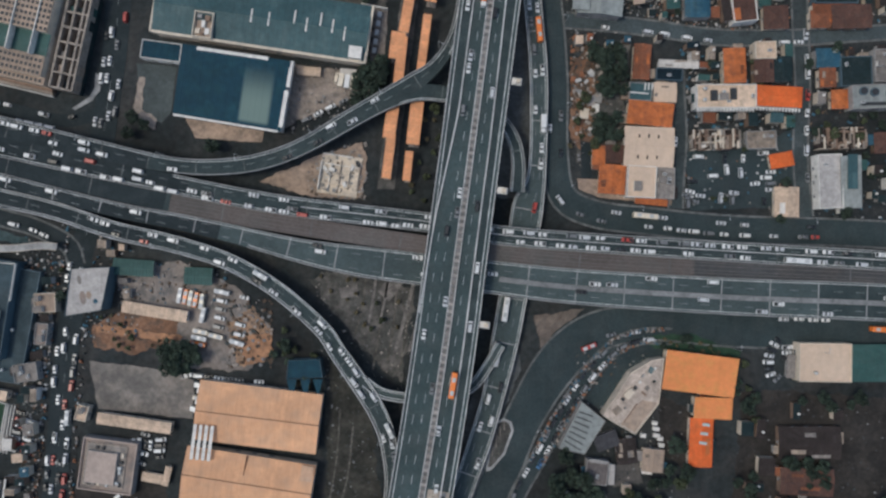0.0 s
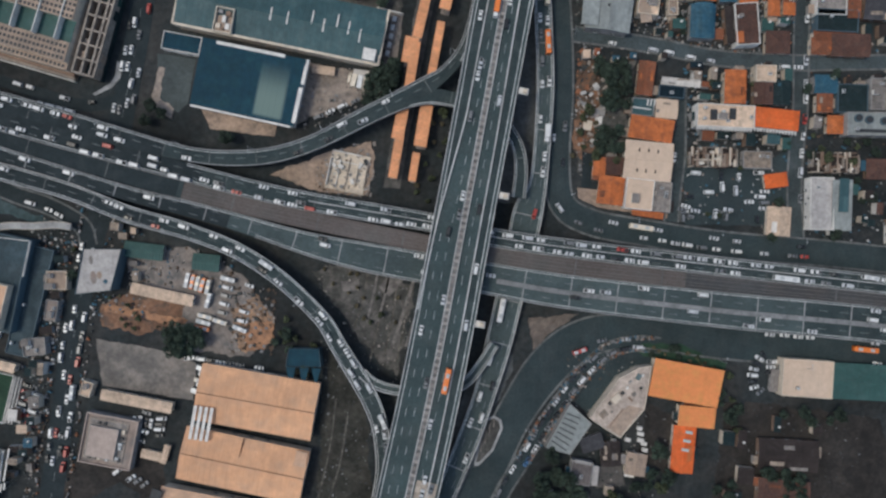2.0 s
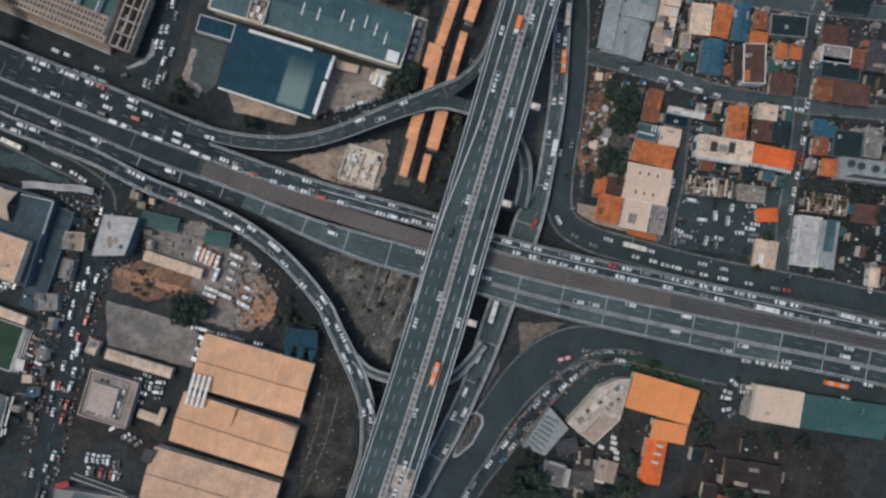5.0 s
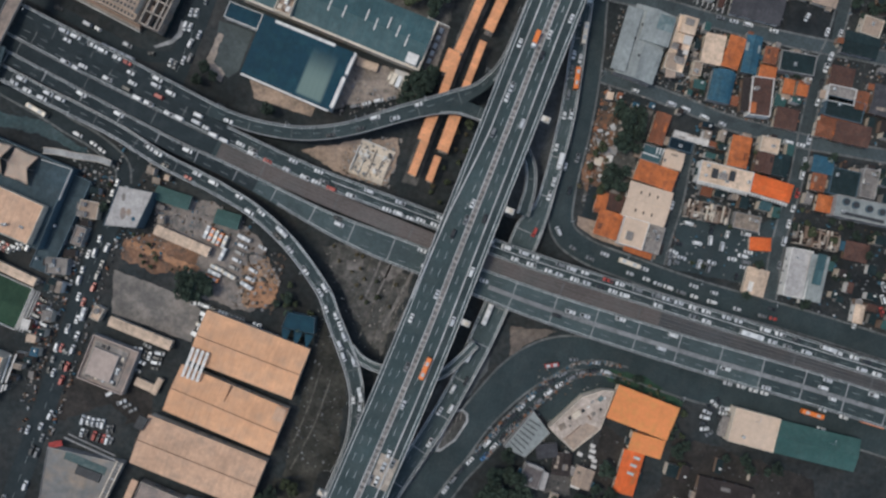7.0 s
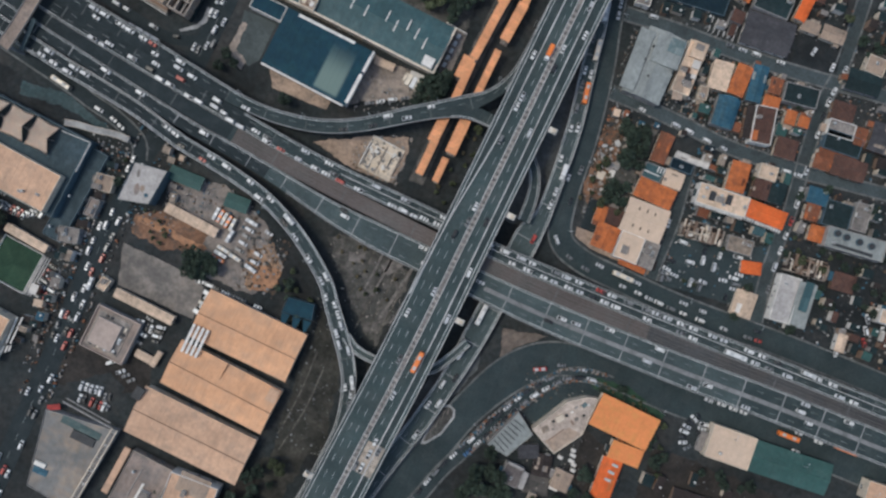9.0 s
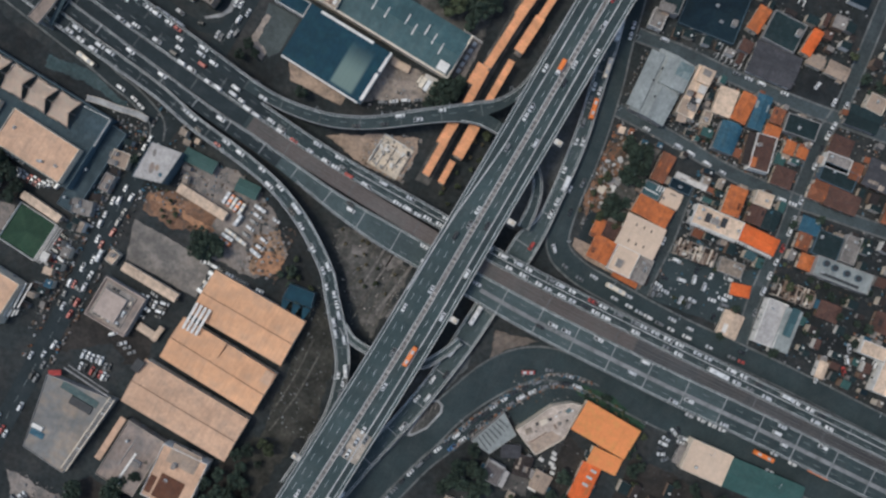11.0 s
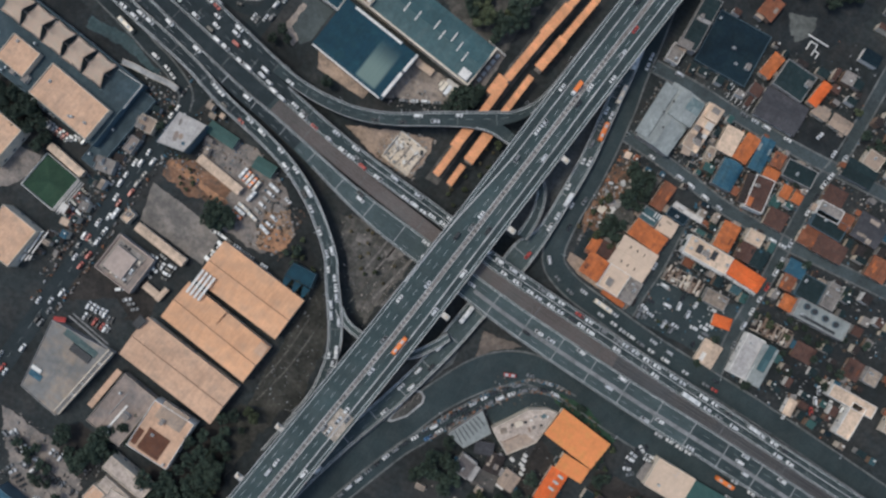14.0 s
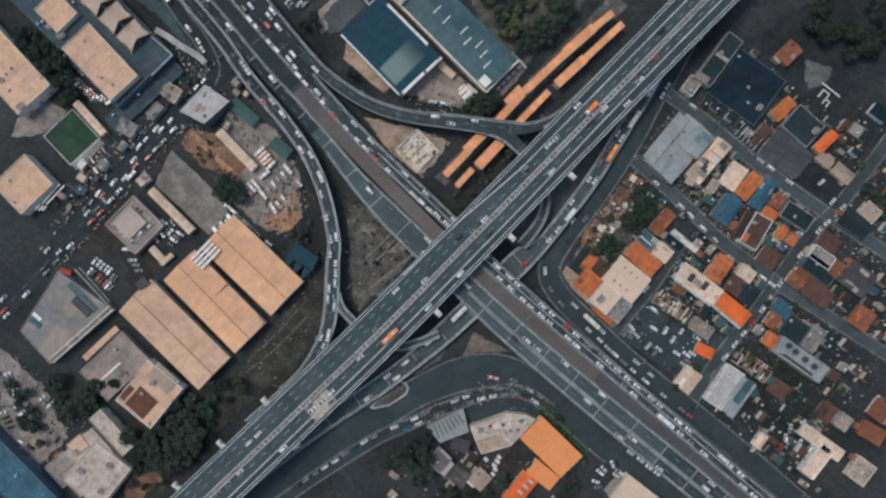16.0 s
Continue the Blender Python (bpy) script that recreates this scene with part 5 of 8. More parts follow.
# blackish ground colour fills the gaps between the houses
lot("dark_backyards", [(168, 26), (232, 26), (236, 108), (168, 106)], BLACKISH_GROUND, "blackish backyards between the houses", 0.03, 2.0)
lot("dark_backyards", [(112, 72), (160, 68), (160, 106), (112, 108)], BLACKISH_GROUND, "blackish backyards between the houses", 0.035, 2.0)

# paler ground colour that brightens the viaduct's deep shade
UNDER = mat("shade_lifting_ground", (0.085, 0.09, 0.09), 0.95, 0.6, 0.06, 0.35, stain=(0.06, 0.062, 0.06))
lot("under_deck_ground", [(34, 132), (39, 132), (38, 60), (36, 36), (18, 36), (20, 60), (28, 108)], UNDER, "grey ground made paler to lift the viaduct's shade", 0.03, 1.0)
lot("under_deck_ground", [(20, -34), (30, -20), (34, -44), (22, -72), (8, -100), (2, -98), (10, -60)], UNDER, "grey ground made paler to lift the viaduct's shade", 0.03, 1.0)
lot("earth_heap_plot", [(57, 100), (66, 106), (68, 97), (62, 90), (57, 92)], RUST_SOIL, "brown bare earth in the corner plot", 0.07, 1.0)
lot("earth_heap_plot", [(57, 78), (68, 80), (70, 66), (62, 58), (57, 64)], RUST_SOIL, "brown bare earth in the corner plot", 0.07, 1.0)

# wheel tracks worn into the scrub
TRACK = mat("worn_track", (0.105, 0.096, 0.082), 0.95, 0.6, 0.15, 0.5, stain=(0.05, 0.05, 0.046))
for k, (x, y0, y1, lean) in enumerate(((-30, -4, -44, 5), (-24, -5, -40, 4), (-38, 0, -30, 6), (-18, -6, -42, 4), (-44, -70, -118, 9), (-50, -62, -110, 6))):
    bm = bmesh.new()
    sweep(bm, Line(level([(x, y0, 1), (x - lean * 0.3, (y0 + y1) / 2, 1), (x - lean, y1, 1)], 0.055)), 0.45, -0.45, -0.05, 0.02)
    plain("wheel_track", bm, TRACK, "pale worn wheel track in scrub", "track", "structure")

PALE_EARTH = mat("pale_packed_earth", (0.17, 0.155, 0.145), 0.95, 0.5, 0.12, 0.4, stain=(0.09, 0.085, 0.08))
for xa, ya, xb, yb, wd in ((-26.5, -41.9, -15.9, -3.3, 1.6), (-18.2, -35.7, -10.4, -6.2, 1.4), (-13.1, -30.3, -7.1, -7.9, 1.2), (-37.6, -25.3, -33.2, 0.4, 1.2), (-32.2, -24.2, -27.9, -2.3, 1.0), (-30.0, -10.0, -22.4, -0.2, 7.0), (-50.2, -8.6, -42.0, -7.4, 5.0)):
    bm = bmesh.new()
    sweep(bm, Line(level([(xa, ya, 1), ((xa + xb) / 2 + 0.4, (ya + yb) / 2 + 0.3, 1), (xb, yb, 1)], 0.06)), wd / 2, -wd / 2, -0.05, 0.03)
    plain("packed_track", bm, PALE_EARTH, "pale strip of packed earth in scrub", "track", "structure")

# the traffic island
bm = bmesh.new()
prism(bm, [set_out(*p, 0) for p in ((17.5, -91), (20, -90.5), (26.5, -83), (30.5, -72), (29.5, -68), (26, -66.3), (22, -68), (18.8, -80))], -0.2, 0.3)
isl = thing("traffic_island", Matrix.Identity(4), "kerbed traffic island with ribbed paving", "island", "", "structure")
part("kerb", bm, CONCRETE, isl)
bm = bmesh.new()
prism(bm, [set_out(*p, 0) for p in ((18.6, -89), (20, -88.8), (25.6, -82.3), (29.3, -72), (28.5, -69), (26, -67.5), (22.9, -68.8), (20, -80))], 0.3, 0.33)
part("infill", bm, SCRUB, isl)
for i in range(4):
    bm = bmesh.new()
    box(bm, 20.6 + 1.9 * i, 21.0 + 1.9 * i, -85 + 4 * i, -76 + 2.4 * i, 0.33, 0.42)
    part("paving_strip", bm, PAVED, isl)


# ---- expressway fittings ----
def along(line, y):
    """The distance along a line at which it passes the latitude y."""
    ys = line.p[:, 1]
    return float(np.interp(-y, -ys, line.run)) if ys[0] > ys[-1] else float(np.interp(y, ys, line.run))


s0 = along(main_line, -93.2)
for i in range(6):
    for j in range(4):
        bm = bmesh.new()
        sweep(bm, main_line, 12.4 - j * 2.45, 12.4 - (j + 1) * 2.45 + 0.06, 0.012, 0.06, s0 + i * 2.8, s0 + i * 2.8 + 2.72)
        bm.transform(Matrix.Translation(-main_road.location))
        part("concrete_slab", bm, mat("pale_slab", (0.40, 0.34, 0.28), 0.9, 0.9, 0.12, 0.22, stain=(0.26, 0.23, 0.20), each=0.16), main_road)

# tiles of the median strip
tile_mats = [mat("median_tile_pale", (0.26, 0.24, 0.222), 0.9, 1.5, 0.3, 0.25, each=0.25), mat("median_tile_dark", (0.15, 0.145, 0.14), 0.9, 1.5, 0.3, 0.25, each=0.3)]
s, i = along(main_line, 150), 0
while s < along(main_line, -150):
    bm = bmesh.new()
    sweep(bm, main_line, 1.4, -0.6, 0.45, 0.5, s, s + 1.3)
    bm.transform(Matrix.Translation(-main_road.location))
    part("median_tile", bm, tile_mats[i % 2], main_road)
    s, i = s + 1.6, i + 1

# small posts along the outer parapets
for side in (1, -1):
    bm = bmesh.new()
    s = 2.0
    while s < main_line.length:
        x, y, z = main_line.point(s, side * 13.75)
        box(bm, x - 0.09, x + 0.09, y - 0.09, y + 0.09, z + 0.9, z + 1.3)
        s += 2.7
    bm.transform(Matrix.Translation(-main_road.location))
    tagged(part("parapet_posts", bm, WALLS["white"], main_road), kind="stuff")


def bay(s, side):
    """A refuge platform on brackets outside the parapet, with a guard rail."""
    x, y, w, z, a = main_line.at(s)
    t = thing("refuge_platform", pose(*main_line.point(s, side * 16.4), 0, 0, math.degrees(a)), "pale concrete refuge platform bracketed to the expressway", "platform", "refuge platforms")
    bm = bmesh.new()
    box(bm, -1.5, 1.5, -side * 2.3 if side > 0 else -2.2, 2.2 if side > 0 else -side * 2.3, -0.5, 0.0, 0, 0.05)
    part("slab", bm, WALLS["white"], t)
    for dx in (-1.5, 1.4):
        bm = bmesh.new()
        box(bm, dx, dx + 0.1, -2.1, 2.1, 0, 1.0)
        part("guard_rail", bm, STEEL, t)
    bm = bmesh.new()
    box(bm, -0.8, 0.8, side * 0.6 - 0.9, side * 0.6 + 0.9, 0.0, 2.0, 0, 0.08)
    part("cabinet", bm, WALLS["cream"], t)


for yy, side in ((-124.5, -1), (-159.3, -1), (-193.6, -1), (88.9, 1), (-20, 1), (40, 1)):
    bay(along(main_line, set_out(0, yy, 20)[1]), side)


def lamp_post(line, s, off, height=9.0, dz=0.0):
    """A street lamp with one arm over the road."""
    x, y, w, z, a = line.at(s)
    side = -1 if off > 0 else 1
    t = thing("street_lamp", pose(*line.point(s, off, dz), 0, 0, math.degrees(a)), "slim grey street lamp with one arm", "lamp", "street lamps")
    bm = bmesh.new()
    tube(bm, (0, 0, 0), (0, 0, height), 0.13, 0.08, 8)
    part("pole", bm, STEEL, t)
    bm = bmesh.new()
    tube(bm, (0, 0, height - 0.1), (0, side * 2.2, height + 0.3), 0.07, 0.05, 6)
    arm = part("arm", bm, STEEL, t)
    bm = bmesh.new()
    box(bm, -0.16, 0.16, side * 2.2 - 0.4, side * 2.2 + 0.4, height + 0.25, height + 0.4, 0, 0.04)
    part("lantern", bm, FRAME, arm)


for line, off, step in ((sw_line, -3.85, 36), (nw_line, 3.9, 36), (g2_line, 8.6, 40), (g1_line, 6.0, 40)):
    s = 30.0
    while s < line.length - 10:
        lamp_post(line, s, off, dz=0.1)
        s += step


# pale bridge across the highway
over = thing("footbridge", Matrix.Identity(4), "broad brownish concrete footbridge roof across the highway", "footbridge")
over_line = Line([(-253.6, 38, 7.0, 16.0), (-250.6, 48, 7.0, 16.0), (-246.4, 66.5, 7.2, 16.0), (-240, 96, 7.2, 16.0), (-236, 116, 7.2, 16.0)])
bm = bmesh.new()
sweep(bm, over_line, 3.5, -3.5, -0.6, 0)
part("deck", bm, mat("brownish_concrete", (0.25, 0.195, 0.16), 0.9, 0.8, 0.08, 0.25, stain=(0.17, 0.14, 0.12)), over)
for o in (3.5, -3.3):
    bm = bmesh.new()
    sweep(bm, over_line, o, o - 0.2, 0, 0.5)
    part("edge_beam", bm, WALLS["grey"], over)
for q in (1.5, over_line.length - 1.5):
    bm = bmesh.new()
    x, y, z = over_line.point(q, 0)
    tube(bm, (x, y, 0), (x, y, z - 0.6), 0.9, 0.9, 12)
    part("pier", bm, CONCRETE, over)
bm = bmesh.new()
stair = Line([(-247.5, 39.5, 2.4, 11.0), (-243.2, 57, 2.4, 15.4)])
sweep(bm, stair, 1.2, -1.2, -0.5, 0)
part("stair_ramp", bm, ROOFS["deck"], over)

# ---- station platform roofs ----
def canopy(x0, y0, x1, y1, wide, z, label):
    a = math.atan2(y1 - y0, x1 - x0)
    long = math.hypot(x1 - x0, y1 - y0)
    t = thing("platform_roof", pose(x0, y0, 0, 0, 0, math.degrees(a)), label, "canopy", "station platform roofs")
    k = max(2, round(long / 3.0))
    for i in range(k):
        bm = bmesh.new()
        u0, u1 = i * long / k + 0.03, (i + 1) * long / k - 0.03
        ribbed(bm, [(u0, -wide / 2, z), (u1, -wide / 2, z), (u1, wide / 2, z + 0.35), (u0, wide / 2, z + 0.35)], 0.18, 1.0)
        part("roof_panel", bm, ROOFS["platform"], t)
    for i in range(0, k + 1, 3):
        bm = bmesh.new()
        u = min(max(i * long / k, 0.4), long - 0.4)
        tube(bm, (u, 0, 0), (u, 0, z - 0.05), 0.18, 0.18, 8)
        part("post", bm, STEEL, t)
    bm = bmesh.new()
    box(bm, 0, long, -wide * 0.4, wide * 0.4, 0, 1.1)
    part("platform", bm, PAVED, t)


canopy(-28.4, 44.4, -25.9, 65, 4.2, 8.0, "long orange platform roof on steel posts")
canopy(-27.2, 63, -24.5, 82, 5.6, 8.25, "wider orange platform roof on steel posts")
canopy(-23.6, 82, -20.6, 110, 4.4, 8.0, "long orange platform roof on steel posts")
canopy(-24.0, 99.5, -22.5, 112, 6.6, 8.3, "wide orange platform roof on steel posts")
canopy(-20.4, 112, -14.5, 146, 4.6, 8.0, "long orange platform roof on steel posts")
canopy(-15.2, 144, -10.5, 166, 5.6, 8.25, "orange platform roof on steel posts")
canopy(-10.3, 166, -6.9, 179.6, 4.0, 8.0, "orange platform roof on steel posts")
canopy(-19.1, 43.3, -17.6, 57, 3.6, 8.0, "narrow orange platform roof on steel posts")
canopy(-16.2, 60, -13.9, 80, 6.0, 8.25, "wide orange platform roof on steel posts")
canopy(-13.6, 86, -9.2, 120.2, 3.8, 8.0, "long orange platform roof on steel posts")
canopy(-8.0, 126, -4.0, 148, 5.4, 8.25, "orange platform roof on steel posts")
canopy(-3.8, 148, 1.6, 178, 4.0, 8.0, "long orange platform roof on steel posts")


# ---- tensile tents on the podium ----
def tent(x, y, turn):
    t = thing("canopy_tent", pose(x, y, 7.4, 0, 0, turn), "cream tensile tent canopy with curved edges", "tent", "tents on the podium")
    bm = bmesh.new()
    n, half = 12, 8.2
    grid = {}
    for i in range(n + 1):
        for j in range(n + 1):
            u, v = 2 * i / n - 1, 2 * j / n - 1
            pinch = 1 - 0.22 * (1 - v * v)
            pinch2 = 1 - 0.08 * (1 - u * u)
            z = 2.6 + 3.0 * (1 - abs(v)) ** 1.6 * (0.35 + 0.65 * abs(u) ** 1.5) - 0.8 * abs(u * v)
            grid[i, j] = bm.verts.new((u * half * 0.86 * pinch, v * half * pinch2, z))
    for i in range(n):
        for j in range(n):
            bm.faces.new((grid[i, j], grid[i + 1, j], grid[i + 1, j + 1], grid[i, j + 1]))
    for fc in bm.faces:
        fc.smooth = True
    bmesh.ops.solidify(bm, geom=bm.faces[:], thickness=0.06)
    part("membrane", bm, ROOFS["tent"], t)
    for sx, sy in ((1, 0), (-1, 0)):
        bm = bmesh.new()
        tube(bm, (sx * half * 0.70, 0, 0), (sx * half * 0.70, 0, 7.6), 0.2, 0.12, 8)
        part("mast", bm, STEEL, t)
    for sx in (1, -1):
        for sy in (1, -1):
            bm = bmesh.new()
            tube(bm, (sx * half * 0.86, sy * half, 0), (sx * half * 0.86, sy * half, 1.75), 0.12, 0.1, 8)
            part("post", bm, STEEL, t)


for i in range(5):
    tent(-223.5 - 14.6 * i, 0.6 + 2.1 * i, -8)

# ---- the sports court ----
court = thing("sports_court", pose(*set_out(-218.2, -69, 0.5), 0, 0, 0, -10), "fenced green turf court with white line kerb", "court")
bm = bmesh.new()
box(bm, -11.5, 11.5, -11.3, 11.3, 0, 0.5)
part("turf", bm, GRASS, court)
for x0, x1, y0, y1 in ((-11.9, 11.9, -11.9, -11.6), (-11.9, 11.9, 11.6, 11.9), (-11.9, -11.6, -11.6, 11.6), (11.6, 11.9, -11.6, 11.6)):
    bm = bmesh.new()
    box(bm, x0, x1, y0, y1, 0, 1.4)
    part("kerb_wall", bm, WALLS["white"], court)
for i in range(3):
    bm = bmesh.new()
    box(bm, 12.6 + 1.4 * i, 12.95 + 1.4 * i, -11.5, 11.5, 0, 1.2 - 0.25 * i)
    part("bench", bm, WALLS["white"], court)

# ---- the ring-roofed block: a terrace round a raised core ----
ROOFS["palepink"] = mat("pale_pinkish_grey_screed", (0.40, 0.32, 0.275), 0.88, 0.5, 0.06, 0.15, stain=(0.33, 0.27, 0.235))
ring_block = thing("ring_roofed_block", pose(*set_out(-156.9, -88.0, 6), 0, 0, 0, -7.6), "square pinkish-grey block with terraces round a raised core", "building")
FOOT.append((-157, -88, 26, 25, -0.13))
for name, x0, x1, y0, y1, z0, z1, c in (("wall", -12.6, 12.6, -12.0, 12.0, 0, 4.2, WALLS["grey"]), ("terrace", -12.0, 12.0, -11.4, 11.4, 4.204, 4.4, ROOFS["stained"]), ("step", -10.6, 8.2, -9.6, 9.9, 4.404, 4.9, WALLS["dim"]), ("terrace", -10.0, 7.4, -9.0, 9.3, 4.904, 5.05, ROOFS["ash"]),
                                     ("core", -9.0, 4.8, -8.0, 6.8, 5.054, 6.6, WALLS["grey"]), ("core_roof", -8.8, 4.6, -7.8, 6.6, 6.604, 6.75, ROOFS["palepink"])):
    bm = bmesh.new()
    box(bm, x0, x1, y0, y1, z0, z1)
    part(name, bm, c, ring_block)
for x0, x1, y0, y1 in ((-12.6, 12.6, -12.0, -11.5), (-12.6, 12.6, 11.5, 12.0), (-12.6, -12.1, -11.5, 11.5), (12.1, 12.6, -11.5, 11.5)):
    bm = bmesh.new()
    box(bm, x0, x1, y0, y1, 4.2, 5.3)
    part("parapet", bm, ROOFS["palepink"], ring_block)
rr = random.Random(12)
for i in range(14):
    bm = bmesh.new()
    box(bm, -rr.uniform(0.4, 1.1), rr.uniform(0.4, 1.1), -0.6, 0.6, 0, rr.uniform(0.5, 1.3), 0, 0.06)
    part("roof_unit", bm, rr.choice([FRAME, DARK, WALLS["cream"], ROOFS["ash"]]), ring_block, "", pose(rr.uniform(5.6, 7.0) if i % 2 else rr.uniform(-8, 6), rr.uniform(-8, 8) if i % 2 else rr.choice((-8.5, 8.2)), 5.05, 0, 0, rr.choice((0, 90))))
for x, y, w, d, a in ((-136.2, -93.7, 9.6, 3.7, -9.7), (-129.8, -92.8, 2.3, 8.4, -13.1)):
    shed(x, y, w, d, a, 3.4, "gable", "cream", "cream", "small low shed with cream roof")

# ---- blocks of odd outline ----
def odd_block(name, outline, h, cover, wall, label, category="house", edge=0.35):
    """A flat-roofed block over an outline given anticlockwise, with a parapet of the thickness edge round its roof."""
    cx, cy = sum(p[0] for p in outline) / len(outline), sum(p[1] for p in outline) / len(outline)
    t = thing(name, pose(cx, cy, 0), label, category)
    FOOT.append((cx, cy, max(p[0] for p in outline) - min(p[0] for p in outline), max(p[1] for p in outline) - min(p[1] for p in outline), 0.0))
    pts = [(x - cx, y - cy) for x, y in outline]
    reach = sum(math.hypot(*p) for p in pts) / len(pts)
    k = 1 - edge / reach
    bm = bmesh.new()
    prism(bm, pts, 0, h - 0.6)
    part("wall", bm, WALLS[wall], t)
    bm = bmesh.new()
    prism(bm, [(x * k, y * k) for x, y in pts], h - 0.596, h - 0.45)
    part("roof", bm, ROOFS[cover], t)
    for (xa, ya), (xb, yb) in zip(pts, pts[1:] + pts[:1]):
        bm = bmesh.new()
        prism(bm, [(xa, ya), (xb, yb), (xb * k, yb * k), (xa * k, ya * k)], h - 0.6, h)
        part("parapet", bm, WALLS[wall], t)
    return t, cx, cy


bow, bx, by = odd_block("pointed_house", [(77.8, -68.7), (86.1, -73.3), (97.1, -59.1), (99.6, -38.2), (93.7, -39.3), (84.1, -45.1), (77.2, -55.8), (71.2, -64.6)], 6.8, "screed", "cream", "wedge-shaped block with pale cluttered flat roof")
bm = bmesh.new()
prism(bm, [(x - bx, y - by) for x, y in ((86.0, -72.2), (96.2, -58.8), (89.4, -57.6), (79.6, -68.4))], 6.352, 6.45)
part("roof_sheet", bm, ROOFS["dusty"], bow, "greyer strip of roofing")
pr = random.Random(5)
for u, v, w, d, h, a, c in ((83.3, -54.5, 4.4, 3.0, 1.1, 45, WALLS["cream"]), (80.4, -57.1, 1.5, 1.3, 1.0, 45, DARK), (86.1, -51.9, 1.6, 1.4, 1.0, 45, DARK), (77.8, -62.4, 3.8, 3.2, 0.5, 40, ROOFS["mix"]), (93.4, -43.8, 3.0, 2.2, 0.8, 60, ROOFS["fadedteal"]),
                            (95.4, -43.0, 1.4, 0.8, 0.7, 60, WALLS["white"]), (91.7, -52.1, 2.2, 1.7, 0.5, 50, ROOFS["ash"]), (88.3, -49.3, 1.4, 1.0, 0.8, 50, WALLS["white"]), (89.6, -46.4, 2.2, 0.9, 0.7, 48, WALLS["grey"]), (94.8, -49.0, 1.3, 1.0, 0.7, 60, ROOFS["slate"]),
                            (84.0, -63.5, 10.5, 0.4, 0.4, 52, WALLS["brown"]), (90.2, -54.6, 1.0, 2.6, 0.5, 50, WALLS["brown"]), (81.5, -61.2, 1.1, 0.9, 0.6, 40, ROOFS["ash"])):
    bm = bmesh.new()
    box(bm, -w / 2, w / 2, -d / 2, d / 2, 0, h, 0, 0.06)
    part("roof_unit", bm, c, bow, "", pose(u - bx, v - by, 6.35, 0, 0, a + pr.uniform(-3, 3)))

odd_block("warehouse", [(-173.9, -178.4), (-148.2, -183.4), (-137.3, -135.9), (-177.3, -137.0)], 5.0, "tealstain", "grey", "grey industrial building with stained flat roof", "warehouse")
slat_block, bx, by = odd_block("slat_roofed_block", [(51.2, -80.0), (63.1, -82.8), (72.8, -67.5), (61.9, -58.6)], 5.6, "grey", "grey", "grey sheet-roofed block with dark slats across", edge=0.2)
for i in range(7):
    f = 0.12 + i * 0.115
    bm = bmesh.new()
    box(bm, 0, 8.6 - 0.3 * i, -0.25, 0.25, 0, 0.3)
    part("slat", bm, DARK, slat_block, "dark slat", pose(52.9 + 9.6 * f - bx, -78.9 + 19.4 * f - by, 5.14, 0, 0, -31 + 2 * i))

sail, bx, by = odd_block("glass_block", [(-58.9, -38.7), (-73.5, -39.3), (-74.4, -47.9), (-57.6, -47.2)], 7.0, "navy", "blue", "dark glass block with pointed roof blades", "building", 0.2)
for u, v in ((-71.6, -57.4), (-65.4, -57.6), (-59.6, -55.4)):
    bm = bmesh.new()
    prism(bm, [(u - 2.6 - bx, -48.0 - by), (u - 0.4 - bx, v - by), (u + 0.2 - bx, v - by), (u + 2.0 - bx, -48.0 - by)], 6.3, 6.7)
    part("roof_blade", bm, ROOFS["navy"], sail)

board, bx, by = odd_block("billboard_block", [(-175.4, -18.8), (-158.8, -16.1), (-154.8, 3.7), (-172.9, 2.8)], 9.0, "palegrey", "blue", "pale advertisement panel with faded shapes over a blue-walled block", "billboard", 0.25)
for x, y, r, q, c in ((-167.3, -10.4, 1.5, 2.1, "stained"), (-164.6, -9.2, 1.2, 1.5, "dusty"), (-169.0, -2.2, 0.9, 2.4, "ash"), (-161.5, -12.0, 1.1, 1.0, "blue")):
    bm = bmesh.new()
    tube(bm, (0, 0, 0), (0, 0, 0.03), r, r, 18)
    bmesh.ops.scale(bm, vec=(1, q, 1), verts=bm.verts)
    part("printed_shape", bm, ROOFS[c], board, "", pose(x - bx, y - by, 8.552, 0, 0, 10))

# ---- the big block in the north-west, stepped roof decks with rows of openings ----
big = thing("apartment_block", pose(-186.0, 87.2, 0, 0, 0, -13.4), "large cream apartment block with rows of dark openings", "apartment block")
for k, (y0, y1, z, cover) in enumerate(((0, 3.2, 9, "cream"), (3.2, 12.5, 12, "cream"), (12.5, 23, 11, "green"), (23, 90, 14, "cream"))):
    bm = bmesh.new()
    box(bm, -90, -0.3 * k, y0, y1, 0, z - 0.3)
    part("wall", bm, WALLS["cream"], big)
    bm = bmesh.new()
    box(bm, -90, -0.3 * k, y0, y1, z - 0.296, z)
    # cream roofs take the darker dusty colour: the corner's dimming put into it
    part("roof", bm, ROOFS["dusty" if cover == "cream" else cover], big)
open_mesh = bmesh.new()
box(open_mesh, -0.56, 0.56, -0.72, 0.72, 0, 0.35, 0, 0.1)
open_mesh = mesh_of("opening", open_mesh, GLASS)
for y, z in [(1.6, 9), (4.6, 12), (7.4, 12), (10.2, 12)] + [(24.4 + 2.7 * k, 14) for k in range(9)]:
    for i in range(25):
        part("opening", open_mesh, None, big, "", pose(-1.8 - i * 2.06, y, z))
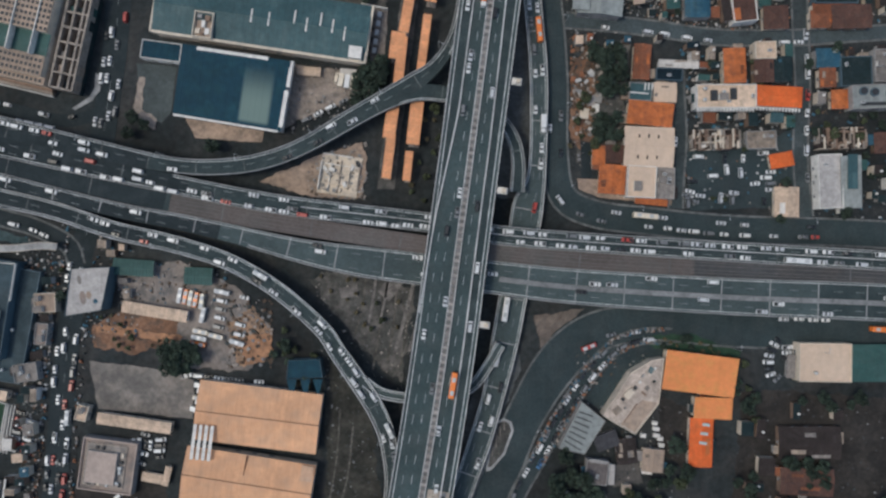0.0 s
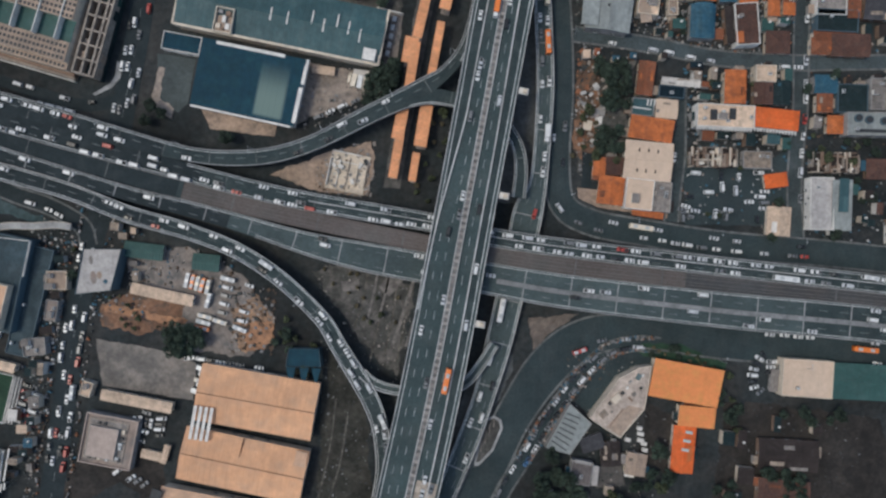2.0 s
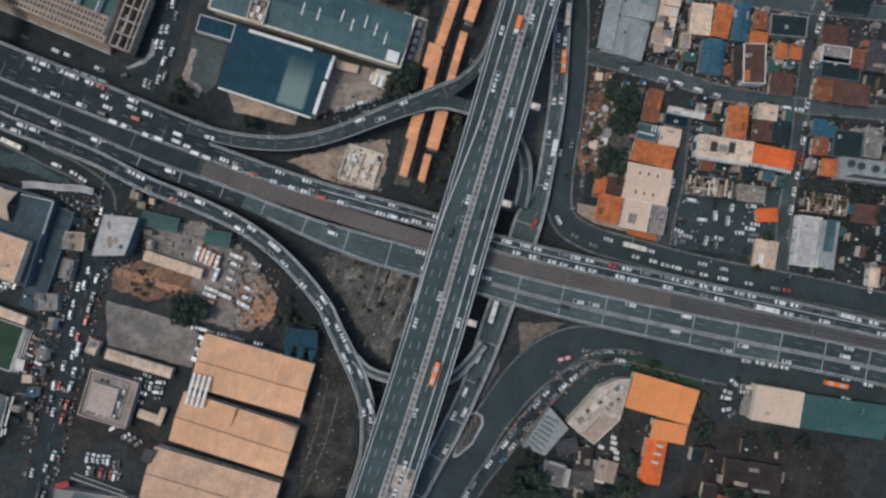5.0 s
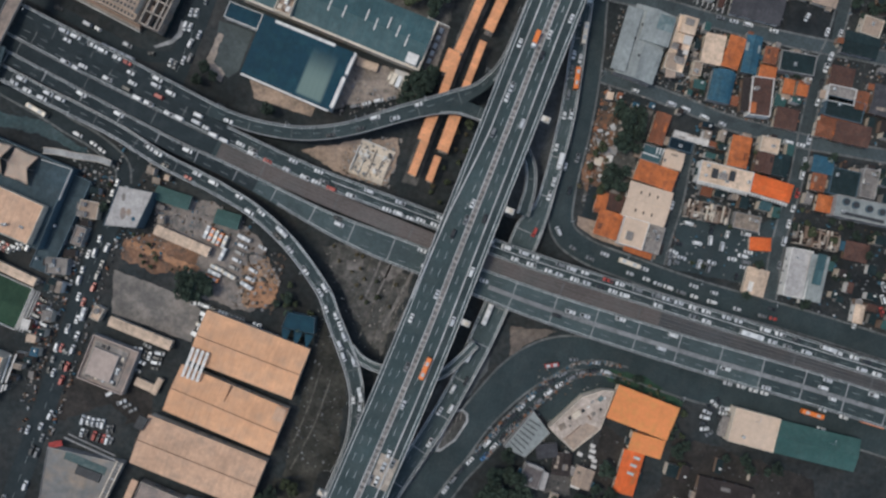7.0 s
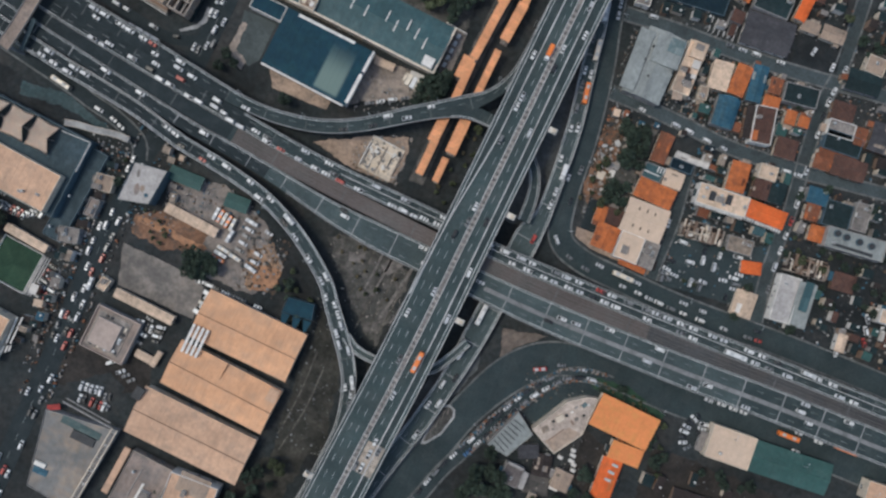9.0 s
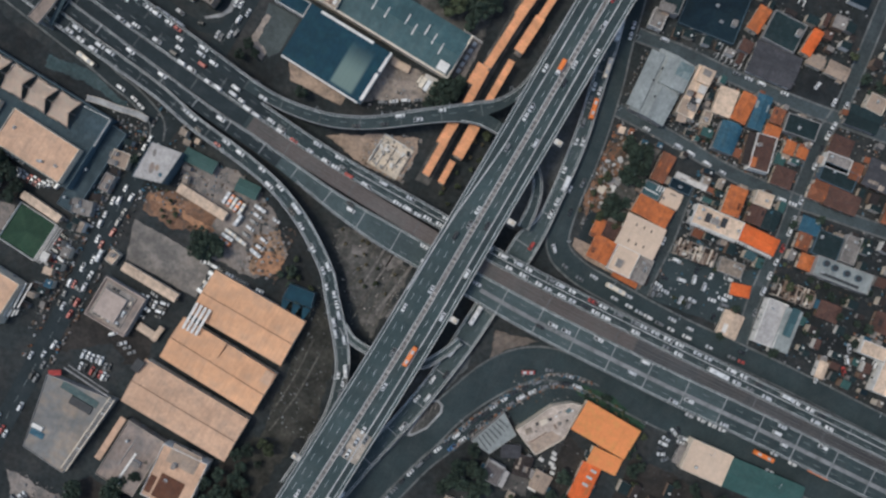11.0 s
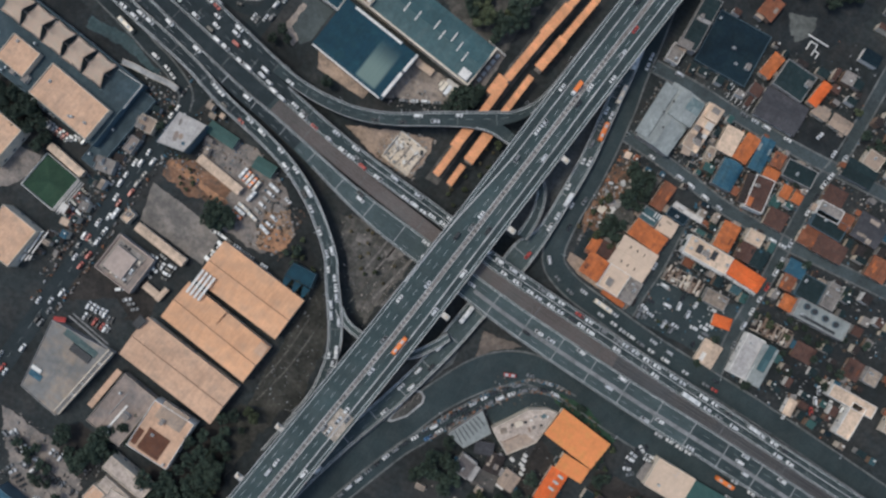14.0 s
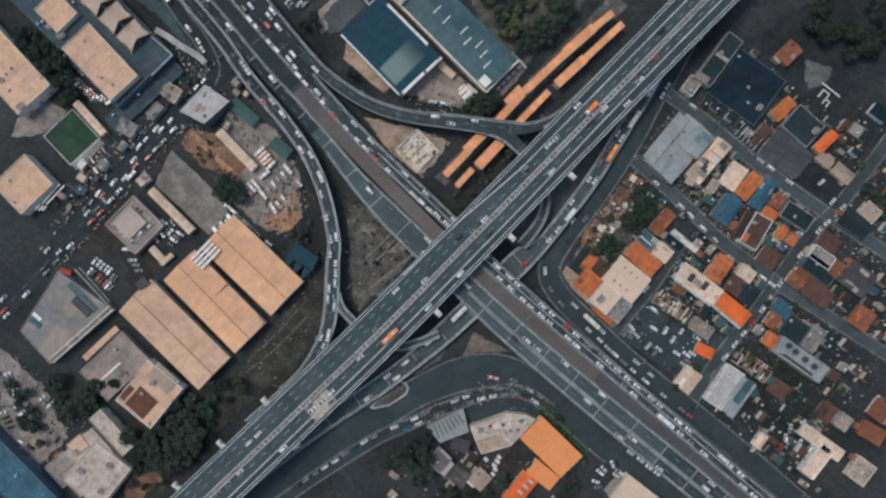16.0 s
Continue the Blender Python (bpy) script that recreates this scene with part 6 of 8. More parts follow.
for i in range(6):
    bm = bmesh.new()
    box(bm, -6.6 - 10.8 * i, -6.2 - 10.8 * i, 12, 60, 10, 14.8)
    part("fin_wall", bm, WALLS["white"], big)
# brown and dull bars: the shaded recess at the facade's foot, as colour
for y0, y1, h, c in ((-1.6, -0.1, 3.6, "brown"), (-2.6, -1.7, 2.8, "dim"), (-3.5, -3.1, 2.2, "white")):
    bm = bmesh.new()
    box(bm, -90, 1.2, y0, y1, 0, h)
    part("ledge", bm, WALLS[c], big)

# open concrete skeleton beside the apartment block
frame_block = thing("concrete_frame_block", pose(-183.7, 86.6, 0, 0, 0, -12.0), "unfinished concrete frame block with dark open cells", "building")
fr = random.Random(9)
FW, FD = 11.5, 46.2
bm = bmesh.new()
box(bm, 0, FW, 0, FD, 0, 3.5)
part("floor_slab", bm, ROOFS["slate"], frame_block)
for u in (0.0, FW * 0.36, FW * 0.72, FW - 0.9):
    bm = bmesh.new()
    box(bm, u, u + 0.9, 0.05, FD - 0.05, 3.5, 9.2)
    part("long_beam", bm, WALLS["dim"], frame_block)
v, k = 0.0, 0
while v < FD:
    bm = bmesh.new()
    box(bm, 0.05, FW - 0.05, v, v + 0.8, 3.5, 9.0)
    part("cross_beam", bm, WALLS["dim"], frame_block)
    for j in range(3):
        if fr.random() < 0.75:
            bm = bmesh.new()
            u, h = FW * 0.36 * j + 1.2, fr.uniform(4.2, 8.0)
            box(bm, u, u + FW * 0.36 - 1.8, v + 1.1, v + 1.1 + fr.uniform(2, 5.0), 3.5, h)
            part("cell_roof", bm, ROOFS[fr.choice(("slate", "green", "ash", "umber", "slate", "dusty"))], frame_block)
    v += 7.1

# roof fittings of single buildings
def on_top(name, x, y, w, d, a, z, h, material, label, category):
    bm = bmesh.new()
    box(bm, -w / 2, w / 2, -d / 2, d / 2, 0, h, 0, min(0.05, h / 3))
    plain(name, bm, material, label, category, m=pose(*set_out(x, y, z + h), z, 0, 0, a))


for i in range(4):
    t = thing("slat_canopy", pose(-112.1 + 2.6 * (i - 1.5), -76.3 - 0.25 * (i - 1.5), 0, 0, 0, -7), "narrow white canopy strip beside the warehouses", "canopy", "canopy strips")
    bm = bmesh.new()
    box(bm, -0.75, 0.75, -8, 8, 9.5, 9.75, 0, 0.05)
    part("roof_strip", bm, WALLS["white"], t)
    for yy in (-7, 0, 7):
        bm = bmesh.new()
        tube(bm, (0, yy, 0), (0, yy, 9.5), 0.1, 0.1, 6)
        part("post", bm, STEEL, t)
bm = bmesh.new()
for (xa, ya), (xb, yb) in (((-215.0, 6.4), (-198.3, 5.3)), ((-198.3, 5.3), (-200.9, -11.9))):
    n = Vector((yb - ya, xa - xb)).normalized() * 0.3
    prism(bm, [(xa, ya), (xa + n.x, ya + n.y), (xb + n.x, yb + n.y), (xb, yb)], 7.38, 8.6)
plain("terrace_wall", bm, WALLS["white"], "white low wall round the podium corner", "wall")
foot_line = Line(level([(-216, 11, 3.6), (-208, 12.2, 3.6), (-198.1, 12.4, 3.6), (-188, 13.6, 3.4), (-180.5, 13.0, 3.0)], 5.2))
fb = thing("footbridge", Matrix.Identity(4), "curved pale concrete footbridge end", "footbridge")
bm = bmesh.new()
sweep(bm, foot_line, 1.7, -1.7, -0.5, 0)
part("deck", bm, CONCRETE, fb)
for o in (1.7, -1.55):
    bm = bmesh.new()
    sweep(bm, foot_line, o, o - 0.15, 0, 1.0)
    part("railing", bm, WALLS["cream"], fb)
for s in (4, 14, 24, 33):
    bm = bmesh.new()
    x, y, z = foot_line.point(s, 0)
    tube(bm, (x, y, 0), (x, y, z - 0.5), 0.4, 0.4, 10)
    part("pier", bm, CONCRETE, fb)
for x, y in ((-70.1, 118.4), (-64.7, 114.8), (-52.7, 114.2), (-47.3, 110.6), (-58.1, 117.2), (-82, 117.5), (-90, 119)):
    on_top("roof_vent", x, y, 0.7, 6.2, -8, 9.6, 1.0, WALLS["white"], "long white ridge vent on teal roof", "vent")
on_top("plant_room", -42.4, 102.0, 6.0, 5.4, -8, 8.8, 2.6, WALLS["white"], "white plant room on teal roof", "plant room")
pl = thing("plant_room", pose(-111.8, 114.4, 9.1, 0, 0, -8), "open-topped cream plant room with units on teal roof", "plant room")
for x0, x1, y0, y1 in ((-4.4, 4.4, -5.9, -5.5), (-4.4, 4.4, 5.5, 5.9), (-4.4, -4.0, -5.5, 5.5), (4.0, 4.4, -5.5, 5.5)):
    bm = bmesh.new()
    box(bm, x0, x1, y0, y1, -0.4, 2.4)
    part("wall", bm, WALLS["cream"], pl)
bm = bmesh.new()
box(bm, -4.0, 4.0, -5.5, 5.5, -0.4, 0.6)
part("floor_slab", bm, ROOFS["dusty"], pl)
for x, y, w, d, h, c in ((-2, 3.8, 2.2, 1.6, 1.6, "grey"), (1.6, 3.4, 2.4, 2.2, 1.2, "brown"), (0.2, 0.4, 1.6, 3.0, 1.8, "white"), (-2.4, -3.0, 2.2, 2.4, 1.0, "cream"), (2.2, -2.8, 2.0, 2.8, 1.4, "white"), (0, -4.2, 1.2, 1.2, 1.6, "brown")):
    bm = bmesh.new()
    box(bm, x - w / 2, x + w / 2, y - d / 2, y + d / 2, 0.6, 0.6 + h, 0, 0.06)
    part("unit", bm, WALLS[c], pl)
on_top("roof_light", 186.1, 47.6, 4.6, 16.0, 0, 6.75, 0.4, ROOFS["teal"], "long teal roof light on pale block", "roof light")
for x, y in ((191.4, 84.7), (196.5, 84.2), (203.7, 83.9), (210.4, 83.8)):
    bm = bmesh.new()
    tube(bm, (0, 0, 0), (0, 0, 0.9), 2.0, 2.0, 20)
    tube(bm, (0, 0, 0.9), (0, 0, 1.1), 1.6, 1.6, 20, 1)
    plain("roof_fan", bm, [WALLS["blue"], DARK], "large round roof fan housing", "fan", m=pose(*set_out(x, y, 7), 6.38))
for x, y in ((118.5, -68.7), (117.7, -72.8), (117.1, -77.1)):
    on_top("skylight", x, y, 3.4, 1.3, -8, 4.9, 0.9, SKYLIGHT, "narrow grey-green skylight on orange roof", "skylight")
for x, y in ((88.2, 64.1), (92.7, 64.1), (97.1, 63.7), (87.5, 54.5), (91.8, 54.2), (96.2, 54.1)):
    on_top("roof_vent", x, y, 0.5, 1.6, -2, 6.2, 0.7, DARK, "small dark vent on white roof", "vent")
for i, (x, y) in enumerate(((66, 140), (70, 132), (78, 150), (82, 138), (76, 142), (68, 148))):
    on_top("roof_vent", x, y, 0.9, 1.2, 0, 8.1, 1.2, DARK, "small dark vent on grey roof", "vent")

for x, y, w, d, a, z, h, c, label in ((-87.6, 105.0, 98.7, 1.1, -8.6, 6.9, 2.3, "cream", "long cream parapet of the factory"), (-36.2, 110.6, 1.0, 27.0, -8.6, 6.9, 2.3, "cream", "cream end parapet of the factory"), (-135.0, 125.6, 0.9, 27.0, -8.6, 6.9, 2.3, "cream", "cream end parapet of the factory"),
                                  (-98.6, 101.6, 33.0, 1.5, -8.4, 9.3, 1.3, "white", "white parapet of the navy hall"), (-75.4, 76.3, 1.9, 17.0, -9.3, 7.2, 1.9, "white", "white end parapet of the navy hall"), (-72.4, 92.2, 1.6, 12.0, -9.3, 7.4, 2.4, "white", "white end parapet of the navy hall"), (-102.2, 69.9, 48.8, 0.9, -9.3, 7.2, 1.2, "white", "white front parapet of the navy hall")):
    on_top("roof_parapet", x, y, w, d, a, z, h, WALLS[c], label, "parapet")
for i in range(5):
    on_top("air_unit", -31.9 - 0.62 * i, 121.5 - 4.2 * i, 1.8, 2.6, -10, 0.06, 1.7, FRAME, "white air handling unit in factory yard", "air unit")
    on_top("air_unit", -34.6 - 0.62 * i, 119.5 - 4.4 * i, 1.2, 1.4, -10, 0.06, 1.3, DARK, "dark cooling unit in factory yard", "air unit")
on_top("yard_wall", -34.3, 125.3, 12.6, 0.5, -11.5, 0.0, 2.4, WALLS["white"], "pale wall across the yard end", "wall")

# white louvre blades beside the pale hall
for (xa, ya), (xb, yb) in (((-212.8, -111.8), (-211.7, -97.1)), ((-210.6, -111.2), (-209.5, -96.6)), ((-208.5, -110.6), (-207.4, -95.6)), ((-206.4, -110.1), (-204.6, -94.5)), ((-211.8, -117.3), (-211.1, -113.0)), ((-209.8, -116.6), (-209.2, -112.2)), ((-207.7, -115.4), (-207.2, -111.4)), ((-206.0, -114.1), (-205.7, -110.9))):
    blade = thing("louvre_blade", pose(xa, ya, 0, 0, 0, math.degrees(math.atan2(yb - ya, xb - xa))), "long white louvre blade on posts beside a hall", "louvre", "louvre blades")
    reach = math.hypot(xb - xa, yb - ya)
    bm = bmesh.new()
    box(bm, 0, reach, -0.4, 0.4, 5.0, 5.2, 0, 0.04)
    part("blade", bm, WALLS["white"], blade)
    for u in (0.4, reach - 0.4):
        bm = bmesh.new()
        tube(bm, (u, 0, 0), (u, 0, 5.0), 0.09, 0.09, 6)
        part("post", bm, STEEL, blade)

# gantry rails along the warehouse end and seams over the roofs
rails = thing("gantry_rail", pose(-59.6, -57.6, 0, 0, 0, -96.6), "pair of pale gantry rails on posts beside the warehouse", "rail")
for o in (-0.9, 0.9):
    bm = bmesh.new()
    box(bm, 0, 24.5, o - 0.17, o + 0.17, 6.0, 6.4, 0, 0.04)
    part("rail_beam", bm, WALLS["cream"], rails)
    for i in range(5):
        bm = bmesh.new()
        tube(bm, (0.6 + i * 5.8, o, 0), (0.6 + i * 5.8, o, 6.0), 0.12, 0.12, 6)
        part("post", bm, STEEL, rails)
on_top("roof_seam", -92.9, -88.2, 0.3, 11.6, -10.5, 7.7, 0.75, ROOFS["brownsheet"], "dark seam across tan roof slope", "roof seam")
on_top("roof_step", -64.6, -91.5, 5.6, 8.6, -8.8, 7.6, 0.6, ROOFS["paletan"], "darker sheet at the roof's end", "roof sheet")

# serrated white parapets along the south edges of two houses
for x0, y0, n, a, z in ((114.9, 76.6, 18, 0.1, 6.6), (142.9, 77.6, 14, -3.0, 5.2)):
    edge = thing("serrated_parapet", pose(x0, y0, z, 0, 0, a), "white serrated parapet fins along house edge", "parapet")
    for i in range(n):
        bm = bmesh.new()
        prism(bm, [(i * 1.5, 0.4), (i * 1.5 + 0.35, -1.3), (i * 1.5 + 0.75, -1.3), (i * 1.5 + 1.0, 0.4)], 0, 0.5)
        part("fin", bm, WALLS["white"], edge)
on_top("roof_hatch", 122.5, 82.6, 3.2, 5.0, 0, 6.9, 0.7, DARK, "dark louvred hatch on cream roof", "hatch")
on_top("roof_hatch", 131.5, 83.4, 3.0, 5.4, 0, 6.9, 0.7, DARK, "dark louvred hatch on cream roof", "hatch")
for x, y, w, d, a, z, h, c, label in ((61.9, 138.7, 8.0, 33.4, -2.4, 8.9, 0.3, "grey", "long raised sheet along grey roof"), (76.2, 147.3, 15.6, 15.4, -3.0, 8.9, 0.55, "grey", "blue-grey raised sheet on grey roof"), (79.6, 151.2, 8.4, 8.0, -3.0, 9.46, 0.2, "fadedteal", "dull teal sheet on grey roof")):
    on_top("roof_sheet", x, y, w, d, a, z, h, ROOFS[c], label, "roof sheet")
for x, y, w, d, a, h, c in ((91.6, 153.5, 8.0, 9.0, -2, 1.6, "cream"), (87.6, 131.5, 5.4, 13.0, 8, 0.3, "dusty"), (92.6, 146.0, 4.0, 4.6, -2, 1.0, "white"), (88.6, 142.0, 3.6, 3.0, -2, 0.9, "brownsheet"), (93.0, 139.5, 2.4, 2.4, -2, 1.2, "white")):
    on_top("roof_deck", x, y, w, d, a, 6.4, h, ROOFS[c], "pale roof deck among rooftop clutter", "roof deck")
house(101.3, 133.5, 4.6, 7.5, 2.9, 4.6, "flat", "dusty", "cream", 2, "narrow pale annex with roof clutter")
on_top("roof_patch", 133.4, 120.5, 3.6, 5.4, 6.8, 6.2, 0.2, ROOFS["orange"], "orange sheet in the corner of a brown roof", "roof sheet")
racks = thing("rack_frames", pose(*set_out(100.9, 170.2, 3), 0, 0, 0, -4), "rows of pale metal frames in a dark yard", "racks")
for i in range(6):
    for j in range(2):
        bm = bmesh.new()
        box(bm, -7.4 + i * 2.8, -7.1 + i * 2.8, -4.6 + j * 5.0, -1.2 + j * 5.0, 2.6, 2.85)
        box(bm, -7.3 + i * 2.8, -7.2 + i * 2.8, -4.4 + j * 5.0, -4.3 + j * 5.0, 0, 2.6)
        box(bm, -7.3 + i * 2.8, -7.2 + i * 2.8, -1.5 + j * 5.0, -1.4 + j * 5.0, 0, 2.6)
        part("frame_bar", bm, WALLS["white"], racks)
on_top("roof_slot", 201.5, 79.0, 22.0, 1.6, 1.0, 6.38, 0.3, DARK, "long dark slot along blue-grey roof", "roof slot")
on_top("roof_hatch", 90.8, 137.0, 4.2, 7.0, -4, 6.4, 0.5, DARK, "dark open light well in cream roof", "hatch")

# conveyor bridge along the grey industrial block
conv = thing("conveyor_bridge", pose(-138.4, -134.9, 0, 0, 0, -101.7), "long pale conveyor bridge on trestles", "conveyor")
for o in (-1.5, 1.5):
    bm = bmesh.new()
    box(bm, 0, 47.0, o - 0.3, o + 0.3, 5.8, 6.5, 0, 0.05)
    part("gallery_beam", bm, WALLS["cream"], conv)
for i in range(28):
    bm = bmesh.new()
    box(bm, 0.5 + i * 47.0 / 28, 1.1 + i * 47.0 / 28, -1.2, 1.2, 5.85, 6.15)
    part("rung", bm, WALLS["grey"], conv)
for i in range(5):
    bm = bmesh.new()
    box(bm, 2 + i * 7.8, 2.5 + i * 7.8, -1.6, 1.6, 4.4, 5.8)
    part("trestle", bm, STEEL, conv)

on_top("roof_sheet", -155.4, -139.6, 23.0, 4.2, -8.1, 4.55, 0.14, mat("teal_patch_roof", (0.06, 0.095, 0.095), 0.8, 0.7, 0.1, 0.25, stain=(0.10, 0.125, 0.12)), "weathered teal sheet along stained roof edge", "roof sheet")
on_top("roof_vent", -152.7, -144.5, 13.3, 4.6, -6.9, 4.5, 0.9, DARK, "long dark louvred vent on stained roof", "vent")
on_top("roof_sheet", -168.6, -168.0, 8.2, 3.6, -5.1, 4.55, 0.2, ROOFS["blue"], "dark blue sheet on stained roof", "roof sheet")
on_top("stair_head", -169.8, -164.6, 6.4, 2.4, -4.0, 4.5, 1.0, WALLS["white"], "small white stair head on stained roof", "stair head")
on_top("roof_pipe", -154.8, -131.9, 29.2, 0.7, -10.0, 5.0, 0.5, WALLS["grey"], "pale pipe along roof edge", "pipe")
on_top("roof_pipe", -154.5, -129.6, 26.7, 0.5, -11.0, 5.0, 0.4, WALLS["grey"], "pale pipe along roof edge", "pipe")
on_top("awning", -172.9, -134.0, 7.0, 3.0, 24.6, 4.0, 0.2, PAINTED_RED, "faded red awning strip beside grey block", "awning")
on_top("roof_strip", -130.7, -154.8, 26.6, 3.6, -100.0, 4.42, 0.7, ROOFS["paletan"], "long pale orange strip roof on low block", "roof strip")
on_top("roof_strip", -116.7, -167.2, 21.0, 1.3, -101.5, 4.42, 0.5, WALLS["white"], "thin white strip roof on low block", "roof strip")
on_top("roof_strip", -119.4, -158.0, 17.1, 0.5, -101.5, 4.42, 0.4, WALLS["grey"], "thin grey strip roof on low block", "roof strip")
on_top("roof_sheet", 60.1, 196.8, 8.6, 2.3, 3.0, 6.85, 0.2, WALLS["grey"], "pale sheet across dark strip roof", "roof sheet")
on_top("roof_sheet", 57.6, 180.2, 9.0, 5.0, 3.0, 6.85, 0.2, ROOFS["ash"], "grey sheet at the end of dark strip roof", "roof sheet")
rack = thing("pipe_rack", pose(*set_out(123.0, 216.0, 1), 0, 0, 0, -2), "white pipe frames standing on dark ground", "rack")
for x0, x1, y0, y1 in ((-7.0, 6.5, 4.6, 5.3), (-4.0, -3.3, -3.0, 2.6), (-4.0, 1.0, 2.0, 2.6), (0.4, 1.0, -4.6, 2.0), (0.4, 4.0, -1.6, -1.0), (3.4, 4.0, -5.0, -1.0)):
    bm = bmesh.new()
    box(bm, x0, x1, y0, y1, 0.9, 1.5, 0, 0.06)
    part("frame_bar", bm, WALLS["white"], rack)
    bm = bmesh.new()
    for q in (0.1, 0.9):
        px, py = x0 + (x1 - x0) * q, y0 + (y1 - y0) * q
        tube(bm, (px, py, 0), (px, py, 0.9), 0.08, 0.08, 8)
    part("post", bm, STEEL, rack)
for k in range(3):
    on_top("roof_bar", 91.3 + 1.6 * k, 87.2, 0.6, 3.4, -5.2, 4.6, 0.35, WALLS["white"], "white bar on small teal roof", "roof bar")
on_top("roof_bar", 88.6, 84.2, 8.6, 0.6, -5.2, 4.6, 0.35, WALLS["white"], "white bar on small teal roof", "roof bar")
on_top("scrap_sheet", 63.5, 75.2, 4.2, 4.8, -6.0, 0.4, 1.0, WALLS["cream"], "pale cream sheet over a scrap heap", "sheet")
on_top("scrap_sheet", 68.7, 77.7, 3.3, 4.2, -4.0, 0.4, 1.2, WALLS["white"], "white sheet over a scrap heap", "sheet")
on_top("scrap_sheet", 69.3, 81.9, 4.8, 3.2, -8.0, 0.4, 1.2, WALLS["grey"], "grey sheet over a scrap heap", "sheet")
on_top("roof_bar", 69.2, -85.6, 8.1, 1.5, -8.5, 5.0, 0.3, WALLS["grey"], "pale strip along mauve-grey roof", "roof bar")
for x, y in ((95.8, -68.6), (96.4, -71.2), (96.6, -74.3), (98.3, -75.8), (98.8, -78.8), (83.7, -75.4), (90.4, -74.3)):
    on_top("storage_box", x, y, 3.0 - 0.2 * (int(x) % 4), 1.8, -10, 0.03, 1.5, WALLS["white"], "white storage box in the dark yard", "box")
on_top("roof_hatch", -131.8, -111.9, 6.8, 4.8, 75.6, 8.4, 1.0, DARK, "dark square hatch at warehouse gable", "hatch")
on_top("roof_covering", -90.3, -167.4, 14.0, 13.6, -4.8, 8.42, 0.25, ROOFS["brownsheet"], "square brown sheet covering on pale roof", "roof sheet")
on_top("roof_covering", -100.5, -168.0, 3.6, 9.6, -4.2, 8.42, 0.22, ROOFS["brownsheet"], "long brown sheet covering on pale roof", "roof sheet")
# the roof's shaded end, put on as a duller sheet
on_top("roof_covering", -88.8, -148.8, 17.1, 10.7, -4.7, 8.42, 0.2, ROOFS["dusty"], "duller pinkish strip coloured as the roof's shaded side", "roof sheet")

# ---- small sheds and lean-tos packed between the houses ----
STREETS = [(ln, 3.6) for ln in (s1_line, s1b_line, s4_line, s2_line)] + [(g1_line, 7.0), (g2_line, 9.5), (g3_line, 7.5), (g4_line, 4.5), (g5_line, 5), (kerb_line, 5), (bow_line, 5), (east_line, 6), (main_line, 15), (sw_line, 5), (nw_line, 6), (north_line, 6), (south_line, 10)]


def is_free(x, y, r):
    for ln, half in STREETS:
        if np.min(np.hypot(ln.p[:, 0] - x, ln.p[:, 1] - y)) < half + r:
            return False
    for fx, fy, w, d, a in FOOT:
        dx, dy = x - fx, y - fy
        u, v = abs(dx * math.cos(a) + dy * math.sin(a)), abs(-dx * math.sin(a) + dy * math.cos(a))
        if u < w / 2 + r and v < d / 2 + r:
            return False
    return True


def lean_to(x, y, w, d, a, h, cover, seed):
    t = thing("lean_to", pose(x, y, 0, 0, 0, a), {"umber": "low blackish brown lean-to roof", "slate": "low dark roofed lean-to between houses", "ash": "low grey sheet roofed lean-to", "rust": "low rusty roofed lean-to between houses", "redbrown": "low red-brown roofed lean-to", "blue": "low blue sheet roofed lean-to",
                                              "cream": "low cream roofed lean-to between houses", "dusty": "low dusty pinkish roofed lean-to", "mix": "low patched roof lean-to between houses", "green": "low green roofed lean-to between houses", "white": "low white roofed lean-to between houses", "orange": "low orange roofed lean-to", "vivid": "low bright orange roofed lean-to", "teal": "low teal sheet roofed lean-to", "deepblue": "low dark blue roofed lean-to"}[cover], "shed", "lean-tos between houses")
    FOOT.append((x, y, w, d, math.radians(a)))
    bm = bmesh.new()
    box(bm, -w / 2 + 0.2, w / 2 - 0.2, -d / 2 + 0.2, d / 2 - 0.2, 0, h - 0.25)
    part("wall", bm, WALLS[("cream", "grey", "brown", "white")[seed % 4]], t)
    bm = bmesh.new()
    ribbed(bm, [(-w / 2, -d / 2, h - 0.12), (w / 2, -d / 2, h - 0.12), (w / 2, d / 2, h + 0.3), (-w / 2, d / 2, h + 0.3)], 0.14, 1.2)
    part("roof", bm, ROOFS[cover], t)
    if seed % 3 == 0:
        bm = bmesh.new()
        tube(bm, (0, 0, 0), (0, 0, 0.9), 0.55, 0.55, 10)
        tube(bm, (0, 0, 0.9), (0, 0, 1.1), 0.55, 0.15, 10)
        part("water_tank", bm, WALLS["white"], t, "", pose(w * 0.2, -d * 0.15, h + 0.06))


def infill(x0, x1, y0, y1, count, covers, seed, turn=0.0, big=7.0):
    rnd = random.Random(seed)
    made = 0
    for _ in range(count * 30):
        w, d = rnd.uniform(2.6, big), rnd.uniform(2.6, big)
        x, y = rnd.uniform(x0, x1), rnd.uniform(y0, y1)
        if is_free(x, y, max(w, d) * 0.5):
            lean_to(x, y, w, d, turn + rnd.uniform(-4, 4) + rnd.choice((0, 90)), rnd.uniform(2.6, 5.5), rnd.choice(covers), rnd.randrange(9))
            made += 1
            if made >= count:
                return


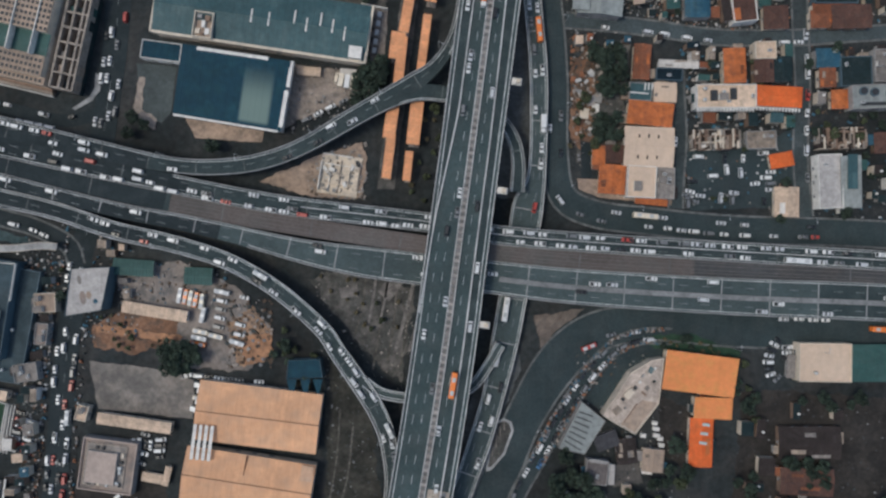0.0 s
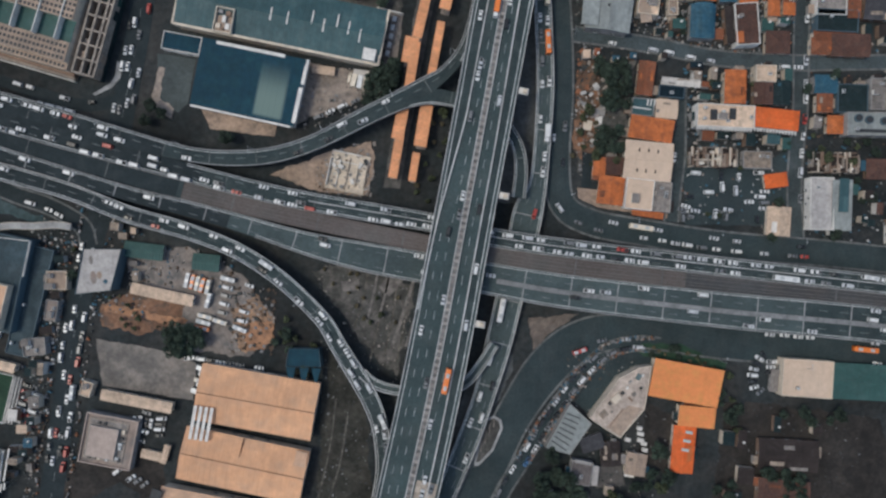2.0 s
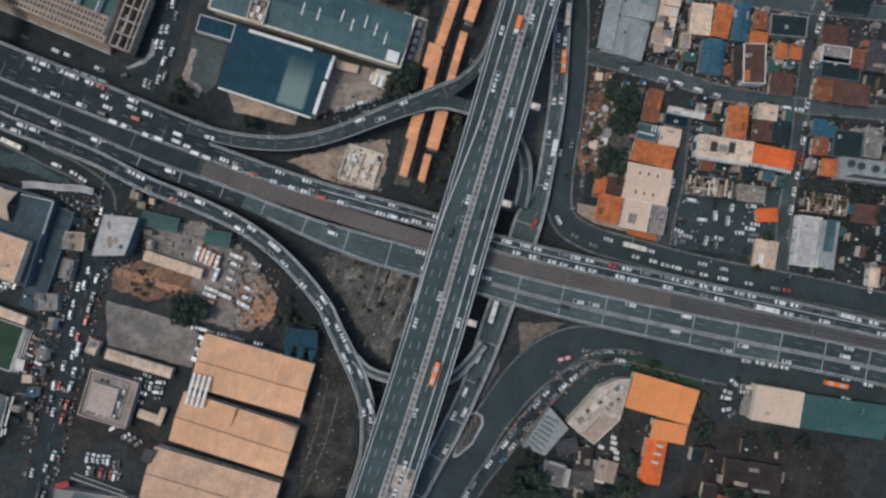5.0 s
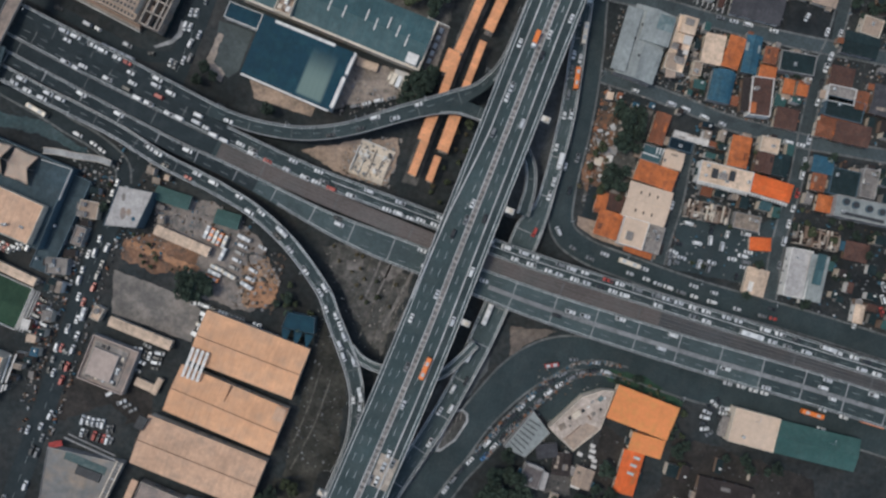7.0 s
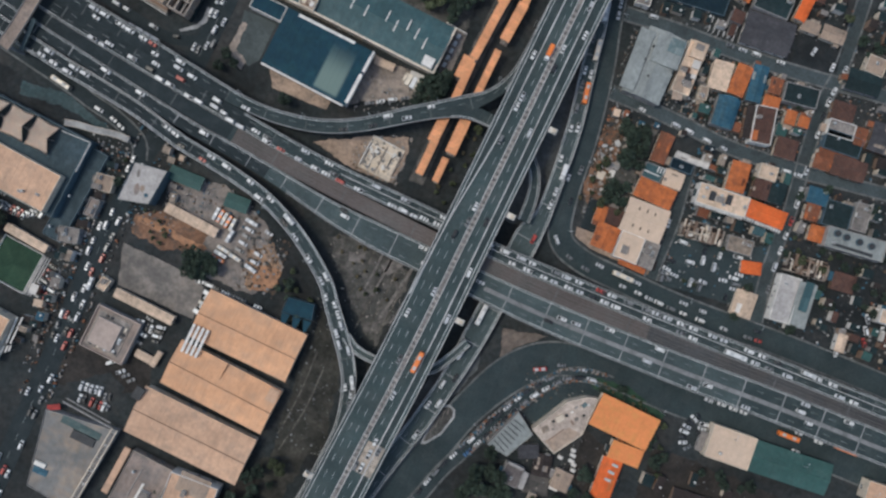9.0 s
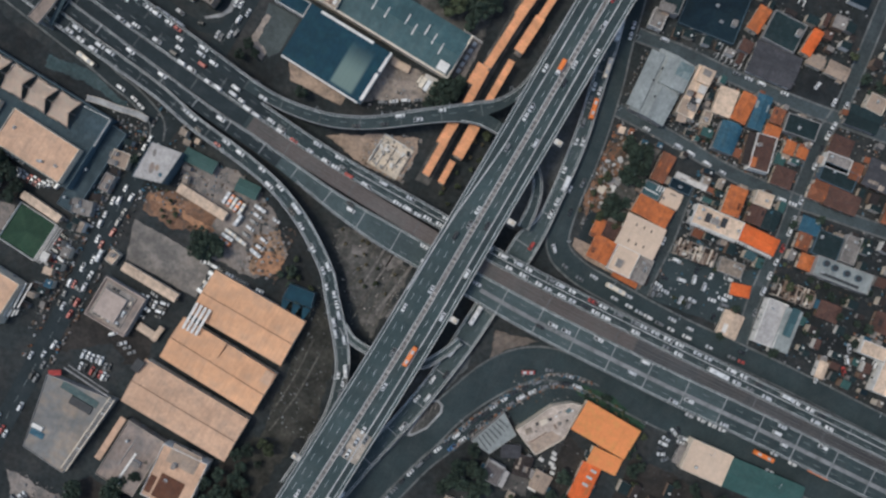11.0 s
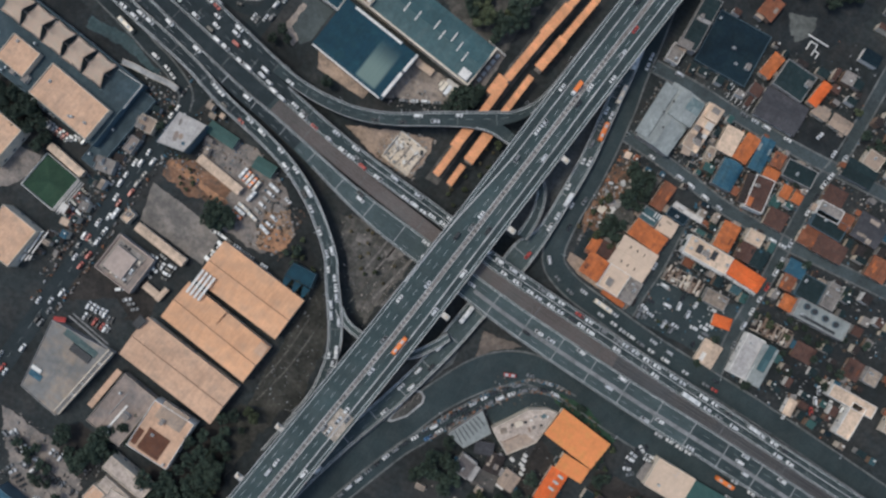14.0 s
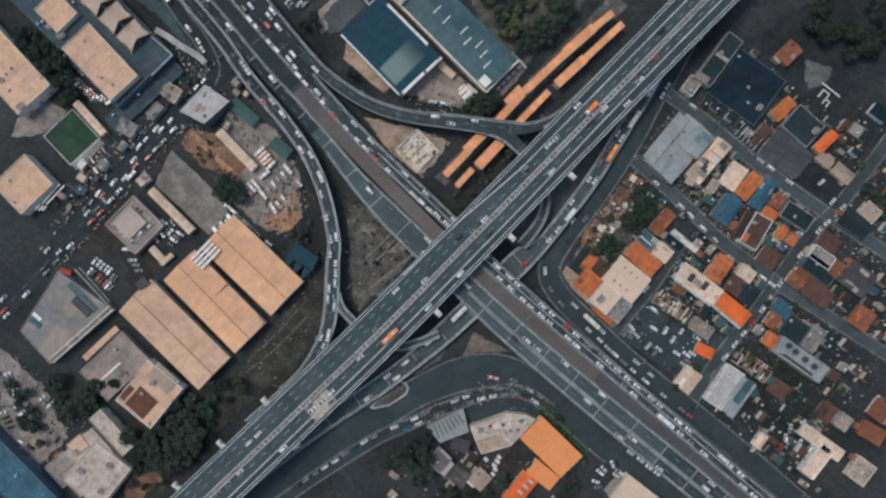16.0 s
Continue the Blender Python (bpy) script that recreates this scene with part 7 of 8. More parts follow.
FOOT.append((154, 173.0, 26, 16, 0.0))
FOOT.append((112, 232, 34, 40, 0.0))
DIM = ("slate", "slate", "ash", "deepblue", "blue", "mix", "rust", "teal", "green")
BRIGHT = ("rust", "cream", "blue", "slate", "mix", "ash", "umber", "white", "redbrown")
infill(92, 160, 114, 157, 26, DIM, 1)
infill(168, 245, 116, 160, 22, ("slate", "redbrown", "slate", "mix", "ash", "umber", "blue"), 2)
infill(110, 160, 66, 107, 22, DIM, 3)
infill(168, 245, 24, 108, 30, ("slate", "ash", "slate", "mix", "redbrown", "umber", "green"), 4, big=6)
infill(60, 104, 106, 113, 5, BRIGHT, 5, big=4)
infill(56, 160, 166, 214, 24, ("slate", "slate", "ash", "umber", "slate", "redbrown"), 6, big=8)
infill(168, 250, 168, 215, 24, ("slate", "slate", "ash", "umber", "green", "redbrown"), 7, big=8)
infill(136, 205, -112, -54, 8, ("umber", "slate"), 8, big=9)
infill(-174, -146, -18, 28, 8, ("mix", "ash", "cream"), 9, big=5)
infill(-205, -184, -44, 0, 16, ("mix", "ash", "slate", "slate", "mix", "umber"), 14, 8, 6.5)
infill(-205, -190, -110, -20, 14, BRIGHT, 10, big=6)
infill(50, 110, -125, -98, 8, ("ash", "mix", "slate", "umber"), 11, big=6)
infill(210, 270, -30, 30, 14, DIM, 13, big=8)
infill(143, 195, 200, 262, 10, ("slate", "slate", "deepblue", "umber", "redbrown"), 15, 0, 12)

# ---- loose heaps, crates and rubble ----
BITS = [mat("rubble_pale", (0.30, 0.265, 0.235), 0.9, 2, 0.3, 0.3), mat("rubble_rust", (0.10, 0.07, 0.05), 0.9, 2, 0.3, 0.3), mat("rubble_grey", (0.20, 0.20, 0.20), 0.9, 2, 0.3, 0.3), mat("rubble_dark", (0.05, 0.055, 0.055), 0.9, 2, 0.3, 0.3), mat("rubble_blue", (0.05, 0.12, 0.17), 0.9, 2, 0.3, 0.3), mat("rubble_white", (0.46, 0.45, 0.43), 0.85, 2, 0.3, 0.2), mat("rubble_orange", (0.25, 0.11, 0.06), 0.9, 2, 0.3, 0.3)]


def rubble(name, label, x0, x1, y0, y1, count, mix, lo, hi, seed, z=0.0, clear=True):
    """A strewn lot of broken slabs, crates and heaps."""
    rnd = random.Random(seed)
    bm = bmesh.new()
    made = 0
    for _ in range(count * 8):
        x, y = rnd.uniform(x0, x1), rnd.uniform(y0, y1)
        if clear and not is_free(x, y, 0.3):
            continue
        s, a = rnd.uniform(lo, hi) * rnd.uniform(0.6, 1.0), rnd.uniform(0, 3.14)
        l, b, h = s, s * rnd.uniform(0.35, 1.0), s * rnd.uniform(0.15, 0.7)
        pts = [(x + u * l * math.cos(a) - v * b * math.sin(a), y + u * l * math.sin(a) + v * b * math.cos(a)) for u, v in ((-0.5, -0.5), (0.5, -0.45), (0.45, 0.5), (-0.4, 0.5))]
        prism(bm, pts, z, z + h + 0.05, rnd.choice(mix))
        made += 1
        if made >= count:
            break
    ob = plain(name, bm, BITS, label, "rubble", "stuff")
    return ob


rubble("rubble", "bright heaps of scrap, sheets and timber", 56, 72, 66, 96, 120, (5, 0, 6, 0, 1, 2, 1), 0.8, 3.4, 40, 0.05)
rubble("rubble", "brown heaps of timber and scrap", 55, 71, 78, 112, 150, (1, 1, 6, 3, 1, 0), 0.6, 3.0, 41, 0.05)
rubble("rubble", "heaps of broken slabs, timber and crates", 56, 84, 50, 112, 190, (0, 2, 1, 2, 3, 3), 0.5, 1.9, 1, 0.04)
rubble("rubble", "strewn rubble and timber on sandy soil", -104, -82, -44, -12, 200, (0, 1, 1, 2, 3), 0.5, 2.4, 2, 0.1)
rubble("rubble", "scrap and crates about the yard", -160, -104, -14, 6, 130, (0, 2, 3, 4, 1), 0.5, 1.8, 3, 0.06)
rubble("rubble", "yard clutter between the houses", 110, 160, 68, 106, 110, (0, 2, 2, 3, 4), 0.6, 2.2, 4, 0.05)
rubble("rubble", "yard clutter between the houses", 168, 240, 26, 108, 150, (2, 3, 3, 1, 4, 3), 0.6, 2.2, 5, 0.0)
rubble("rubble", "yard clutter between the houses", 56, 160, 114, 158, 420, (0, 2, 2, 3, 1), 0.4, 1.5, 6, 0.0)
rubble("rubble", "yard clutter between the houses", 168, 245, 116, 210, 380, (0, 2, 3, 1), 0.4, 1.6, 7, 0.0)
rubble("rubble", "yard clutter beneath dark trees", 56, 160, 166, 214, 160, (0, 2, 3, 3), 0.4, 1.5, 8, 0.0)
rubble("rubble", "broken concrete and soil heaps beneath the ramp", -62, -38, 34, 62, 120, (0, 0, 2, 2), 0.5, 2.2, 9, 0.05)
rubble("rubble", "stones and litter among dry scrub", -64, -16, -54, 2, 220, (2, 3, 3, 0), 0.3, 1.1, 10, 0.05)
rubble("rubble", "stones and litter on scrub verge", -58, -32, -116, -44, 160, (2, 3, 3), 0.3, 1.2, 11, 0.05)
rubble("rubble", "litter and stalls along the street", -200, -146, -30, 30, 160, (0, 2, 3, 4), 0.4, 1.6, 12, 0.0)
rubble("rubble", "stalls and crates along the busy street", -200, -186, -120, -30, 110, (0, 2, 3, 1), 0.4, 1.8, 13, 0.0)
rubble("rubble", "gravel heaps and crates in the yard", -170, -110, -236, -194, 220, (0, 0, 2, 3), 0.4, 1.8, 14, 0.05)
rubble("rubble", "pallets and scrap beside the factory", -76, -40, 66, 98, 120, (0, 0, 2, 3), 0.4, 1.7, 15, 0.05)
rubble("rubble", "stalls and goods along the parking lane", 60, 100, -74, -30, 130, (0, 2, 3, 1), 0.4, 1.5, 18, 0.2, False)
rubble("rubble", "garden clutter below dark trees", 56, 116, -125, -62, 170, (0, 2, 3, 3), 0.4, 1.4, 16, 0.0)
rubble("rubble", "garden clutter behind the halls", 134, 206, -118, -54, 90, (3, 3, 3, 2), 0.4, 1.4, 17, 0.0)

rubble("rubble", "washing lines, tanks and crates between the houses", 92, 162, 112, 158, 240, (5, 5, 4, 6, 0, 3, 2), 0.5, 1.7, 30, 0.0)
rubble("rubble", "tanks, sheets and crates between the houses", 168, 250, 24, 160, 190, (5, 4, 2, 6, 0, 3, 2), 0.5, 1.8, 31, 0.0)
rubble("rubble", "sheets and crates round the parking lot", 108, 163, 30, 108, 80, (5, 4, 0, 2, 6), 0.5, 1.6, 32, 0.06)
rubble("rubble", "carts and crates in dark yards", 96, 250, 160, 235, 120, (5, 4, 2, 3, 0, 6), 0.5, 1.6, 33, 0.0)
rubble("rubble", "carts and stalls along the busy street", -204, -186, -100, 10, 150, (5, 0, 2, 4, 3, 6), 0.5, 1.7, 34, 0.0)
rubble("rubble", "broken blocks round the half-built block", -66, -40, 36, 58, 120, (0, 0, 5, 2, 1), 0.4, 1.6, 35, 0.06)



def strew(name, label, line, s0, s1, offs, count, mix, lo, hi, seed, z):
    """Small goods, carts and two-wheelers standing along a lane."""
    rnd = random.Random(seed)
    bm = bmesh.new()
    for _ in range(count):
        x, y, _z = line.point(rnd.uniform(s0, s1), rnd.choice(offs) + rnd.uniform(-0.7, 0.7))
        l, b, a = rnd.uniform(lo, hi), rnd.uniform(lo, hi) * 0.5, rnd.uniform(0, 3.14)
        c, d = math.cos(a), math.sin(a)
        prism(bm, [(x + u * l * c - v * b * d, y + u * l * d + v * b * c) for u, v in ((-0.5, -0.5), (0.5, -0.4), (0.45, 0.5), (-0.4, 0.5))], z, z + rnd.uniform(0.5, 1.3), rnd.choice(mix))
    plain(name, bm, BITS, label, "goods", "stuff")


strew("street_goods", "stalls, carts and two-wheelers packed along the lane", kerb_line, 4, 95, (-3.4, 3.3, -2.6, 2.5), 330, (1, 2, 2, 3, 0, 6, 4), 0.7, 1.9, 70, 0.15)
strew("street_goods", "stalls and carts along the busy street", g3_line, 150, 330, (-7.5, 7.2, -8.4, 8.3), 220, (1, 2, 3, 0, 6, 4, 5), 0.7, 1.9, 71, 0.1)

# half-built block beside the ramp: broken walls round open rooms
half = thing("half_built_block", pose(*set_out(-50.5, 46.5, 2), 0, 0, 0, -9), "half-built pale concrete block with open rooms", "building")
bm = bmesh.new()
box(bm, -9.5, 9.5, -9.5, 9.5, 0, 0.6)
part("floor_slab", bm, WALLS["cream"], half)
hr = random.Random(77)
for i in range(5):
    for j in range(2):
        bm = bmesh.new()
        u = -9.2 + i * 4.5
        if j:
            box(bm, u, u + 0.5, -9.2 + hr.uniform(0, 4), 9.2 - hr.uniform(0, 4), 0.6, hr.uniform(1.3, 2.6))
        else:
            box(bm, -9.2 + hr.uniform(0, 5), 9.2 - hr.uniform(0, 5), u, u + 0.5, 0.6, hr.uniform(1.3, 2.6))
        part("wall", bm, WALLS[hr.choice(("cream", "white", "cream", "dim"))], half)
for i in range(10):
    bm = bmesh.new()
    s = hr.uniform(0.6, 1.6)
    box(bm, -s, s, -s * 0.6, s * 0.6, 0.6, 0.6 + hr.uniform(0.5, 2.4), 0, 0.07)
    part("debris", bm, hr.choice([WALLS["white"], WALLS["grey"], DARK, WALLS["cream"]]), half, "", pose(hr.uniform(-8, 8), hr.uniform(-8, 8), 0, 0, 0, hr.uniform(0, 180)))

# ---- trees ----
LEAVES = [mat("leaves_dark", (0.030, 0.044, 0.032), 0.8, 1.2, 0.3, 0.45, each=0.25, spec=0.2), mat("leaves_olive", (0.055, 0.066, 0.036), 0.8, 1.2, 0.3, 0.45, each=0.25, spec=0.2),
          mat("leaves_dry", (0.090, 0.078, 0.048), 0.85, 1.2, 0.3, 0.4, each=0.25, spec=0.2)]
BARK = mat("bark", (0.10, 0.075, 0.055), 0.95, 4, 0.6, 0.35)
TREES = {}


def grow_tree(kind, m, label):
    """A tapered trunk with limbs, and a crown of leaf sprays gathered in uneven clumps."""
    rnd = random.Random(100 + kind)
    r, h = ((3.2, 7.5), (4.2, 9.0), (2.3, 5.5), (3.6, 8.0), (1.6, 3.2))[kind]
    t = thing("tree", m, label, "tree")
    bm = bmesh.new()
    tube(bm, (0, 0, 0), (0.15, 0.1, h * 0.55), 0.28 + r * 0.03, 0.16, 9)
    clumps = []
    for i in range(9):
        a, d = rnd.uniform(0, 6.283), r * math.sqrt(rnd.random()) * 0.75
        c = Vector((math.cos(a) * d, math.sin(a) * d, h * rnd.uniform(0.62, 0.92)))
        clumps.append((c, r * rnd.uniform(0.32, 0.55)))
        tube(bm, (0.1, 0.06, h * rnd.uniform(0.3, 0.5)), c, 0.11, 0.04, 5)
    part("trunk", bm, BARK, t)
    verts, faces = [], []
    for c, cr in clumps:
        for _ in range(75):
            v = Vector((rnd.gauss(0, 1), rnd.gauss(0, 1), rnd.gauss(0, 1))).normalized() * cr * rnd.uniform(0.55, 1.08)
            v.z *= 0.7
            p = c + v
            s = rnd.uniform(0.22, 0.5)
            n = (v.normalized() + Vector((rnd.uniform(-0.8, 0.8), rnd.uniform(-0.8, 0.8), rnd.uniform(0, 0.9)))).normalized()
            q = n.to_track_quat("Z", "Y").to_matrix()
            b = len(verts)
            for x, y, z in ((-1, -0.6, -0.1), (0, -0.9, 0.12), (1, -0.4, -0.15), (0.8, 0.7, 0.05), (-0.2, 1, -0.2), (-0.9, 0.5, 0.1)):
                verts.append(p + q @ Vector((x, y, z)) * s)
            faces.append(tuple(range(b, b + 6)))
    me = bpy.data.meshes.new("crown")
    me.from_pydata(verts, [], faces)
    me.materials.append(LEAVES[(0, 0, 1, 1, 2)[kind]])
    tagged(part("crown", me, None, t), kind="stuff")
    return t


def tree(x, y, kind, size=1.0, z=0.0):
    rnd = random.Random(round(x * 13 + y * 7))
    m = pose(x, y, z, 0, 0, rnd.uniform(0, 360)) @ Matrix.Diagonal((size, size, size * rnd.uniform(0.85, 1.1), 1))
    label = ("dark leafy tree with a spreading crown", "large dark leafy tree with uneven crown", "small olive-green tree with thin crown", "olive-green leafy tree with open crown", "low dry shrub of dusty leaves")[kind]
    if kind not in TREES:
        TREES[kind] = grow_tree(kind, m, label)
        return
    c = copy_thing(TREES[kind], m)
    c.matrix_basis = m


def grove(pts, count, kinds, lo=0.7, hi=1.25, seed=1):
    """Trees strewn over a plan, kept apart."""
    rnd = random.Random(seed)
    xs, ys = [p[0] for p in pts], [p[1] for p in pts]
    put, tries = [], 0
    while len(put) < count and tries < count * 40:
        tries += 1
        x, y = rnd.uniform(min(xs), max(xs)), rnd.uniform(min(ys), max(ys))
        inside = False
        for i in range(len(pts)):
            (xa, ya), (xb, yb) = pts[i], pts[i - 1]
            if (ya > y) != (yb > y) and x < (xb - xa) * (y - ya) / (yb - ya) + xa:
                inside = not inside
        if inside and all((x - a) ** 2 + (y - b) ** 2 > 9 for a, b in put):
            put.append((x, y))
            tree(x, y, rnd.choice(kinds), rnd.uniform(lo, hi))


def thicket(pts, count, kinds, lo, hi, seed, label="dense thicket of dark leafy trees"):
    """Trees too close to tell apart, joined crown by crown."""
    for k in (0, 1, 2, 3, 4):
        if k not in TREES:
            return
    rnd = random.Random(seed)
    xs, ys = [p[0] for p in pts], [p[1] for p in pts]
    put, tries, co, faces, slots, base = [], 0, [], [], [], 0
    while len(put) < count and tries < count * 40:
        tries += 1
        x, y = rnd.uniform(min(xs), max(xs)), rnd.uniform(min(ys), max(ys))
        inside = False
        for i in range(len(pts)):
            (xa, ya), (xb, yb) = pts[i], pts[i - 1]
            if (ya > y) != (yb > y) and x < (xb - xa) * (y - ya) / (yb - ya) + xa:
                inside = not inside
        if not inside or any((x - a) ** 2 + (y - b) ** 2 < 9 for a, b in put):
            continue
        put.append((x, y))
        size, turn, kind = rnd.uniform(lo, hi), rnd.uniform(0, 6.283), rnd.choice(kinds)
        for ob in TREES[kind].children:
            me = ob.data
            v = np.empty(len(me.vertices) * 3)
            me.vertices.foreach_get("co", v)
            v = v.reshape(-1, 3) * size
            c, s = math.cos(turn), math.sin(turn)
            co.append(np.stack([x + v[:, 0] * c - v[:, 1] * s, y + v[:, 0] * s + v[:, 1] * c, v[:, 2]], 1))
            for poly in me.polygons:
                faces.append([base + i for i in poly.vertices])
                slots.append({"trunk": 2}.get(ob.name.split(".")[0], 0 if kind < 2 else 1))
            base += len(v)
    me = bpy.data.meshes.new("tree_thicket")
    me.from_pydata(np.concatenate(co).tolist(), [], faces)
    for m in (LEAVES[0], LEAVES[1], BARK):
        me.materials.append(m)
    me.polygons.foreach_set("material_index", slots)
    tagged(new("tree_thicket", me), label, "trees", "", "stuff")


grove([(50, -82), (62, -84), (66, -112), (44, -112)], 14, (0, 1), 0.8, 1.2, seed=30)
tree(-109, 59.8, 1, 0.95)
grove([(66, 106), (82, 106), (83, 84), (70, 83), (72, 94)], 14, (0, 1, 0), 0.8, 1.15, seed=63)
grove([(69, 74), (80, 76), (81, 62), (70, 64)], 9, (0, 1, 0), 0.7, 1.0, seed=64)
tree(-146.4, 73.7, 0, 1.0), tree(-142, 70, 0, 0.8), tree(-149, 66, 1, 0.8)
grove([(-134.7, -36.0), (-128.6, -32.3), (-119.1, -32.6), (-113.2, -39.5), (-121.3, -44.4), (-132.9, -44.3)], 11, (0, 1), 0.9, 1.25, seed=21)
grove([(-42, 80), (-31, 86), (-28, 97), (-34, 104), (-43, 93)], 12, (0, 1, 0), seed=2)
grove([(56, 60), (70, 50), (84, 62), (66, 80), (57, 96)], 12, (2, 3, 4), 0.5, 0.9, seed=4)
grove([(101.5, -62), (111, -64), (111.8, -100), (80.4, -114), (60, -100), (76, -101), (100, -94)], 16, (0, 1, 3), 0.7, 1.1, seed=5)
grove([(94, -30.5), (112, -29.5), (134, -37), (133, -39), (110, -34.2), (96, -33)], 16, (2, 4, 0, 4), 0.4, 0.65, seed=61)
grove([(136, -56), (205, -56), (205, -62), (136, -62)], 7, (0, 1), 0.6, 1.0, seed=6)
grove([(132, -40), (146, -35), (146, -95), (134, -100)], 10, (0, 2), 0.6, 1.0, seed=8)
grove([(-62, 0), (-50, 2), (-22, -3), (-24, -30), (-40, -24)], 14, (4, 2, 4), 0.4, 0.8, seed=12)
grove([(-78, -20), (-62, -36), (-56, -60), (-72, -50), (-82, -42)], 14, (4, 2, 0), 0.5, 1.0, seed=13)
grove([(-22, 36), (-10, 33), (-4, 60), (-6, 110), (-12, 110), (-14, 60)], 12, (4, 2, 3), 0.5, 0.9, seed=14)
grove([(-164, -18), (-150, -20), (-130, -32), (-160, -36)], 10, (4, 2), 0.4, 0.8, seed=15)
grove([(112, 100), (160, 104), (160, 96), (112, 92)], 8, (0, 2), 0.5, 0.8, seed=17)
grove([(168, 100), (200, 100), (200, 30), (168, 30)], 14, (0, 2, 3), 0.5, 0.8, seed=18)
grove([(110, 104), (160, 105), (160, 24), (110, 32)], 10, (0, 2), 0.5, 0.8, seed=19)
grove([(94, 112), (94, 158), (160, 156), (160, 114)], 12, (0, 2, 3), 0.5, 0.8, seed=20)
grove([(-186, 10), (-172, 2), (-168, -2), (-180, -14)], 6, (0, 2), 0.6, 0.9, seed=22)
grove([(-122, -178), (-100, -150), (-92, -160), (-112, -196)], 8, (0, 1), 0.6, 1.0, seed=23)
grove([(-65.8, -220.7), (-71.2, -205.8), (-68.1, -190.4), (-55.2, -188.0), (-46.8, -199.2)], 8, (0, 2, 4), 0.6, 1.0, seed=43)
grove([(-166.7, -204.3), (-148.8, -202.6), (-120.0, -219.1), (-128.0, -228.0), (-148.7, -220.1)], 10, (0, 1, 0), 0.7, 1.0, seed=45)
grove([(-79.4, -198.9), (-72.8, -188.1), (-73.1, -195.6), (-75.4, -200.2)], 5, (0, 1), 0.7, 1.0, seed=46)
grove([(168, 26), (232, 26), (236, 108), (168, 106)], 22, (0, 1, 0, 2), 0.5, 0.85, seed=50)


thicket([(138, -84), (205, -84), (205, -120), (132, -120)], 20, (0, 1, 0), 0.8, 1.2, 7)
thicket([(-81, 142), (-23.5, 205), (-29, 155), (-30, 122), (-48, 132), (-62, 136)], 46, (1, 3, 2, 1, 0), 0.9, 1.5, 9)
thicket([(82, 248), (98, 282), (138, 272), (130, 248), (116, 236), (102, 232)], 22, (0, 1, 0), 1.0, 1.5, 10)
thicket([(-60, -122), (-63, -150), (-69, -183), (-72, -215), (-52, -206), (-46, -151), (-40, -118)], 26, (0, 1, 3, 4), 0.6, 1.15, 11)
thicket([(160, 200), (240, 200), (240, 178), (172, 178)], 20, (0, 1, 3), 0.6, 1.0, 16)
thicket([(-89.3, -185.8), (-76.2, -152.6), (-63.2, -132.7), (-49.9, -156.3), (-44.0, -173.8), (-50.6, -190.4), (-71.7, -197.4), (-82.0, -193.5)], 30, (0, 1, 0), 0.9, 1.4, 41)
thicket([(-144.3, -189.0), (-132.1, -179.9), (-109.3, -184.7), (-115.4, -192.2), (-119.1, -206.7), (-134.2, -200.4)], 16, (0, 1, 0), 0.9, 1.3, 42)
thicket([(-287.3, -37.8), (-268.7, -31.3), (-252.6, -31.0), (-232.5, -43.9), (-232.5, -55.6), (-247.1, -57.8), (-266.7, -47.5)], 22, (0, 1, 0), 0.9, 1.3, 44)

# ---- vehicles ----
def car_paint(name, col):
    return mat("paint_" + name, col, 0.32, 2.0, 0.4, 0.08, bump=0.02, spec=0.5)


PAINTS = {"white": car_paint("white", (0.66, 0.66, 0.645)), "silver": car_paint("silver", (0.50, 0.51, 0.52)), "grey": car_paint("grey", (0.16, 0.165, 0.17)), "black": car_paint("black", (0.022, 0.023, 0.026)),
          "red": car_paint("red", (0.36, 0.05, 0.038)), "orange": car_paint("orange", (0.75, 0.20, 0.04)), "blue": car_paint("blue", (0.05, 0.13, 0.26)), "green": car_paint("green", (0.05, 0.24, 0.14)), "cream": car_paint("cream", (0.68, 0.60, 0.48))}
TYRE = mat("tyre", (0.02, 0.02, 0.02), 0.9, 6, 1, 0.2)
FLEET = {}


def loft(bm, sections):
    """A closed body through rings of points, given ring by ring."""
    rings = [[bm.verts.new(p) for p in ring] for ring in sections]
    k = len(rings[0])
    for r, q in zip(rings, rings[1:]):
        for i in range(k):
            bm.faces.new((r[i], r[(i + 1) % k], q[(i + 1) % k], q[i]))
    bm.faces.new(rings[0][::-1]), bm.faces.new(rings[-1])
    bmesh.ops.recalc_face_normals(bm, faces=bm.faces)


def ring(x0, x1, half, z, cut=0.25):
    return [(x0 + cut, -half, z), (x1 - cut, -half, z), (x1, -half + cut, z), (x1, half - cut, z), (x1 - cut, half, z), (x0 + cut, half, z), (x0, half - cut, z), (x0, -half + cut, z)]


def wheels(t, places, r):
    for x, y in places:
        bm = bmesh.new()
        tube(bm, (0, -y, 0), (0, y, 0), 0.07, 0.07, 6, 1)
        for o in (-y, y):
            tube(bm, (0, o - 0.11, 0), (0, o + 0.11, 0), r, r, 12)
            tube(bm, (0, o - 0.125, 0), (0, o + 0.125, 0), r * 0.55, r * 0.55, 10, 1)
        part("axle", bm, [TYRE, STEEL], t, "", pose(x, 0, r))


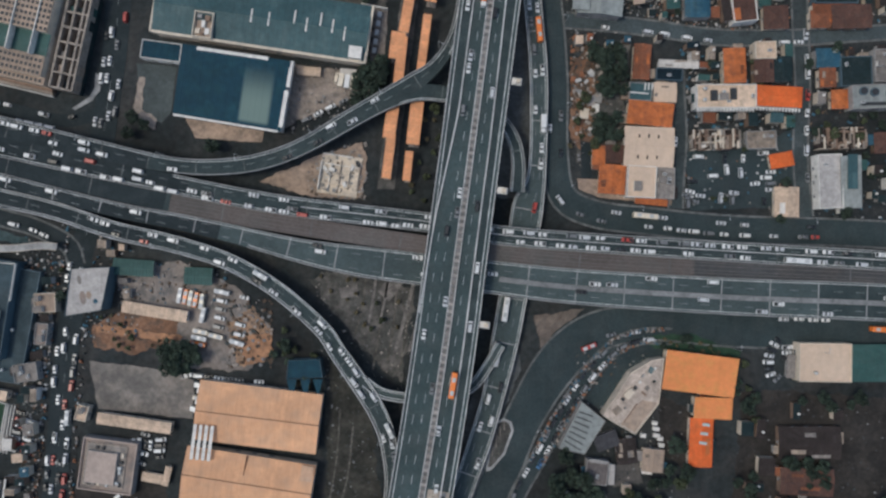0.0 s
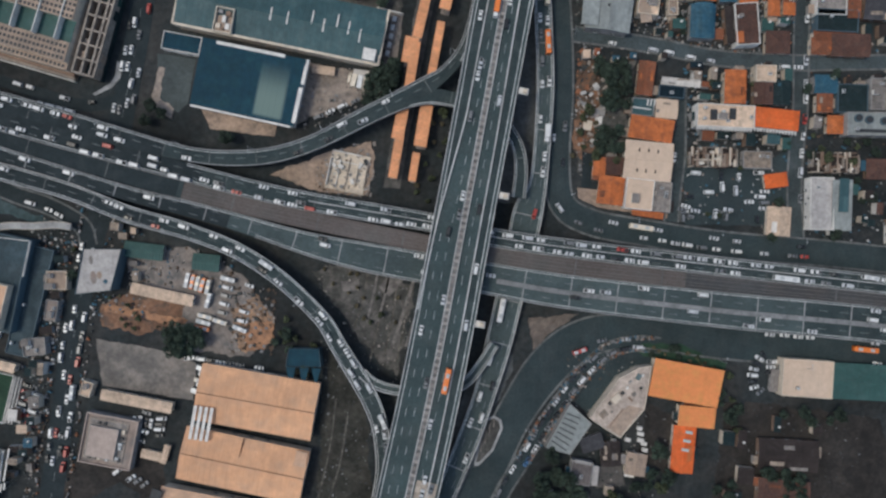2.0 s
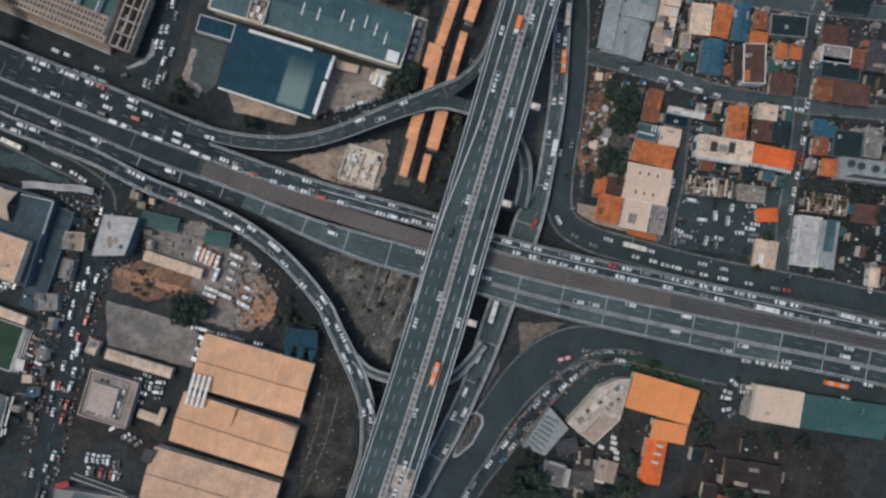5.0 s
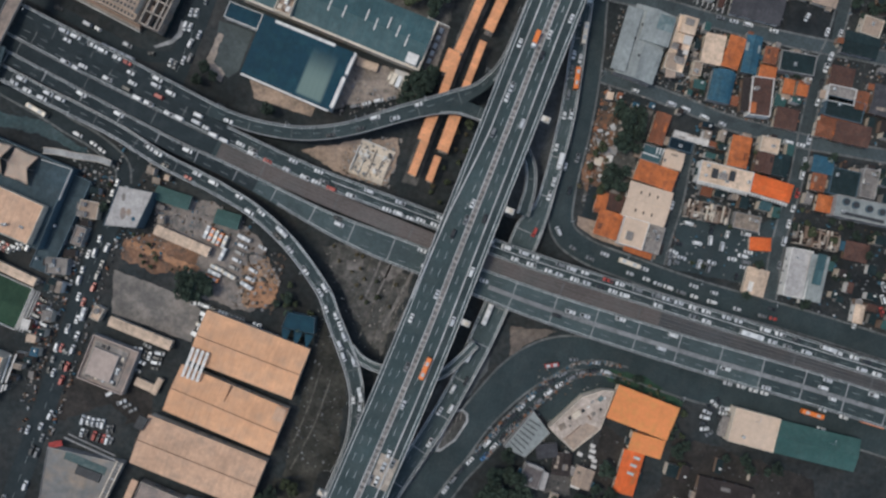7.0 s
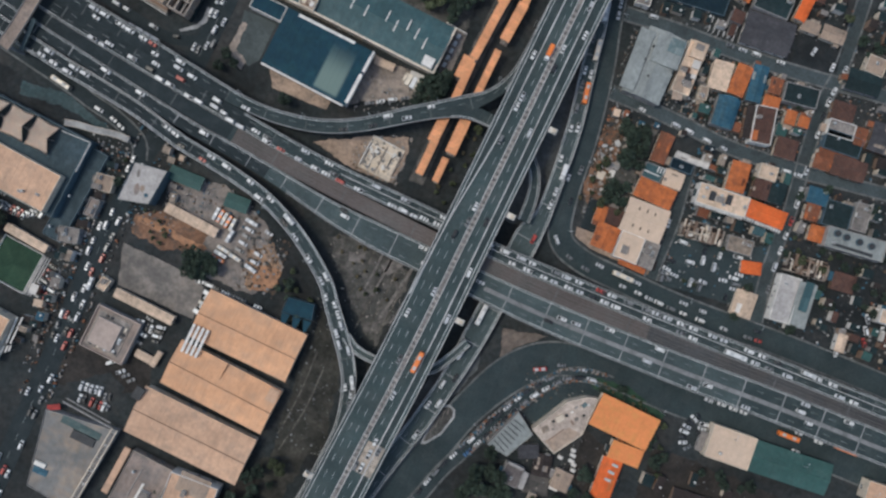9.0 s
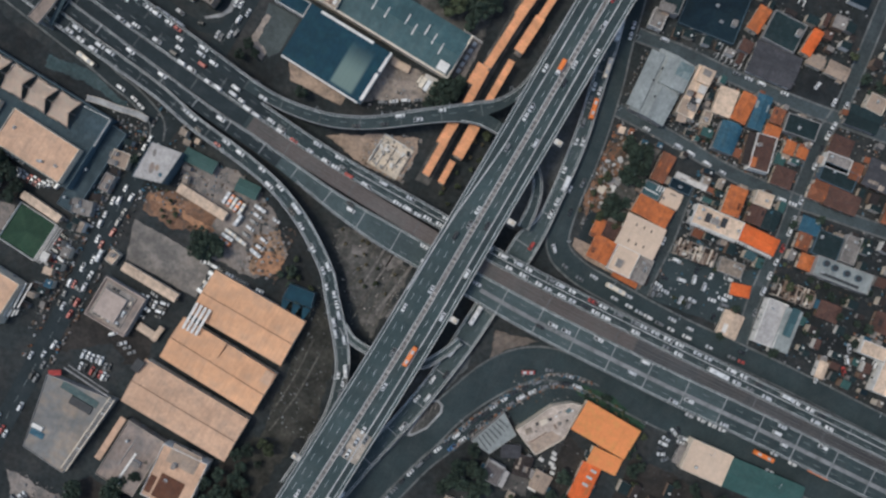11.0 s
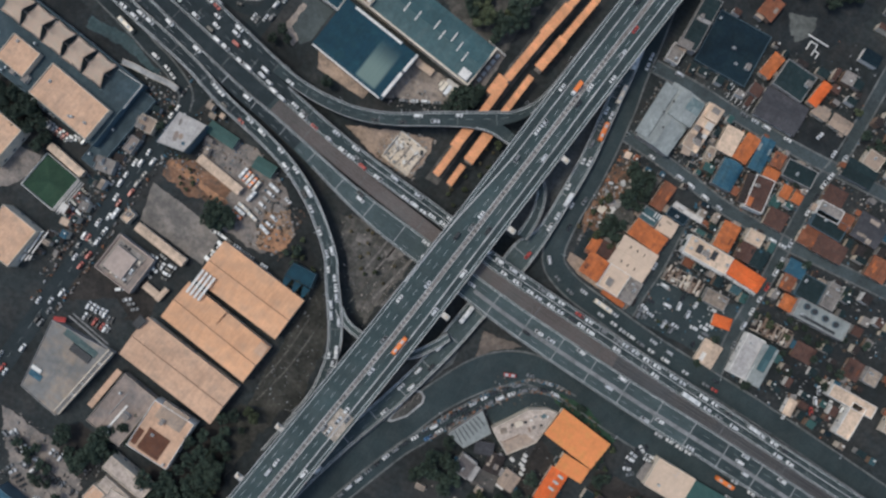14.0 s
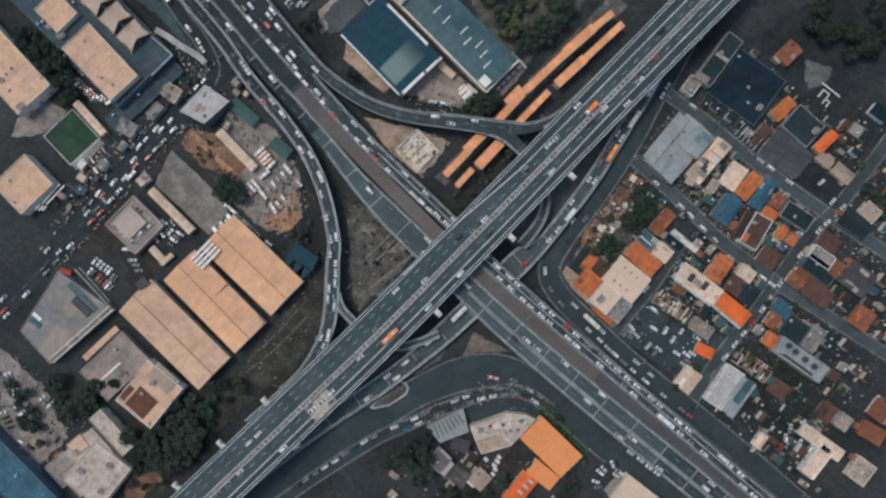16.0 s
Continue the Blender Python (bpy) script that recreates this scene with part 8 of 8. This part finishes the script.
def make_car(kind, paint, m):
    L, W, H = {"sedan": (4.6, 1.85, 1.45), "hatch": (4.0, 1.8, 1.55), "van": (5.0, 1.95, 2.0), "pickup": (5.2, 1.95, 1.8)}[kind]
    words = {"sedan": "sedan car with dark glass", "hatch": "small hatchback car with dark glass", "van": "tall passenger van with dark glass", "pickup": "pickup truck with open bed"}[kind]
    t = thing({"sedan": "sedan", "hatch": "hatchback", "van": "van", "pickup": "pickup"}[kind], m, f"{paint} {words} on the road", "car", kind + "s in traffic")
    h, w = L / 2, W / 2
    belt = {"sedan": 0.92, "hatch": 0.95, "van": 1.15, "pickup": 1.0}[kind]
    bm = bmesh.new()
    loft(bm, [ring(-h + 0.12, h - 0.12, w - 0.06, 0.22), ring(-h, h, w, 0.5), ring(-h + 0.04, h - 0.06, w - 0.01, belt - 0.16), ring(-h + 0.18, h - 0.3, w - 0.10, belt)])
    part("body", bm, PAINTS[paint], t)
    r0, r1 = {"sedan": (-h + 0.75, h - 1.25), "hatch": (-h + 0.2, h - 1.05), "van": (-h + 0.15, h - 0.75), "pickup": (-0.75, h - 1.2)}[kind]
    f0, f1 = {"sedan": (0.62, 0.75), "hatch": (0.3, 0.7), "van": (0.12, 0.6), "pickup": (0.15, 0.65)}[kind]
    bm = bmesh.new()
    loft(bm, [ring(r0, r1, w - 0.13, belt - 0.02, 0.15), ring(r0 + f0, r1 - f1, w - 0.3, H - 0.05, 0.15)])
    cabin = part("cabin_glass", bm, GLASS, t)
    bm = bmesh.new()
    loft(bm, [ring(r0 + f0 - 0.02, r1 - f1 + 0.02, w - 0.28, H - 0.06, 0.15), ring(r0 + f0 + 0.05, r1 - f1 - 0.05, w - 0.34, H, 0.15)])
    part("roof", bm, PAINTS[paint], cabin)
    if kind == "pickup":
        bm = bmesh.new()
        box(bm, -h + 0.25, -0.85, -w + 0.22, w - 0.22, belt - 0.3, belt + 0.012)
        part("bed", bm, DARK, t)
    a = L * 0.3
    wheels(t, ((a, w - 0.1), (-a, w - 0.1)), 0.32)
    return t


def make_bus(kind, paint, m):
    L, W, H = {"bus": (11.5, 2.5, 3.2), "truck": (8.5, 2.4, 3.3), "coach": (7.2, 2.1, 2.7)}[kind]
    t = thing("truck" if kind == "truck" else "bus", m, {"bus": f"long {paint} city bus with roof units", "truck": f"{paint} box truck with separate cab", "coach": f"{paint} minibus coach with dark windows"}[kind], kind if kind == "truck" else "bus", "heavy vehicles")
    h, w = L / 2, W / 2
    if kind == "truck":
        bm = bmesh.new()
        box(bm, -h, h - 2.3, -w, w, 1.0, H, 0, 0.08)
        part("cargo_box", bm, PAINTS[paint], t)
        bm = bmesh.new()
        loft(bm, [ring(h - 2.1, h, w - 0.05, 0.45), ring(h - 2.1, h, w - 0.05, 1.4), ring(h - 2.1, h - 0.35, w - 0.12, 2.4)])
        part("cab", bm, PAINTS["white"], t)
        bm = bmesh.new()
        box(bm, h - 0.55, h - 0.10, -w + 0.2, w - 0.2, 1.5, 2.1)
        part("windscreen", bm, GLASS, t)
        bm = bmesh.new()
        box(bm, -h, h - 0.6, -0.5, 0.5, 0.5, 1.0)
        part("chassis", bm, DARK, t)
    else:
        bm = bmesh.new()
        loft(bm, [ring(-h, h, w - 0.05, 0.35), ring(-h, h, w, 0.9), ring(-h, h, w, H - 0.5), ring(-h + 0.1, h - 0.15, w - 0.12, H - 0.08), ring(-h + 0.3, h - 0.35, w - 0.35, H)])
        shell = part("body", bm, PAINTS[paint], t)
        for sy in (1, -1):
            bm = bmesh.new()
            box(bm, -h + 0.5, h - 0.9, sy * w - 0.03, sy * w + 0.03, 1.4, 2.3)
            part("window_band", bm, GLASS, shell)
        bm = bmesh.new()
        box(bm, h - 0.06, h + 0.04, -w + 0.25, w - 0.25, 1.2, 2.5)
        part("windscreen", bm, GLASS, shell)
        for x in (-0.28 * L, 0.22 * L):
            bm = bmesh.new()
            box(bm, x - 1.0, x + 1.0, -0.75, 0.75, H, H + 0.22, 0, 0.06)
            part("roof_unit", bm, FRAME, shell)
    a = L * 0.31
    wheels(t, ((a, w - 0.12), (-a, w - 0.12)), 0.48)
    return t


STANDING = []


def park(kind, paint, x, y, z, deg):
    m = pose(x, y, z, 0, 0, deg)
    reach = {"bus": 5.2, "truck": 4.0, "coach": 3.2}.get(kind, 2.0)
    ux, uy = math.cos(radians(deg)), math.sin(radians(deg))
    spots = [(x + ux * k, y + uy * k) for k in (-reach * 0.75, 0.0, reach * 0.75)]
    if any(abs(z - sz) < 2.5 and (px - sx) ** 2 + (py - sy) ** 2 < 2.7 for sx, sy, sz in STANDING for px, py in spots):
        return
    STANDING.extend((px, py, z) for px, py in spots)
    if (kind, paint) not in FLEET:
        FLEET[kind, paint] = (make_bus if kind in ("bus", "truck", "coach") else make_car)(kind, paint, m)
    else:
        copy_thing(FLEET[kind, paint], m)


CAR_KINDS = ("sedan", "sedan", "hatch", "van", "pickup", "van")
CAR_PAINTS = ("white",) * 13 + ("silver",) * 7 + ("silver", "grey", "black") + ("grey", "grey", "black", "black", "red")


def traffic(line, off, s0, s1, gap, back=False, seed=0, heavy=0.03, dz=0.03, paints=CAR_PAINTS):
    """Cars along one lane with uneven gaps."""
    rnd = random.Random(seed)
    s = s0 + rnd.uniform(0, gap)
    while s < s1:
        x, y, w, z, a = line.at(s)
        o = (off(w) if callable(off) else off) + rnd.uniform(-0.25, 0.25)
        if rnd.random() < heavy:
            kind, paint = rnd.choice(("bus", "truck", "coach")), rnd.choice(("white", "orange", "white", "white", "cream"))
            s += 5
        else:
            kind, paint = rnd.choice(CAR_KINDS), rnd.choice(paints)
        px, py, pz = line.point(s, o, dz)
        park(kind, paint, px, py, pz, math.degrees(a) + (180 if back else 0) + rnd.uniform(-1.5, 1.5))
        s += 5.6 + rnd.expovariate(1 / max(0.5, gap - 5.6)) if gap > 7 else 5.4 + rnd.uniform(0.6, 2 * (gap - 5.4))


def near(line, x):
    """The distance along a line running east at which it passes the longitude x."""
    return float(np.interp(x, line.p[:, 0], line.run))


traffic(north_line, 2.25, near(north_line, -10), near(north_line, 225), 8.6, True, 1, 0.05)
traffic(north_line, 2.5, near(north_line, -190), near(north_line, -10), 26, True, 12)
traffic(north_line, -1.2, near(north_line, -215), near(north_line, -60), 12, True, 2, 0.02)
traffic(north_line, -3.1, near(north_line, -215), near(north_line, -20), 11, True, 3, 0.02)
traffic(north_line, -2.2, near(north_line, -20), near(north_line, 225), 9.5, True, 4, 0.03)
traffic(nw_line, 1.8, 60, 300, 38, False, 5)
traffic(nw_line, -1.8, 60, 300, 34, False, 6, 0.08)
traffic(south_line, lambda w: w * 0.36, near(south_line, -90), near(south_line, 235), 95, False, 7, 0.0)
traffic(south_line, lambda w: w * 0.12, near(south_line, -215), near(south_line, 235), 62, False, 8, 0.05)
traffic(south_line, lambda w: -w * 0.14, near(south_line, -60), near(south_line, 235), 110, False, 9, 0.03)
traffic(south_line, lambda w: -w * 0.38, near(south_line, -60), near(south_line, 235), 90, False, 10)
traffic(sw_line, 1.8, 60, sw_line.length - 50, 17, False, 11, 0.05)
traffic(sw_line, -1.8, 60, sw_line.length - 50, 19, False, 13, 0.03)
for k, (o, g) in enumerate(((-9.4, 80), (-5.4, 56), (-2.4, 66))):
    traffic(main_line, o, along(main_line, 190), along(main_line, -190), g, False, 20 + k)
for k, (o, g) in enumerate(((2.9, 60), (6.0, 50), (9.9, 80))):
    traffic(main_line, o, along(main_line, 190), along(main_line, -190), g, True, 25 + k)
traffic(east_line, lambda w: w * 0.22, along(east_line, 185), along(east_line, -175), 20, False, 30, 0.16)
traffic(east_line, lambda w: -w * 0.2, along(east_line, 185), along(east_line, -175), 19, False, 31, 0.1)
traffic(g1_line, 2.4, 60, 330, 22, False, 32, 0.06)
traffic(g1_line, -2.6, 150, 330, 18, True, 33, 0.06)
traffic(g2_line, 3.5, 90, 250, 45, False, 34, 0.0)
traffic(g2_line, -6.0, 90, 190, 26, False, 35, 0.0)
STREET_PAINTS = ("white", "silver", "grey", "black", "white", "red", "grey", "white", "silver")
for k, o in enumerate((-4.2, -1.5, 1.5, 4.2)):
    traffic(g3_line, o, 70, 150, 22, k > 1, 40 + k, 0.01, paints=STREET_PAINTS)
    traffic(g3_line, o, 185, 390, 21, k > 1, 45 + k, 0.015, paints=STREET_PAINTS)
traffic(g4_line, 1.2, 60, 130, 9, True, 50)
traffic(g5_line, -1.5, 60, 130, 15, False, 51, 0.2)
traffic(kerb_line, 1.9, 5, 100, 6.4, False, 52, 0.0, paints=("grey", "black", "silver", "grey", "white", "blue"))
traffic(kerb_line, -1.9, 30, 170, 6.6, False, 53, 0.0, paints=("grey", "black", "silver", "grey", "white", "black"))
for line, o, s0, s1, g, sd in ((s1_line, 2.4, 10, 120, 16, 60), (s1b_line, -2.3, 10, 120, 18, 61), (s4_line, 2.2, 60, 200, 12, 62), (s2_line, -2.0, 5, 60, 11, 63)):
    traffic(line, o, s0, s1, g, False, sd, 0.0)


def row_of(x, y, count, step, deg, face, kinds, paints, seed):
    """Vehicles parked side by side; deg: which way the row runs, face: which way they point."""
    rnd = random.Random(seed)
    x, y = set_out(x, y, 1)
    for i in range(count):
        if rnd.random() < 0.1:
            continue
        d = i * step
        park(rnd.choice(kinds), rnd.choice(paints), x + d * math.cos(radians(deg)) + rnd.uniform(-0.2, 0.2), y + d * math.sin(radians(deg)) + rnd.uniform(-0.3, 0.3), 0.12, face + rnd.uniform(-3, 3))


ANY = CAR_KINDS
row_of(-124, -9.5, 5, 2.6, -15, 80, ("coach",), ("orange", "red", "white", "cream", "green"), 1)
row_of(-104.5, -8, 6, 4.1, -98, -14, ("coach", "van", "coach"), ("white", "cream", "silver", "grey"), 2)
row_of(-94.5, -10.5, 6, 4.3, -98, -16, ("coach", "van", "sedan"), ("white", "silver", "white", "grey"), 3)
row_of(-112.5, -12, 2, 6.5, -100, 76, ("coach",), ("orange", "white"), 70)
row_of(-114.5, -26, 3, 3.2, -100, -10, ("coach",), ("white", "orange", "cream"), 4)
row_of(-116, -47, 7, 4.8, -5, 175, ANY, CAR_PAINTS, 5)
row_of(-113.5, -51, 6, 2.9, -100, 172, ("truck", "coach", "van"), ("white", "white", "cream"), 6)
row_of(-149.5, -120.5, 3, 2.5, 12, 100, ANY, ("white", "black", "white", "grey"), 7)
row_of(-146, -78, 4, 2.8, -8, 85, ANY, CAR_PAINTS, 9)
row_of(-133, -76, 4, 2.8, -95, 0, ANY, CAR_PAINTS, 10)
lot_dice = random.Random(64)
for _ in range(60):
    x, y = lot_dice.uniform(112, 152), lot_dice.uniform(33, 59)
    park(lot_dice.choice(ANY), lot_dice.choice(("white", "silver", "white", "grey", "black", "white")), x, y, 0.12, lot_dice.choice((0, 90, 85, 180, 5, -12)) + lot_dice.uniform(-6, 6)) if lot_dice.random() < 0.5 else None
for x, y, face in ((151, 174, 75), (163, 169, 85)):
    park("sedan", "white", *set_out(x, y, 1), 0.12, face)
row_of(150, 48, 4, 2.8, -90, 3, ANY, CAR_PAINTS, 25)
for x, y, face in ((153.4, -30.4, 125), (151.4, -32.2, 150), (150.0, -34.6, 160), (149.0, -37.4, 170), (148.4, -40.3, 180), (148.7, -43.3, 190), (149.6, -46.1, 200), (152.6, -47.9, 225)):
    park(("sedan", "hatch", "van", "sedan")[int(x * 7) % 4], ("white", "black", "grey", "black", "silver", "grey")[int(y * -3) % 6], *set_out(x, y, 1), 0.12, face)
row_of(157.5, -33.5, 3, 2.6, -95, 5, ANY, ("black", "grey", "white"), 126)
row_of(-52, 92, 5, 2.8, -12, 80, ("sedan", "truck", "van"), ("white", "cream", "silver"), 27)
row_of(-66, 72.5, 5, 6.5, 27, 28, ("van", "sedan", "pickup"), ("white", "cream", "grey"), 28)
row_of(-200, 72, 4, 4.9, -12, 168, ANY, CAR_PAINTS, 29)
row_of(186, 45, 5, 2.8, -90, 2, ANY, CAR_PAINTS, 36)
row_of(212, 36, 5, 2.8, -90, 92, ANY, CAR_PAINTS, 37)
row_of(-250, -32, 6, 2.9, -8, 82, ANY, CAR_PAINTS, 39)
row_of(-166.9, -205.9, 9, 2.0, -26, -16, ANY, ("white", "black", "grey", "silver", "white", "black", "grey"), 100)
row_of(-164.8, -202.9, 9, 2.2, -24, 56, ANY, ("white", "black", "grey", "silver", "white", "black", "grey"), 101)
row_of(-150.5, -214.9, 6, 1.8, -8, 72, ANY, ("white", "black", "grey", "silver", "white", "black", "grey"), 102)
row_of(-146.4, -209.6, 7, 2.2, -2, 8, ANY, ("white", "black", "grey", "silver", "white", "black", "grey"), 103)
row_of(-135.3, -214.5, 7, 2.2, -2, 78, ANY, ("white", "black", "grey", "silver", "white", "black", "grey"), 104)
row_of(-139.5, -202.2, 3, 3.2, 4, 84, ANY, ("white", "black", "grey", "silver", "white", "black", "grey"), 105)
row_of(-133.2, -228.9, 4, 2.0, 0, 10, ANY, ("white", "black", "grey", "silver", "white", "black", "grey"), 106)
row_of(-156.5, -221.6, 5, 3.4, -21, 59, ANY, ("white", "black", "grey", "silver", "white", "black", "grey"), 107)
row_of(-125.0, -218.4, 3, 3.7, 19, 99, ANY, ("white", "black", "grey", "silver", "white", "black", "grey"), 108)
row_of(-250.3, -38.9, 13, 2.4, -8, 67, ANY, CAR_PAINTS, 120)
row_of(-226.4, -42.3, 7, 2.4, 13, 73, ANY, ("white", "black", "grey", "silver", "white", "black", "grey"), 121)
row_of(224.3, 34.3, 6, 3.4, 99, 119, ANY, CAR_PAINTS, 122)
row_of(223.7, 39.2, 4, 3.1, 29, 99, ANY, CAR_PAINTS, 123)
row_of(230.4, 43.4, 4, 2.7, 11, 91, ANY, CAR_PAINTS, 124)

for y, o, paint in ((129, -1.7, "orange"), (113.5, 1.6, "orange"), (95, -1.7, "orange"), (28, 2.5, "orange")):
    px, py, pz = east_line.point(along(east_line, y), o, 0.03)
    park("bus", paint, px, py, pz, math.degrees(east_line.at(along(east_line, y))[4]))
park("bus", "orange", *set_out(201.2, -25.1, 1), 0.15, -3)
park("bus", "orange", *set_out(232.2, -22.3, 1), 0.15, -3)
park("coach", "red", *set_out(65.2, -33.1, 1), 0.15, 22)
row_of(-201.5, -81.0, 7, 2.9, 80, 165, ANY, ("red", "black", "white", "grey", "red"), 130)
row_of(-196.0, -82.0, 6, 2.9, 80, 165, ANY, ("red", "black", "white", "silver"), 131)
row_of(-180.7, -91.3, 6, 3.9, 79, 159, ANY, ("white", "silver", "white", "black", "grey"), 140)
row_of(-140.3, -73.7, 4, 4.7, -97, -17, ANY, ("white", "silver", "white", "black", "grey"), 141)
row_of(-163.0, -119.0, 6, 2.6, 2, 92, ANY, ("white", "black", "grey", "silver"), 142)
row_of(-162.0, -125.5, 8, 2.3, -3, 86, ANY, ("white", "black", "grey", "silver", "red"), 143)
row_of(-152.7, -102.4, 5, 3.7, -23, 37, ANY, ("white", "silver", "white", "black", "grey"), 144)
row_of(-121.5, -46.4, 4, 3.5, 1, 11, ANY, ("white", "silver", "white", "black", "grey"), 146)
